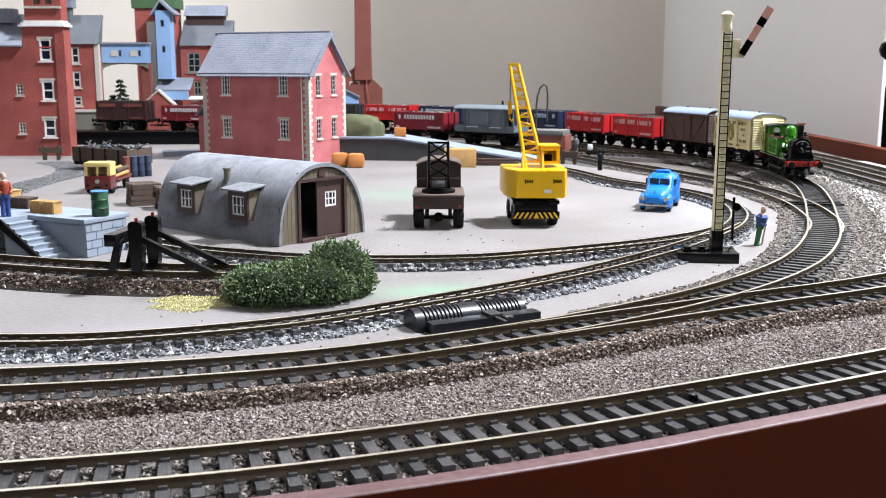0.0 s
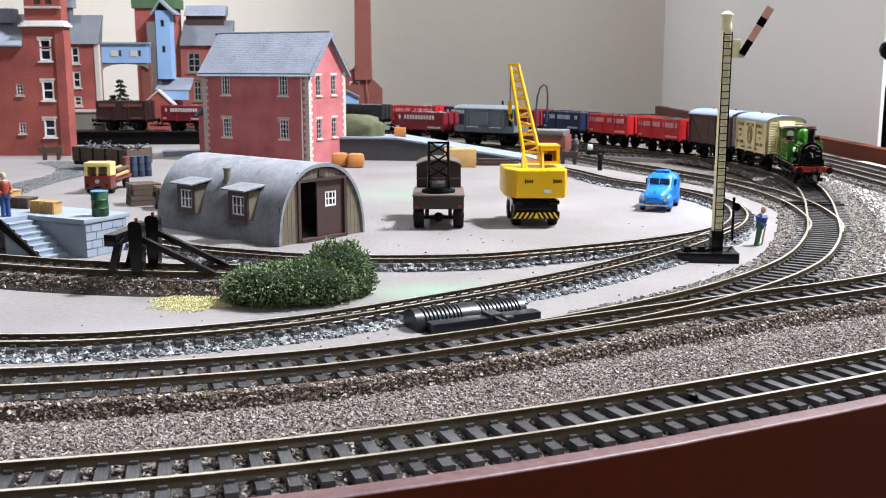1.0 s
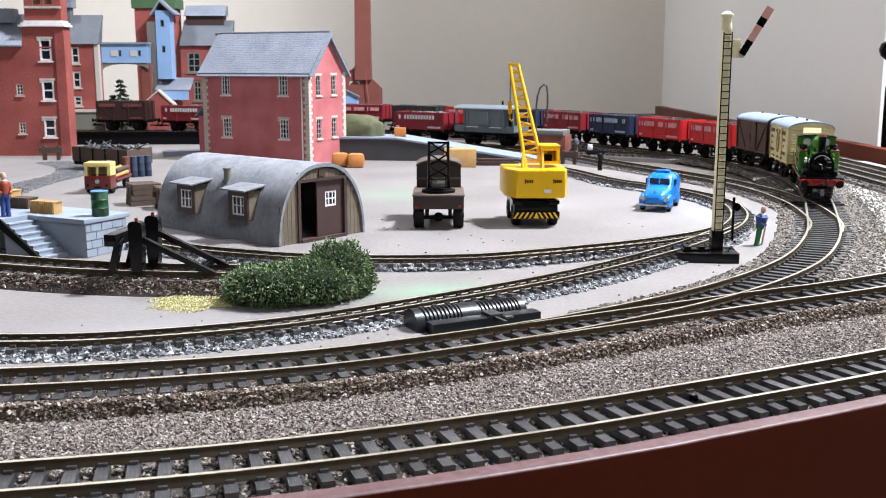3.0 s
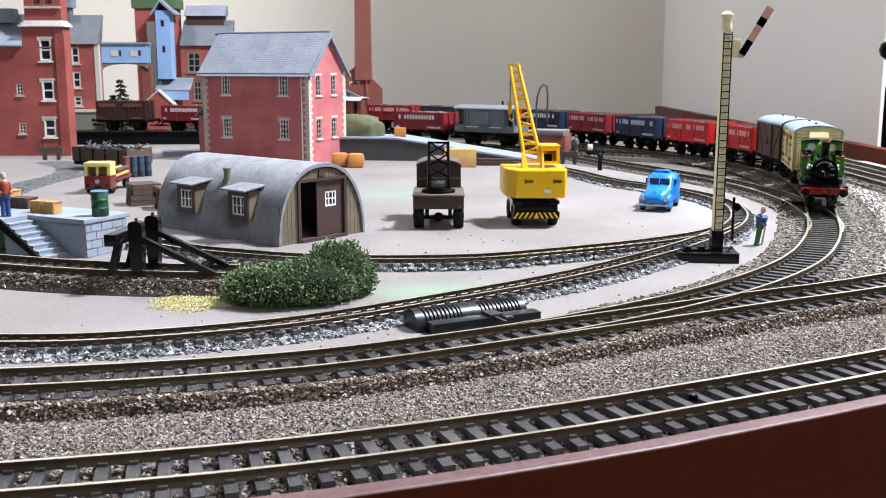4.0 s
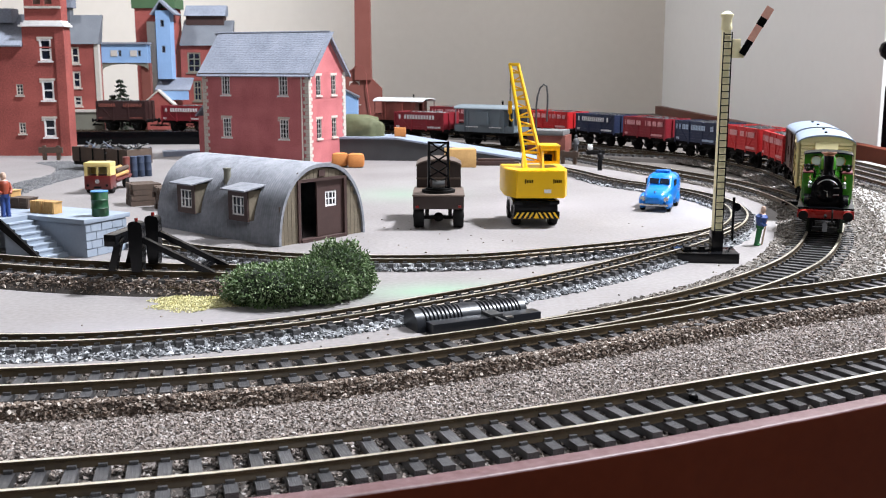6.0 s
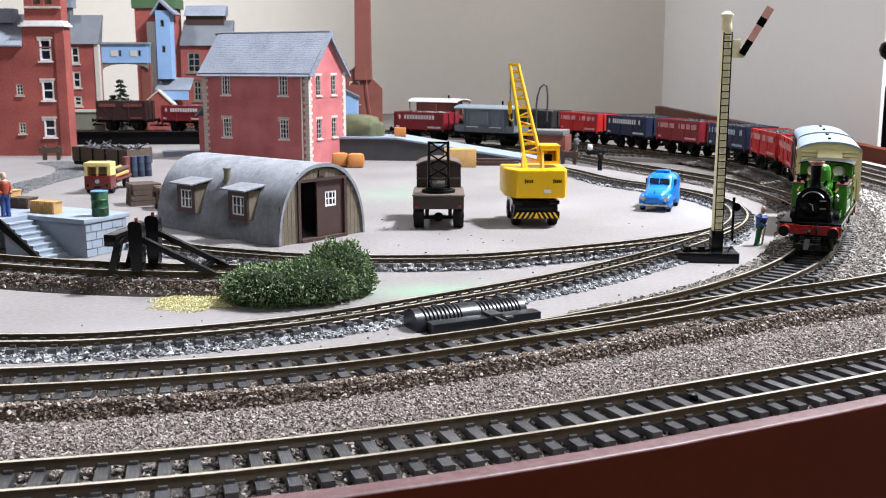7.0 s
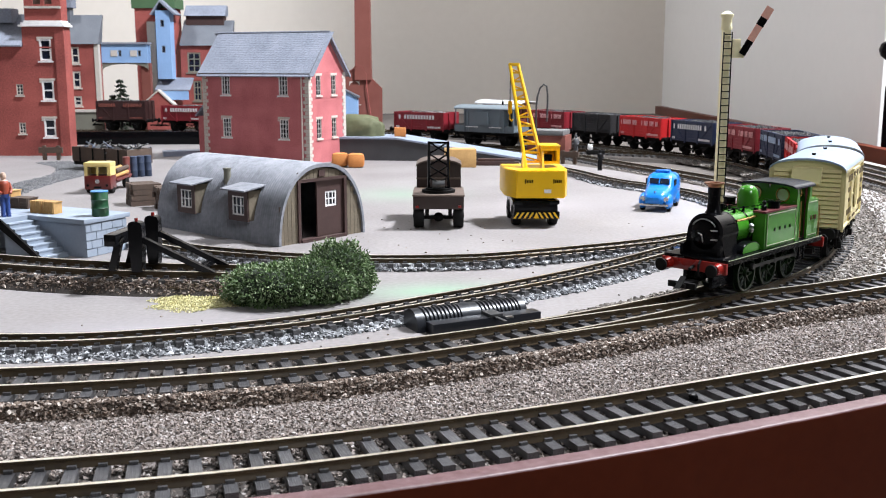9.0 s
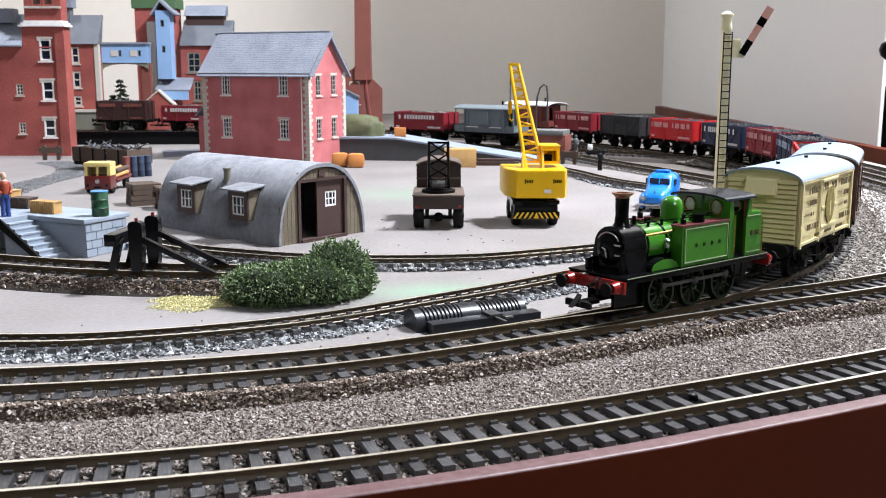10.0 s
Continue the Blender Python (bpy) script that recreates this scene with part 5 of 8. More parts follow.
def warehouse():
    """The three-storey salmon brick goods warehouse with quoins and a slate roof."""
    ang = radians(-25)
    w, d, h, rise, t = 0.119, 0.065, 0.0846, 0.0355, 0.003
    cx, cy = -0.123 - w * math.cos(ang), 0.938 - w * math.sin(ang)
    b = thing("warehouse", pose(cx, cy, 0, 0, 0, -25), "salmon brick three-storey warehouse with pale quoins and slate roof", "building")
    ww, wh = 0.0098, 0.0180
    rows = (0.0035, 0.0232, 0.0632)
    fx = (0.0215, 0.0865)
    holes = [(x, x + ww, z, z + (wh if z > 0.01 else 0.015)) for x in fx for z in rows[1:]]
    part("front_wall", wall_bm(w, h, holes, t), BRICK, b)
    for x in fx:
        for z in rows[1:]:
            window(b, pose(x, 0, z), ww, wh, 3, 4, WHITE, lintel=QUOIN, bar=0.0006)
    sw = 0.0085
    sx = (0.0130, 0.0400)
    sh = [(x, x + sw, z, z + wh) for x in sx for z in rows[1:]]
    part("gable_wall", wall_bm(d - 2 * t, h, [(a - t, c - t, e, f) for a, c, e, f in sh], t), BRICK, b, m=pose(w, t, 0, 0, 0, 90))
    for x in sx:
        for z in rows[1:]:
            window(b, pose(w, x, z, 0, 0, 90), sw, wh, 2, 4, QUOIN, lintel=QUOIN, bar=0.00042)
    part("back_wall", boxes((0, w, d - t, d, 0, h)), BRICK, b)
    part("gable_wall", boxes((0, t, t, d - t, 0, h)), BRICK, b)
    part("gable", gable_end(w - t, w, d / 2, d / 2, h + 0.00005, rise, t), BRICK, b)
    part("gable", gable_end(0, t, d / 2, d / 2, h + 0.00005, rise, t), BRICK, b)
    gable_roof(b, w, d, h + 0.0012, rise, 0.0045, SLATE, 24)
    part("eaves_board", boxes((-0.003, w + 0.003, -0.0034, -0.0022, h - 0.0036, h - 0.0012)), TIMBER_DARK, b)
    for s in (-1, 1):
        bm = bmesh.new()
        y0 = d / 2
        L = d / 2 + 0.0046
        prism(bm, [(y0 + s * L, h - 0.0060), (y0 + s * L, h - 0.0028), (y0, h + rise + 0.0012), (y0, h + rise - 0.0024)][::s], "x", w + 0.0032, w + 0.0044)
        part("bargeboard", bm, SLATE_DARK, b)
    # quoins, one run for each corner
    for x, y, sxn, syn in ((w, 0, 1, -1), (0, 0, -1, -1), (w, d, 1, 1)):
        n = 26
        run = part("quoin_strip", boxes((x - 0.0004, x + 0.0004, y - 0.0004, y + 0.0004, 0, h)), QUOIN, b)
        for i in range(n):
            z0 = h * i / n
            a, c = (0.0056, 0.0036) if i % 2 else (0.0036, 0.0056)
            xa, xb = sorted((x + sxn * 0.0006, x - sxn * a))
            ya, yb = sorted((y + syn * 0.0006, y - syn * c))
            part("quoin", boxes((xa, xb, ya, yb, z0 + 0.0001, z0 + h / n - 0.0002)), QUOIN, run)
    bm = bmesh.new()
    cyl(bm, (w - 0.007, -0.0012, 0), (w - 0.007, -0.0012, h - 0.003), 0.0007, 8)
    part("drainpipe", bm, QUOIN, b)
    # lean-to against the left end
    part("lean_to_wall", boxes((-0.012, -0.0002, 0.006, 0.045, 0, 0.042)), BRICK, b)
    bm = bmesh.new()
    prism(bm, [(-0.0145, 0.0415), (-0.0003, 0.0555), (-0.0003, 0.0570), (-0.0145, 0.0430)], "y", 0.004, 0.047)
    part("lean_to_roof", bm, SLATE, b)


warehouse()


def hut():
    """The arched corrugated-iron hut with boarded end, sliding door and two dormers."""
    m = pose(-0.0639, 0.5300, 0, 0, 0, 50)
    b = thing("arched_hut", m, "grey corrugated-iron arched hut with boarded end and dormers", "hut")
    L, R, H = 0.1030, 0.0306, 0.0400

    def prof(a, k=1.0, dz=0.0):
        c, s = math.cos(a), math.sin(a)
        return R * k * math.copysign(abs(c) ** 0.86, c), H * k * abs(s) ** 0.92 + dz
    bm = bmesh.new()
    n, wave = 30, 0.0017
    ys = np.arange(-0.0012, L + 0.001, wave / 6)
    prev = None
    for y in ys:
        k = 1 + 0.0110 * math.sin(2 * math.pi * y / wave)
        ring = []
        for i in range(n + 1):
            x, z = prof(math.pi * i / n, k)
            ring.append(bm.verts.new((x, y, max(z, 0))))
        for i in range(n, -1, -1):
            x, z = prof(math.pi * i / n, 0.962)
            ring.append(bm.verts.new((x, y, max(z, 0))))
        if prev:
            q = len(ring)
            for i in range(q):
                bm.faces.new((prev[i], prev[(i + 1) % q], ring[(i + 1) % q], ring[i]))
        else:
            bm.faces.new(ring)
        prev = ring
    bm.faces.new(prev[::-1])
    part("corrugated_shell", bm, IRON, b, "dull grey corrugated iron shell", smooth=60)
    # end walls of single boards; the front one leaves the doorway open
    nb = 22
    x0d, x1d, zd = -0.0158, 0.0162, 0.0312
    board = 2 * R * 0.955 / nb
    fe = part("front_end", boxes((-R * 0.93, x0d, 0.0006, 0.0014, 0, 0.020), (x1d, R * 0.93, 0.0006, 0.0014, 0, 0.020), (x0d, x1d, 0.0006, 0.0014, zd, 0.0365)), TIMBER_DARK, b)
    for i in range(nb):
        xa = -R * 0.955 + i * board
        xm = xa + board / 2
        a = math.acos(max(-1, min(1, math.copysign(abs(xm / (R * 0.962)) ** (1 / 0.86), xm))))
        top = H * 0.962 * abs(math.sin(a)) ** 0.92 - 0.0006
        lo = zd + 0.0002 if x0d < xm < x1d else 0.0
        if top - lo > 0.001:
            part("board", boxes((xa + 0.0001, xa + board - 0.0001, 0.0, 0.0011, lo, top)), WOOD_GREY, fe)
    bm = bmesh.new()
    prism(bm, [prof(math.pi * i / 20, 0.955) for i in range(21)], "y", L - 0.002, L - 0.0008)
    part("back_end", bm, WOOD_GREY, b)
    bm = boxes((x0d - 0.0014, x0d + 0.0004, -0.0010, 0.002, 0, zd + 0.0016), (x1d - 0.0004, x1d + 0.0014, -0.0010, 0.002, 0, zd + 0.0016), (x0d + 0.0004, x1d - 0.0004, -0.0010, 0.002, zd, zd + 0.0016))
    part("door_frame", bm, DARKBOARD, b)
    part("threshold", boxes((x0d, x1d, -0.0022, 0.003, 0, 0.0016)), DARKBOARD, b)
    # right leaf with its window, left leaf ajar
    a, c = -0.0030, x1d - 0.0006
    wx0, wx1, wz0, wz1 = 0.0030, 0.0112, 0.0170, 0.0252
    bm = boxes((a, wx0, 0.0004, 0.0014, 0.0018, zd), (wx1, c, 0.0004, 0.0014, 0.0018, zd), (wx0, wx1, 0.0004, 0.0014, 0.0018, wz0), (wx0, wx1, 0.0004, 0.0014, wz1, zd))
    dr = part("door", bm, DARKBOARD, b, "dark brown door with a six-pane window")
    window(dr, pose(wx0, 0.0002, wz0), wx1 - wx0, wz1 - wz0, 3, 2, WHITE, sill=False, bar=0.0006)
    part("door", boxes((0, 0.0105, -0.0005, 0.0005, 0.0018, zd)), DARKBOARD, b, "dark brown door standing ajar", m=pose(x0d + 0.0008, 0.0012, 0, 0, 0, 68))
    part("end_vent", boxes((-0.0022, 0.0022, -0.0008, 0.0004, 0.0335, 0.0368)), DARKBOARD, b)
    bm = bmesh.new()
    cyl(bm, (-0.0220, 0.0500, 0.0240), (-0.0220, 0.0500, 0.0362), 0.0019, 14)
    cyl(bm, (-0.0220, 0.0500, 0.0355), (-0.0220, 0.0500, 0.0363), 0.0023, 14)
    part("vent_pipe", bm, STONE_GREEN, b)
    # dormers on the side towards the line
    for y0 in (0.0200, 0.0645):
        w = 0.0155
        dm = part("dormer", boxes((-0.0322, -0.0100, y0, y0 + 0.0012, 0.0135, 0.0290), (-0.0322, -0.0100, y0 + w - 0.0012, y0 + w, 0.0135, 0.0290)), WOOD_GREY, b, m=pose(-0.0008, 0, -0.0020))
        xf = -0.0326
        wl = wall_bm(w, 0.0160, [(0.0028, w - 0.0028, 0.0030, 0.0130)], 0.0012)
        ff = part("dormer_front", wl, DARKBOARD, dm, m=pose(xf, y0 + w, 0.0130, 0, 0, -90))
        part("dormer_roof", boxes((-0.0215, 0.0040, -0.0022, w + 0.0022, 0, 0.0009), bev=0.0002), IRON, dm, m=pose(-0.0150, y0, 0.0318, 0, -8, 0))
        ws = window(b, pose(xf - 0.0008, y0 + w - 0.0028, 0.0140, 0, 0, -90), w - 0.0056, 0.0100, 3, 2, WHITE, sill=False, bar=0.0005)


hut()


def tower_mill():
    """The dark red tower building: a low block with a grey roof and a tower at its end."""
    b = thing("tower_building", pose(-0.4680, 1.0330, 0), "dark red brick tower building with white sash windows", "building")
    w, h, ht, t, d = 0.0890, 0.1090, 0.1285, 0.003, 0.020
    wins = [(0.0640, 0.0760, 0.0190, 0.0375), (0.0645, 0.0765, 0.0560, 0.0755), (0.0645, 0.0765, 0.0950, 0.1075)]
    small = [(0.0385, 0.0455, 0.0225, 0.0335), (0.0385, 0.0455, 0.0610, 0.0720)]
    part("front_wall", wall_bm(w, h, wins + small, t), BRICK_DARK, b)
    part("tower_wall", wall_bm(0.0410, ht - h, [(0.0165, 0.0285, -0.001, 0.0075)][:0] + [(0.0165, 0.0285, 0.0, 0.0075)], t), BRICK_DARK, b, m=pose(0.0480, 0, h))
    for x0, x1, z0, z1 in (wins[0], wins[1], (0.0645, 0.0765, 0.0950, 0.1165)):
        window(b, pose(x0, 0, z0), x1 - x0, z1 - z0, 1, 2, WHITE, arched=True, bar=0.0013, lintel=QUOIN)
    for x0, x1, z0, z1 in small:
        window(b, pose(x0, 0, z0), x1 - x0, z1 - z0, 2, 3, QUOIN, bar=0.0007)
    part("side_wall", boxes((w - t, w, t, d, 0, ht), (0.048, 0.051, t, d, h, ht)), BRICK_DARK, b)
    part("back_wall", boxes((0, w - t, d - 0.002, d, 0, h), (0.048, w - t, d - 0.002, d, h, ht)), BRICK_DARK, b)
    part("pilaster", boxes((w - 0.0085, w + 0.0010, -0.0012, -0.0001, 0, ht)), BRICK_DARK, b)
    part("cornice", boxes((0.0455, w + 0.0030, -0.0030, d, ht, ht + 0.0020), (0.0480, w + 0.0010, -0.0020, d, ht + 0.0020, ht + 0.0042), (0.0505, w - 0.001, -0.0008, d, ht + 0.0042, ht + 0.0060), bev=0.0003), WHITE, b, "white cornice")
    z = ht + 0.0060
    up = wall_bm(0.0365, 0.07, [(0.0085, 0.0165, 0.016, 0.06), (0.0200, 0.0280, 0.016, 0.06)], t)
    part("upper_tower", up, BRICK_DARK, b, m=pose(0.0515, 0.001, z))
    part("upper_tower_side", boxes((0.0850, 0.0880, 0.004, 0.018, z, z + 0.07), (0.0515, 0.0545, 0.004, 0.018, z, z + 0.07)), BRICK_DARK, b)
    part("louvre", boxes((0.0560, 0.0820, 0.0028, 0.0036, z + 0.012, z + 0.065)), TIMBER_DARK, b)
    part("ledge", boxes((0.0520, 0.0880, -0.0012, 0.003, z + 0.0118, z + 0.0140)), QUOIN, b)
    part("low_wing", boxes((-0.060, -0.0001, 0.006, 0.03, 0, h)), BRICK_DARK, b)
    bm = bmesh.new()
    prism(bm, [(-0.004, h + 0.0001), (0.060, h + 0.0001), (0.060, h + 0.0015), (0.030, h + 0.0330), (-0.004, h + 0.0015)], "x", -0.064, 0.0474)
    part("low_wing_roof", bm, SLATE, b)
    part("roof_hatch", boxes((0.018, 0.034, 0.012, 0.03, h + 0.024, h + 0.038)), SLATE, b)


tower_mill()


def mill_wing():
    b = thing("mill_wing", pose(-0.4895, 1.205, 0), "red brick mill wing with dark slate roof and roof light", "building")
    w, h = 0.0870, 0.1150
    holes = [(0.0555, 0.0650, z, z + h_) for z, h_ in ((0.0435, 0.0115), (0.0645, 0.0190), (0.0925, 0.0190))]
    part("front_wall", wall_bm(w, h, holes, 0.003), BRICK_DARK, b)
    for x0, x1, z0, z1 in holes:
        window(b, pose(x0, 0, z0), x1 - x0, z1 - z0, 1, 2, QUOIN, bar=0.0013)
    part("side_wall", boxes((w - 0.003, w, 0.003, 0.012, 0, h)), BRICK_DARK, b)
    part("corner_stone", boxes((w - 0.0045, w + 0.0006, -0.0008, 0.006, 0.036, h)), QUOIN, b)
    part("plinth", boxes((w - 0.034, w + 0.003, -0.006, -0.0002, 0.0, 0.0365)), STONE_GREEN, b)
    part("plinth_cap", boxes((w - 0.036, w + 0.004, -0.0075, -0.0002, 0.0366, 0.0395)), QUOIN, b)
    bm = bmesh.new()
    prism(bm, [(-0.003, h), (0.012, h), (0.022, h + 0.033), (0.020, h + 0.034)], "x", -0.02, w + 0.001)
    part("roof", bm, SLATE_DARK, b)
    part("roof_light", boxes((0.030, 0.052, 0.014, 0.026, h + 0.022, h + 0.042)), SLATE_DARK, b)
    part("roof_light_cap", boxes((0.028, 0.055, 0.011, 0.028, h + 0.0421, h + 0.052)), SLATE, b)
    # covered footbridge to the next mill
    f = thing("covered_footbridge", pose(-0.402, 1.215, 0), "pale blue covered footbridge between the mill buildings", "footbridge")
    fh = [(0.020, 0.0235, 0.1010, 0.1080), (0.0430, 0.0465, 0.1010, 0.1080)]
    bm = wall_bm(0.054, 0.0215, [(a, b2, c - 0.0935, d - 0.0935) for a, b2, c, d in fh], 0.002)
    part("side", bm, PALE_BLUE, f, m=pose(0, 0, 0.0935))
    part("side", boxes((0, 0.054, 0.012, 0.014, 0.0935, 0.115)), PALE_BLUE, f)
    for a, b2, c, d in fh:
        window(f, pose(a, 0, c), b2 - a, d - c, 1, 1, SLATE_DARK, sill=False)
        part("notice", boxes((a - 0.009, a - 0.001, -0.0006, -0.0001, c, d)), QUOIN, f)
    part("roof", boxes((-0.001, 0.055, -0.002, 0.016, 0.1150, 0.1172)), SLATE, f)
    bm = bmesh.new()
    arc = [(0.027 - 0.027 * math.cos(math.pi * k / 14), 0.0850 + 0.0072 * math.sin(math.pi * k / 14)) for k in range(15)]
    prism(bm, [(0, 0.0934), (0, 0.085)] + arc[1:-1] + [(0.054, 0.085), (0.054, 0.0934)], "y", 0.001, 0.0025)
    part("arch_girder", bm, STONE_GREEN, f)
    part("pier", boxes((0.045, 0.0555, 0.003, 0.012, 0, 0.0934)), BRICK_OLD, f)
    return b, f


MILLS = [mill_wing()]


def hoist_mill():
    b = thing("hoist_mill", pose(-0.370, 1.235, 0), "red brick mill with pale blue hoist tower and slate roof", "building")
    part("stair_tower", boxes((0.0, 0.046, 0.012, 0.05, 0, 0.158)), BRICK_DARK, b)
    part("tower_cap", boxes((-0.003, 0.049, 0.010, 0.053, 0.158, 0.170)), GREEN_COPPER, b, "green tower cap")
    part("pilaster", boxes((0.016, 0.026, 0.004, 0.0119, 0, 0.142)), QUOIN, b)
    hx0, hx1 = 0.0295, 0.0465
    part("hoist_tower", wall_bm(hx1 - hx0, 0.080, [(a, c, e - 0.0, f2 - 0.0) for a, c, e, f2 in ((0.0062, 0.0104, 0.031, 0.039), (0.0058, 0.0100, 0.061, 0.069))], 0.002), PALE_BLUE, b, "pale blue boarded hoist tower", m=pose(hx0, -0.006, 0.0745))
    for a, c, e, f2 in ((0.0062, 0.0104, 0.031, 0.039), (0.0058, 0.0100, 0.061, 0.069)):
        window(b, pose(hx0 + a, -0.006, 0.0745 + e), c - a, f2 - e, 1, 1, SLATE_DARK, sill=False)
    part("hoist_side", boxes((hx0, hx0 + 0.002, -0.004, 0.012, 0.0745, 0.1545), (hx1 - 0.002, hx1, -0.004, 0.012, 0.0745, 0.1545)), PALE_BLUE, b)
    bm = bmesh.new()
    prism(bm, [(hx0 - 0.006, 0.1500), (hx0 - 0.004, 0.1490), ((hx0 + hx1) / 2 - 0.002, 0.1640), (hx1 + 0.006, 0.1490), (hx1 + 0.008, 0.1500), ((hx0 + hx1) / 2 - 0.002, 0.1670)], "y", -0.009, 0.02)
    part("hoist_roof", bm, SLATE, b)
    bm = bmesh.new()
    prism(bm, [(-0.010, 0.0610), (-0.010, 0.0620), (0.012, 0.0760), (0.012, 0.0740)], "x", 0.026, 0.068)
    part("canopy", bm, SLATE, b)
    part("canopy_front", boxes((0.028, 0.066, -0.0095, -0.0085, 0.0500, 0.0608)), PALE_BLUE, b)
    # main block
    part("front_wall", wall_bm(0.060, 0.114, [(0.008, 0.024, 0.082, 0.106), (0.014, 0.024, 0.048, 0.072), (0.040, 0.055, 0.082, 0.106)], 0.003), BRICK_DARK, b, m=pose(0.0525, 0.014, 0))
    for x0, x1, z0, z1 in ((0.008, 0.024, 0.082, 0.106), (0.014, 0.024, 0.048, 0.072), (0.040, 0.055, 0.082, 0.106)):
        window(b, pose(0.0525 + x0, 0.014, z0), x1 - x0, z1 - z0, 2, 3, STONE_GREEN, bar=0.0012)
    part("end_wall", boxes((0.1095, 0.1125, 0.017, 0.03, 0, 0.114)), BRICK_DARK, b)
    bm = bmesh.new()
    prism(bm, [(0.011, 0.114), (0.030, 0.114), (0.044, 0.144), (0.040, 0.145)], "x", 0.0522, 0.1135)
    part("roof", bm, SLATE_DARK, b)
    part("roof_light", boxes((0.056, 0.102, 0.034, 0.05, 0.1390, 0.1500)), DARKBOARD, b)
    bm = bmesh.new()
    prism(bm, [(0.031, 0.1500), (0.052, 0.1500), (0.052, 0.162), (0.044, 0.163)], "x", 0.054, 0.1040)
    part("roof_light_cap", bm, SLATE, b)
    # small gabled hut in front
    g_ = thing("gabled_lineside_hut", pose(-0.352, 1.215, 0), "small red brick lineside hut with pale gable edge", "hut")
    bm = bmesh.new()
    prism(bm, [(0, 0), (0.031, 0), (0.031, 0.044), (0.0145, 0.060), (0, 0.047)], "y", 0, 0.012)
    part("wall", bm, BRICK_DARK, g_)
    bm = bmesh.new()
    prism(bm, [(-0.002, 0.0465), (0.0145, 0.0605), (0.0145, 0.0625), (-0.002, 0.0485)], "y", -0.001, 0.013)
    prism(bm, [(0.0145, 0.0605), (0.034, 0.0420), (0.034, 0.0440), (0.0145, 0.0625)], "y", -0.001, 0.013)
    part("coping", bm, QUOIN, g_)
    return b, g_


MILLS.append(hoist_mill())


def chimney_house():
    b = thing("boiler_house", pose(-0.139, 1.462, 0), "dark red boiler house with a tall square brick chimney", "building")
    bm = bmesh.new()
    prism(bm, [(0, 0), (0.052, 0), (0.052, 0.058), (0.034, 0.076), (0.014, 0.087), (0, 0.080)], "y", 0, 0.012)
    part("wall", bm, BRICK_OLD, b)
    bm = bmesh.new()
    lathe(bm, [(0.0165, 0.070), (0.0155, 0.13), (0.0140, 0.34), (0.0165, 0.342), (0.0165, 0.356)], 4, pose(0.0255, 0.008, 0, 0, 0, 45))
    part("chimney", bm, BRICK_OLD, b, "tall tapering brick chimney", smooth=0)
    window(b, pose(0.006, -0.0002, 0.036), 0.014, 0.032, 2, 3, QUOIN, arched=True, bar=0.0012)
    window(b, pose(0.036, -0.0002, 0.032), 0.008, 0.008, 1, 1, STONE_GREEN, sill=False)
    bm = bmesh.new()
    tube(bm, [(0.008, -0.002, 0.082), (0.014, -0.003, 0.0885), (0.024, -0.003, 0.0895), (0.030, -0.003, 0.080), (0.031, -0.003, 0.055), (0.036, -0.003, 0.020)], 0.0007, 8)
    part("pipe", bm, BRICK_DARK, b)
    l = thing("blue_lean_to", pose(-0.142, 1.43, 0), "pale blue lean-to shed against the boiler house", "shed")
    bm = bmesh.new()
    prism(bm, [(-0.03, 0), (0.0225, 0), (0.0225, 0.0465), (-0.002, 0.0585), (-0.03, 0.072)], "y", 0, 0.02)
    part("wall", bm, PALE_BLUE, l)
    bm = bmesh.new()
    prism(bm, [(-0.03, 0.0722), (0.0245, 0.0458), (0.0245, 0.048), (-0.03, 0.0745)], "y", -0.002, 0.022)
    part("roof", bm, SLATE_DARK, l)


chimney_house()


def set_back(things, k):
    """Moves the far mills back beyond the goods siding and enlarges them to match."""
    c = 0.09076 * (1 - k)
    done = set()
    for t in things:
        t.location = (t.location.x * k, t.location.y * k, 0)
        for o in t.children_recursive:
            top = o.parent == t
            o.location = o.location * k
            if top:
                o.location.z += c
            if o.data.name in done:
                continue
            done.add(o.data.name)
            for v in o.data.vertices:
                v.co *= k
                if top and o.location.z + v.co.z < 0:
                    v.co.z = -o.location.z


set_back([t for pair in MILLS for t in pair], 1.2)


# ---- things in the yard ----
def wheel_bm(r, w, y, x=0.0, z=None):
    z = r if z is None else z
    bm = bmesh.new()
    t = Matrix.Translation((x, y, z)) @ Matrix.Rotation(radians(90), 4, "X")
    lathe(bm, [(r * 0.55, -w / 2), (r * 0.92, -w / 2), (r, -w * 0.3), (r, w * 0.3), (r * 0.92, w / 2), (r * 0.55, w / 2)], 22, t)
    return bm


def add_wheel(parent, x, y, r, w, hub=None):
    ob = part("wheel", wheel_bm(r, w, 0, 0, 0), RUBBER, parent, m=pose(x, y, r))
    bm = bmesh.new()
    cyl(bm, (0, -w * 0.42, 0), (0, w * 0.42, 0), r * 0.56, 16)
    cyl(bm, (0, -w * 0.56, 0), (0, w * 0.56, 0), r * 0.2, 10)
    part("hub", bm, hub or DARK, ob)
    return ob


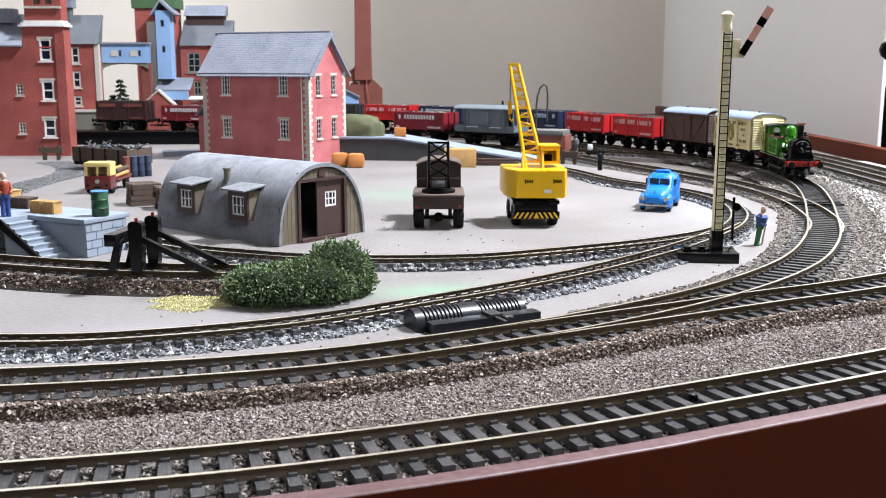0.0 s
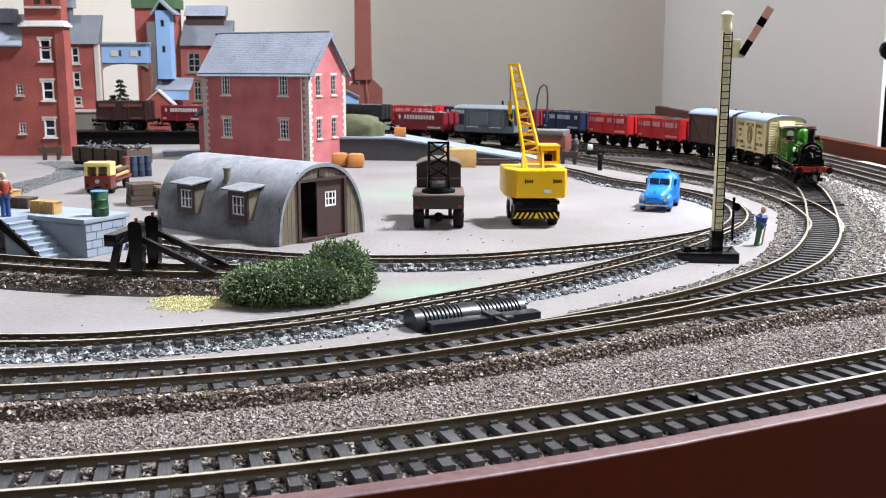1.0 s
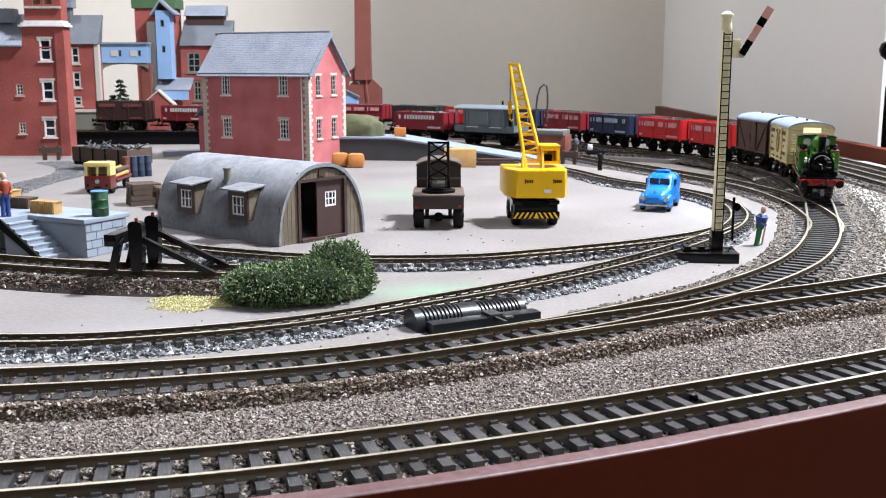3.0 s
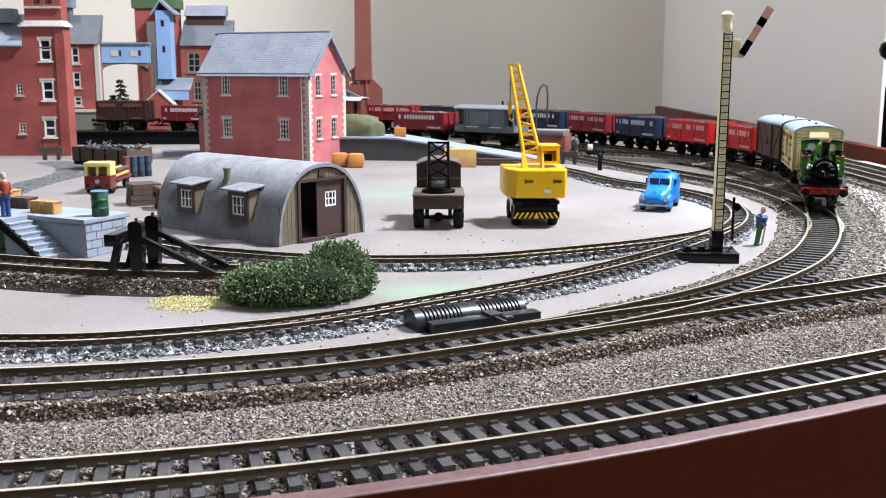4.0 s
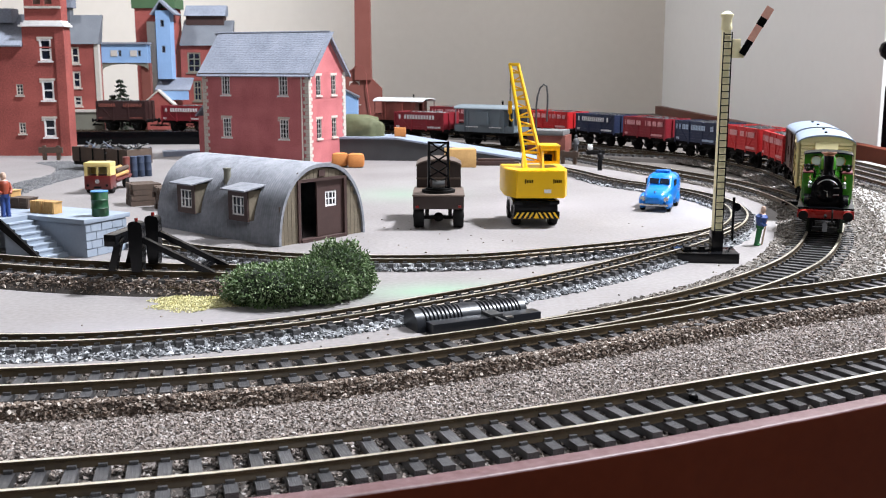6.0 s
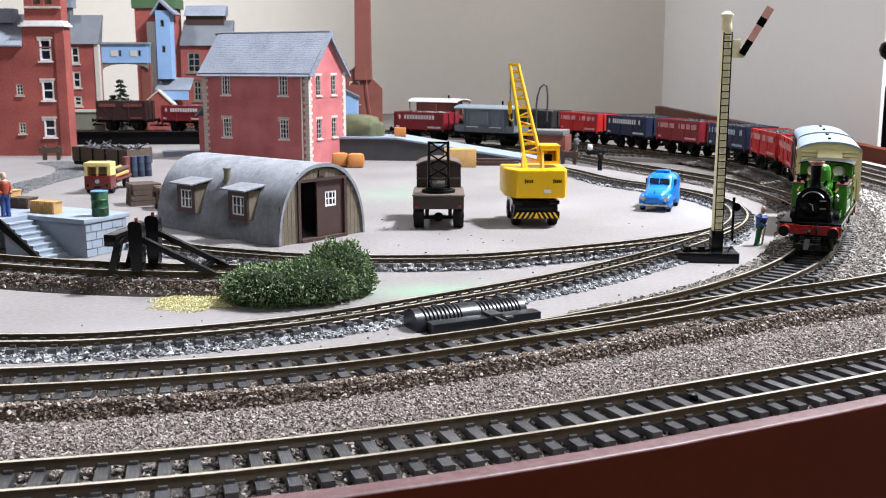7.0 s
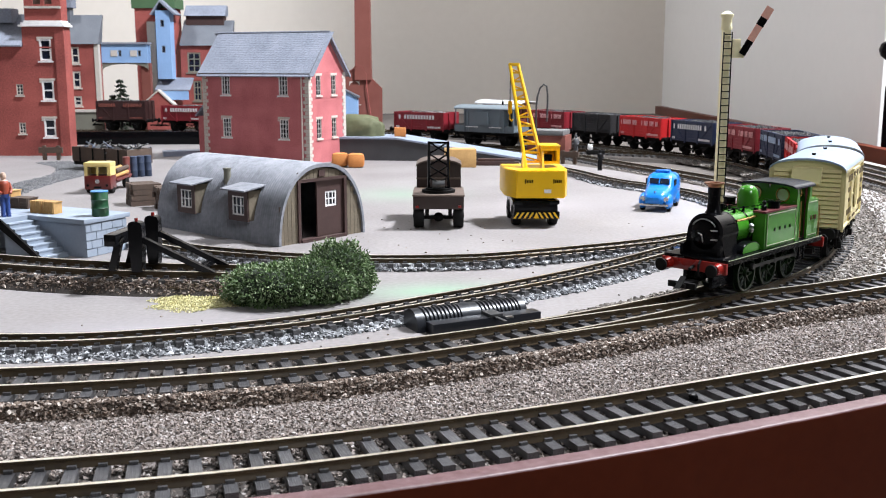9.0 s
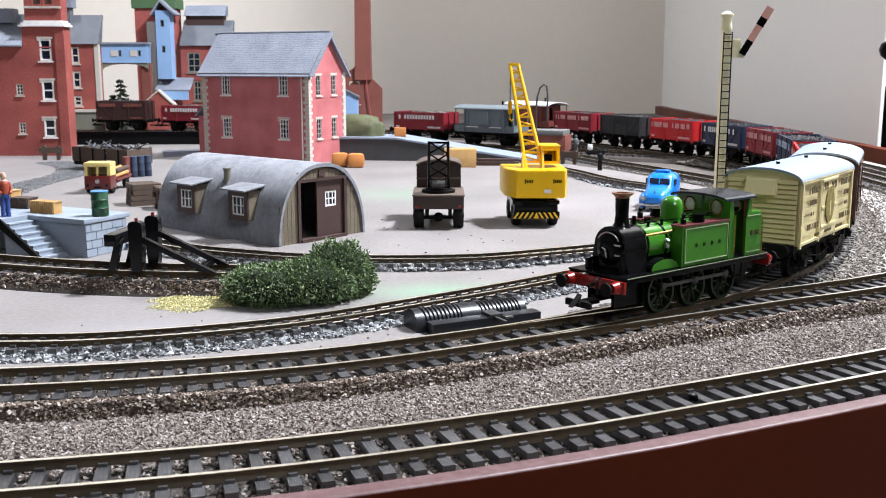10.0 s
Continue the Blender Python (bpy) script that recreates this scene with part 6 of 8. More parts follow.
def crane_lorry():
    """An old brown crane lorry seen from its tail; x to the right, y away."""
    t = thing("crane_lorry", pose(-0.0025, 0.560, 0), "dark brown flatbed crane lorry with lattice jib", "lorry")
    bm = boxes((-0.0142, 0.0142, 0.0, 0.052, 0.0128, 0.0205), bev=0.0004)
    part("bed", bm, BROWN_LORRY, t)
    part("bed_edge", boxes((-0.0146, 0.0146, -0.0008, 0.036, 0.0206, 0.0216), bev=0.0002), BEIGE_TRIM, t, "dusty beige bed edge")
    bm = boxes((-0.0075, -0.0055, 0.003, 0.062, 0.0085, 0.0127), (0.0055, 0.0075, 0.003, 0.062, 0.0085, 0.0127), (-0.012, 0.012, 0.0085, 0.0105, 0.0055, 0.0075))
    lathe(bm, [(0.0005, -0.003), (0.0028, -0.001), (0.0028, 0.001), (0.0005, 0.003)], 14, pose(0, 0.0095, 0.0066, 90, 0, 0))
    part("chassis", bm, DARK, t)
    for s in (-1, 1):
        add_wheel(t, 0, 0, 0.0071, 0.0058).matrix_basis = pose(s * 0.0112, 0.0098, 0.0071, 0, 0, 90)
        add_wheel(t, 0, 0, 0.0068, 0.0032).matrix_basis = pose(s * 0.0112, 0.0520, 0.0068, 0, 0, 90)
        part("tail_lamp", boxes((s * 0.0118 - 0.0009, s * 0.0118 + 0.0009, -0.0012, 0.0, 0.0138, 0.0152)), BEAM_RED, t)
    # cab with arched roof
    prof = [(-0.0130, 0.0206), (0.0130, 0.0206), (0.0130, 0.0352)] + [(0.0130 * math.cos(math.pi * k / 12), 0.0352 + 0.0040 * math.sin(math.pi * k / 12)) for k in range(1, 12)] + [(-0.0130, 0.0352)]
    bm = bmesh.new()
    prism(bm, prof, "y", 0.0365, 0.0380)
    box(bm, -0.0130, -0.0118, 0.0380, 0.0600, 0.0100, 0.0352)
    box(bm, 0.0118, 0.0130, 0.0380, 0.0600, 0.0100, 0.0352)
    box(bm, -0.0118, 0.0118, 0.0588, 0.0600, 0.0100, 0.0270)
    part("cab", bm, BROWN_LORRY, t)
    bm = bmesh.new()
    up = [(0.0136 * math.cos(math.pi * k / 14), 0.0353 + 0.0046 * math.sin(math.pi * k / 14)) for k in range(15)]
    dn = [(0.0136 * math.cos(math.pi * k / 14), 0.0346 + 0.0041 * math.sin(math.pi * k / 14)) for k in range(14, -1, -1)]
    prism(bm, up + dn, "y", 0.0345, 0.0615)
    part("cab_roof", bm, BEIGE_TRIM, t, "dusty arched cab roof")
    part("cab_band", boxes((-0.0133, 0.0133, 0.0358, 0.0364, 0.0268, 0.0280)), BEIGE_TRIM, t)
    # turntable and lattice jib
    bm = bmesh.new()
    cyl(bm, (0, 0.014, 0.0216), (0, 0.014, 0.0232), 0.0095, 26)
    cyl(bm, (0, 0.014, 0.0232), (0, 0.014, 0.0244), 0.0072, 26)
    part("turntable", bm, DARK, t)
    base, top = Vector((0, 0.012, 0.0240)), Vector((0, 0.002, 0.0535))
    jib = part("jib", boxes((-0.0060, 0.0060, 0.0008, 0.0032, 0.0526, 0.0538)), BLACK, t, "black lattice jib")

    def at(f, s, d=0.0):
        p = base.lerp(top, f)
        return (s * (0.0052 + 0.0004 * (1 - f)), p.y + d, p.z)
    for s in (-1, 1):
        for d in (0.0, 0.005):
            bm = bmesh.new()
            cyl(bm, at(0, s, d), at(1, s, d * 0.4), 0.00085, 8)
            part("jib_chord", bm, BLACK, jib)
    n = 4
    for i in range(n):
        for a, b in ((-1, 1), (1, -1)):
            bm = bmesh.new()
            cyl(bm, at(i / n, a), at((i + 1) / n, b), 0.00050, 6)
            part("brace", bm, BLACK, jib)
        for s in (-1, 1):
            bm = bmesh.new()
            cyl(bm, at(i / n, s), at((i + 1) / n, s, 0.003), 0.00042, 6)
            part("brace", bm, BLACK, jib)
    bm = bmesh.new()
    cyl(bm, (-0.0035, 0.006, 0.0275), (0.0035, 0.006, 0.0275), 0.0022, 14)
    part("winch_drum", bm, STEEL_DARK, t)
    for o in t.children_recursive:
        if o.name.startswith(("wheel", "hub")) or o.data.users > 1 and o.data.name.startswith("wheel"):
            continue
        for v in o.data.vertices:
            v.co.z = v.co.z * 0.915


crane_lorry()


def mobile_crane():
    t = thing("mobile_crane", pose(0.0530, 0.570, 0, 0, 0, 2), "bright yellow mobile crane with raised lattice boom", "crane")
    bm = boxes((-0.0125, 0.0125, 0.002, 0.045, 0.0055, 0.0150), bev=0.0008)
    part("carrier", bm, GLOSS_BLACK, t)
    part("bumper", boxes((-0.0132, 0.0132, -0.0005, 0.0015, 0.0048, 0.0090), bev=0.0002), GLOSS_BLACK, t)
    for i in range(9):
        x = -0.0118 + i * 0.0028
        if i == 4:
            bm = bmesh.new()
            prism(bm, [(-0.0016, 0.0052), (0.0016, 0.0052), (0.0, 0.0086)], "y", -0.0009, -0.0006)
        else:
            k = 0.0011 if i < 4 else -0.0011
            bm = bmesh.new()
            prism(bm, [(x - 0.0002 - k, 0.0052), (x + 0.0010 - k, 0.0052), (x + 0.0010 + k, 0.0086), (x - 0.0002 + k, 0.0086)], "y", -0.0009, -0.0006)
        part("hazard_stripe", bm, YELLOW, t)
    for s in (-1, 1):
        for y in (0.010, 0.036):
            add_wheel(t, 0, 0, 0.0060, 0.0050).matrix_basis = pose(s * 0.0105, y, 0.0060, 0, 0, 90)
        part("mudguard", boxes((s * 0.0105 - 0.0029, s * 0.0105 + 0.0029, 0.0015, 0.020, 0.0128, 0.0150), bev=0.0005), GLOSS_BLACK, t)
    bm = bmesh.new()
    cyl(bm, (0, 0.022, 0.0150), (0, 0.022, 0.0173), 0.0105, 24)
    part("slew_ring", bm, DARK, t)
    # house: counterweight box with splayed sides
    bm = bmesh.new()
    prism(bm, [(-0.0178, 0.010), (-0.0120, -0.0050), (0.0152, -0.0050), (0.0178, 0.004), (0.0178, 0.036), (-0.0178, 0.036)], "z", 0.0172, 0.0328)
    bmesh.ops.bevel(bm, geom=list(bm.edges), offset=0.0005, segments=2, affect="EDGES")
    part("body", bm, YELLOW, t, "yellow engine house")
    for x in (-0.0040, 0.0120):
        bm = bmesh.new()
        for k in range(5):
            box(bm, x - 0.0034 + k * 0.0010, x - 0.0028 + k * 0.0010, -0.0053, -0.0050, 0.0256 if k == 0 else 0.0259, 0.0280 if k == 0 else 0.0276)
        pieces("lettering", bm, BLACK, t)
    part("number_plate", boxes((0.0035, 0.0075, -0.0055, -0.0050, 0.0202, 0.0222)), WHITE, t, "pale plate with worn marks")
    cb = part("cab", boxes((0.0035, 0.0042, 0.012, 0.030, 0.0350, 0.0445), (0.0138, 0.0145, 0.012, 0.030, 0.0350, 0.0445), (0.0042, 0.0138, 0.0290, 0.030, 0.0350, 0.0445), (0.0042, 0.0138, 0.012, 0.0127, 0.0350, 0.0365),
                           (0.0042, 0.0054, 0.012, 0.0127, 0.0365, 0.0445), (0.0126, 0.0138, 0.012, 0.0127, 0.0365, 0.0445), (0.0054, 0.0126, 0.012, 0.0127, 0.0425, 0.0445)), YELLOW, t)
    part("cab_roof", boxes((0.0032, 0.0148, 0.0112, 0.0305, 0.0446, 0.0456), bev=0.0003), YELLOW, cb)
    part("cab_window", boxes((0.0054, 0.0126, 0.0123, 0.0125, 0.0365, 0.0425)), CLEAR, cb).visible_shadow = False
    part("seat", boxes((0.0070, 0.0110, 0.019, 0.024, 0.0351, 0.0395)), DARK, cb)
    # boom of two plated sides with cross-pieces
    a0, a1 = Vector((0.0005, 0.012, 0.0310)), Vector((-0.0100, 0.036, 0.0915))
    wa, wb_ = 0.0050, 0.0024
    bo = part("boom", boxes((a1.x - 0.0030, a1.x + 0.0030, a1.y - 0.0012, a1.y + 0.0012, a1.z - 0.0012, a1.z + 0.0006), bev=0.0002), YELLOW, t, "yellow lattice boom")
    for s in (-1, 1):
        for d in (0.0, 0.0042):
            bm = bmesh.new()
            p, q = a0 + Vector((s * wa, d, 0)), a1 + Vector((s * wb_, d * 0.4, 0))
            cyl(bm, p, q, 0.00095, 8)
            part("boom_chord", bm, YELLOW, bo)
        bm = bmesh.new()
        prism(bm, [(0.0085, 0.0328), (0.0165, 0.0328), (0.0150, 0.0400), (0.0120, 0.0420)], "x", s * 0.0056 - 0.0006 - 0.001, s * 0.0056 + 0.0006 - 0.001)
        part("boom_foot", bm, YELLOW, t)
    n = 12
    for i in range(1, n):
        f = i / n
        p = a0.lerp(a1, f)
        w = wa + (wb_ - wa) * f
        part("boom_tie", boxes((p.x - w, p.x + w, p.y - 0.0006, p.y + 0.0006, p.z - 0.0006, p.z + 0.0006)), YELLOW, bo)
        g = (i + 0.5) / n
        q = a0.lerp(a1, g)
        bm = bmesh.new()
        cyl(bm, p + Vector((w * (1 if i % 2 else -1), 0.003, 0)), q + Vector((-w * (1 if i % 2 else -1) * 0.9, 0.003, 0)), 0.0005, 6)
        part("boom_brace", bm, YELLOW, bo)
    bm = bmesh.new()
    cyl(bm, (a1.x - 0.0022, a1.y - 0.001, a1.z), (a1.x - 0.0022, a1.y - 0.001, a1.z - 0.022), 0.00028, 6)
    part("hoist_cable", bm, DARK, t)
    bm = boxes((a1.x - 0.0034, a1.x - 0.0010, a1.y - 0.0018, a1.y - 0.0002, a1.z - 0.0290, a1.z - 0.0215), bev=0.0005)
    tube(bm, [(a1.x - 0.0022, a1.y - 0.001, a1.z - 0.029), (a1.x - 0.0022, a1.y - 0.001, a1.z - 0.032), (a1.x - 0.0012, a1.y - 0.001, a1.z - 0.0335), (a1.x - 0.0004, a1.y - 0.001, a1.z - 0.032)], 0.0005, 6)
    part("hook_block", bm, YELLOW, t)


mobile_crane()


def post_van():
    """A small rounded blue delivery van; x forward."""
    t = thing("delivery_van", pose(0.1400, 0.6500, 0, 0, 0, -112), "bright blue small delivery van with rounded bonnet", "van")
    k = 1.0
    # lofted lower body: (x, half width, z bottom, z top, rounding)
    bm = bmesh.new()
    secs = [(-0.0225, 0.0085, 0.0040, 0.0200), (-0.0210, 0.0094, 0.0032, 0.0218), (-0.0120, 0.0097, 0.0030, 0.0226), (-0.0020, 0.0094, 0.0030, 0.0222), (0.0008, 0.0088, 0.0030, 0.0206), (0.0042, 0.0087, 0.0030, 0.0158),
            (0.0058, 0.0086, 0.0032, 0.0148), (0.0130, 0.0078, 0.0034, 0.0138), (0.0184, 0.0066, 0.0036, 0.0120), (0.0212, 0.0054, 0.0042, 0.0094)]
    rings = []
    n = 20
    for x, w, z0, z1 in secs:
        zc, hz = (z0 + z1) / 2, (z1 - z0) / 2
        ring = []
        for i in range(n):
            a = 2 * math.pi * i / n
            c, s = math.cos(a), math.sin(a)
            ring.append(bm.verts.new((x, w * math.copysign(abs(c) ** 0.5, c), zc + hz * math.copysign(abs(s) ** 0.55, s))))
        rings.append(ring)
    for a, b in zip(rings, rings[1:]):
        for i in range(n):
            bm.faces.new((a[i], a[(i + 1) % n], b[(i + 1) % n], b[i]))
    bm.faces.new(rings[0])
    bm.faces.new(rings[-1][::-1])
    bd = part("body", bm, BLUE_VAN, t, smooth=50)
    for s in (-1, 1):
        for x in (0.0135, -0.0130):
            bm = bmesh.new()
            bmesh.ops.create_icosphere(bm, subdivisions=3, radius=1.0)
            for v in bm.verts:
                v.co = Vector((x + v.co.x * (0.0072 if x > 0 else 0.0058), s * 0.0080 + v.co.y * 0.0026, 0.0062 + v.co.z * 0.0050))
            part("wing", bm, BLUE_VAN, bd)
            add_wheel(t, x, s * 0.0082, 0.0040, 0.0026, CHROME)
        bm = bmesh.new()
        cyl(bm, (0.0188, s * 0.0074, 0.0082), (0.0203, s * 0.0074, 0.0082), 0.0016, 14)
        part("headlight", bm, CHROME, t, "round silver headlight")
        part("side_window", boxes((-0.0044, 0.0002, s * 0.0090 - 0.0004, s * 0.0090 + 0.0005, 0.0150, 0.0188)), PANE, t)
    bm = boxes((0, 0.0002, -0.0062, 0.0062, 0.0004, 0.0040))
    part("windscreen", bm, PANE, t, m=pose(0.0046, 0, 0.0160, 0, -34, 0))
    part("windscreen_frame", boxes((-0.0001, 0.0005, -0.0069, -0.0063, -0.0003, 0.0046), (-0.0001, 0.0005, 0.0063, 0.0069, -0.0003, 0.0046), (-0.0001, 0.0005, -0.0003, 0.0003, 0, 0.0044)), BLUE_VAN, t, m=pose(0.0047, 0, 0.0160, 0, -34, 0))
    part("bumper", boxes((0.0212, 0.0222, -0.0092, 0.0092, 0.0040, 0.0052), bev=0.0003), CHROME, t, "silver bumper")
    part("grille", boxes((0.0196, 0.0216, -0.0034, 0.0034, 0.0052, 0.0092), bev=0.0005), BLUE_VAN, t)
    part("bonnet_badge", boxes((0.0172, 0.0190, -0.0005, 0.0005, 0.0122, 0.0130)), CHROME, t)
    part("roof_vent", boxes((-0.0130, -0.0050, -0.0045, 0.0045, 0.0224, 0.0238), bev=0.0004), BLUE_VAN, t)


post_van()


def delivery_lorry():
    t = thing("flatbed_lorry", pose(-0.2465, 0.7450, 0, 0, 0, -89) @ Matrix.Scale(0.87, 4), "maroon and cream flatbed lorry loaded with timber", "lorry")
    part("cab_lower", boxes((0.014, 0.030, -0.0108, 0.0108, 0.0040, 0.0152), bev=0.0008), MAROON, t, "maroon lower cab")
    bm = boxes((0.0145, 0.0290, -0.0106, -0.0095, 0.0152, 0.0225), (0.0145, 0.0290, 0.0095, 0.0106, 0.0152, 0.0225), (0.0280, 0.0292, -0.0008, 0.0008, 0.0152, 0.0225), (0.0145, 0.0155, -0.0095, 0.0095, 0.0152, 0.0225),
               (0.0280, 0.0292, -0.0095, -0.0080, 0.0152, 0.0225), (0.0280, 0.0292, 0.0080, 0.0095, 0.0152, 0.0225))
    part("cab_frame", bm, CREAM_CAB, t)
    part("cab_roof", boxes((0.0138, 0.0298, -0.0110, 0.0110, 0.0225, 0.0262), bev=0.0012), CREAM_CAB, t, "pale cream cab roof")
    part("windscreen", boxes((0.0282, 0.0286, -0.0095, 0.0095, 0.0152, 0.0225)), CLEAR, t).visible_shadow = False
    for s in (-1, 1):
        bm = bmesh.new()
        cyl(bm, (0.0298, s * 0.0078, 0.0075), (0.0310, s * 0.0078, 0.0075), 0.0010, 12)
        part("headlight", bm, DARK, t)
        for x in (0.022, -0.018):
            add_wheel(t, x, s * 0.0090, 0.0052, 0.0034)
    bm = bmesh.new()
    cyl(bm, (0.0298, 0, 0.0108), (0.0308, 0, 0.0108), 0.0018, 14)
    part("badge", bm, CHROME, t)
    part("number_bars", boxes((0.0300, 0.0305, -0.003, 0.003, 0.0050, 0.0066)), DARK, t)
    part("bed", boxes((-0.030, 0.0135, -0.0112, 0.0112, 0.0090, 0.0110), (-0.030, 0.0135, -0.005, 0.005, 0.0055, 0.0090)), MAROON, t)
    rnd = random.Random(8)
    for i in range(9):
        y = -0.008 + (i % 4) * 0.0052
        z = 0.0130 + (i // 4) * 0.0040
        bm = bmesh.new()
        cyl(bm, (-0.029 + rnd.uniform(0, 0.004), y, z), (0.010 + rnd.uniform(-0.003, 0.003), y + rnd.uniform(-0.001, 0.001), z), 0.0020, 10)
        part("log", bm, TIMBER_DARK if i % 3 else TIMBER, t)


delivery_lorry()


def narrow_wagon():
    t = thing("open_wagon", pose(-0.2885, 0.884, 0, 0, 0, -33), "dark narrow gauge open wagon piled with scrap", "goods wagon")
    part("body", boxes((-0.036, 0.036, -0.0135, -0.0120, 0.008, 0.0205), (-0.036, 0.036, 0.0120, 0.0135, 0.008, 0.0205), (-0.036, -0.0345, -0.012, 0.012, 0.008, 0.0205), (0.0345, 0.036, -0.012, 0.012, 0.008, 0.0205)), TIMBER_DARK, t)
    part("frame", boxes((-0.036, 0.036, -0.012, 0.012, 0.005, 0.0080)), DARK, t)
    for x in (-0.022, 0.022):
        bm = bmesh.new()
        for s in (-1, 1):
            cyl(bm, (x, s * 0.0085 - 0.001, 0.0048), (x, s * 0.0085 + 0.001, 0.0048), 0.0046, 16)
        part("wheelset", bm, DARK, t)
    part("strap", boxes(*[(x - 0.0008, x + 0.0008, -0.0141, -0.0136, 0.008, 0.0205) for x in (-0.025, -0.008, 0.008, 0.025)]), DARK, t)
    rnd = random.Random(3)
    part("scrap_bed", boxes((-0.034, 0.034, -0.0118, 0.0118, 0.008, 0.0165)), DARK, t)
    for i in range(46):
        bm = bmesh.new()
        p = Vector((rnd.uniform(-0.030, 0.032), rnd.uniform(-0.010, 0.010), 0.0165 + rnd.uniform(0, 0.0045)))
        d = Vector((rnd.uniform(-0.012, 0.012), rnd.uniform(-0.008, 0.008), rnd.uniform(-0.001, 0.006)))
        if i % 4 == 0:
            cyl(bm, p, p + d.normalized() * 0.0018, rnd.uniform(0.0022, 0.0038), 12)
        else:
            cyl(bm, p, p + d, rnd.uniform(0.0004, 0.0011), 6)
        part("scrap_piece", bm, STEEL_DARK if i % 3 else SCRAP, t)
    for i in range(4):
        bm = bmesh.new()
        x = -0.2590 + 0.0046 * i
        lathe(bm, [(0.0046, 0), (0.0050, 0.0006), (0.0048, 0.005), (0.0051, 0.0055), (0.0048, 0.006), (0.0048, 0.0115), (0.0051, 0.012), (0.0048, 0.0125), (0.0050, 0.0172), (0.0044, 0.0176)], 18)
        single("oil_drum", bm, GREY_DRUM if i else BRAKEBROWN, "dark blue oil drum standing in the yard" if i else "dull red oil drum standing in the yard", "drum", pose(x, 0.8285 + 0.0044 * i, 0) @ Matrix.Diagonal((0.60, 0.60, 0.98, 1)), group="row of drums")


narrow_wagon()


def sleeper_stack(x, y, rz, rows, length):
    t = thing("timber_stack", pose(x, y, 0, 0, 0, rz), "stack of dark creosoted timber baulks on the yard", "timber stack", "timber stacks")
    rnd = random.Random(int(x * 1e4))
    for k in range(rows):
        for i in range(4):
            part("baulk", boxes((-length / 2 + rnd.uniform(-0.001, 0.001), length / 2 + rnd.uniform(-0.001, 0.001), -0.0098 + i * 0.005, -0.0054 + i * 0.005, k * 0.0036, k * 0.0036 + 0.0034)), TIMBER_DARK, t, m=pose(0, 0, 0, 0, 0, rnd.uniform(-2, 2)))


sleeper_stack(-0.199, 0.668, 30, 4, 0.018)
sleeper_stack(-0.176, 0.648, 28, 4, 0.016)


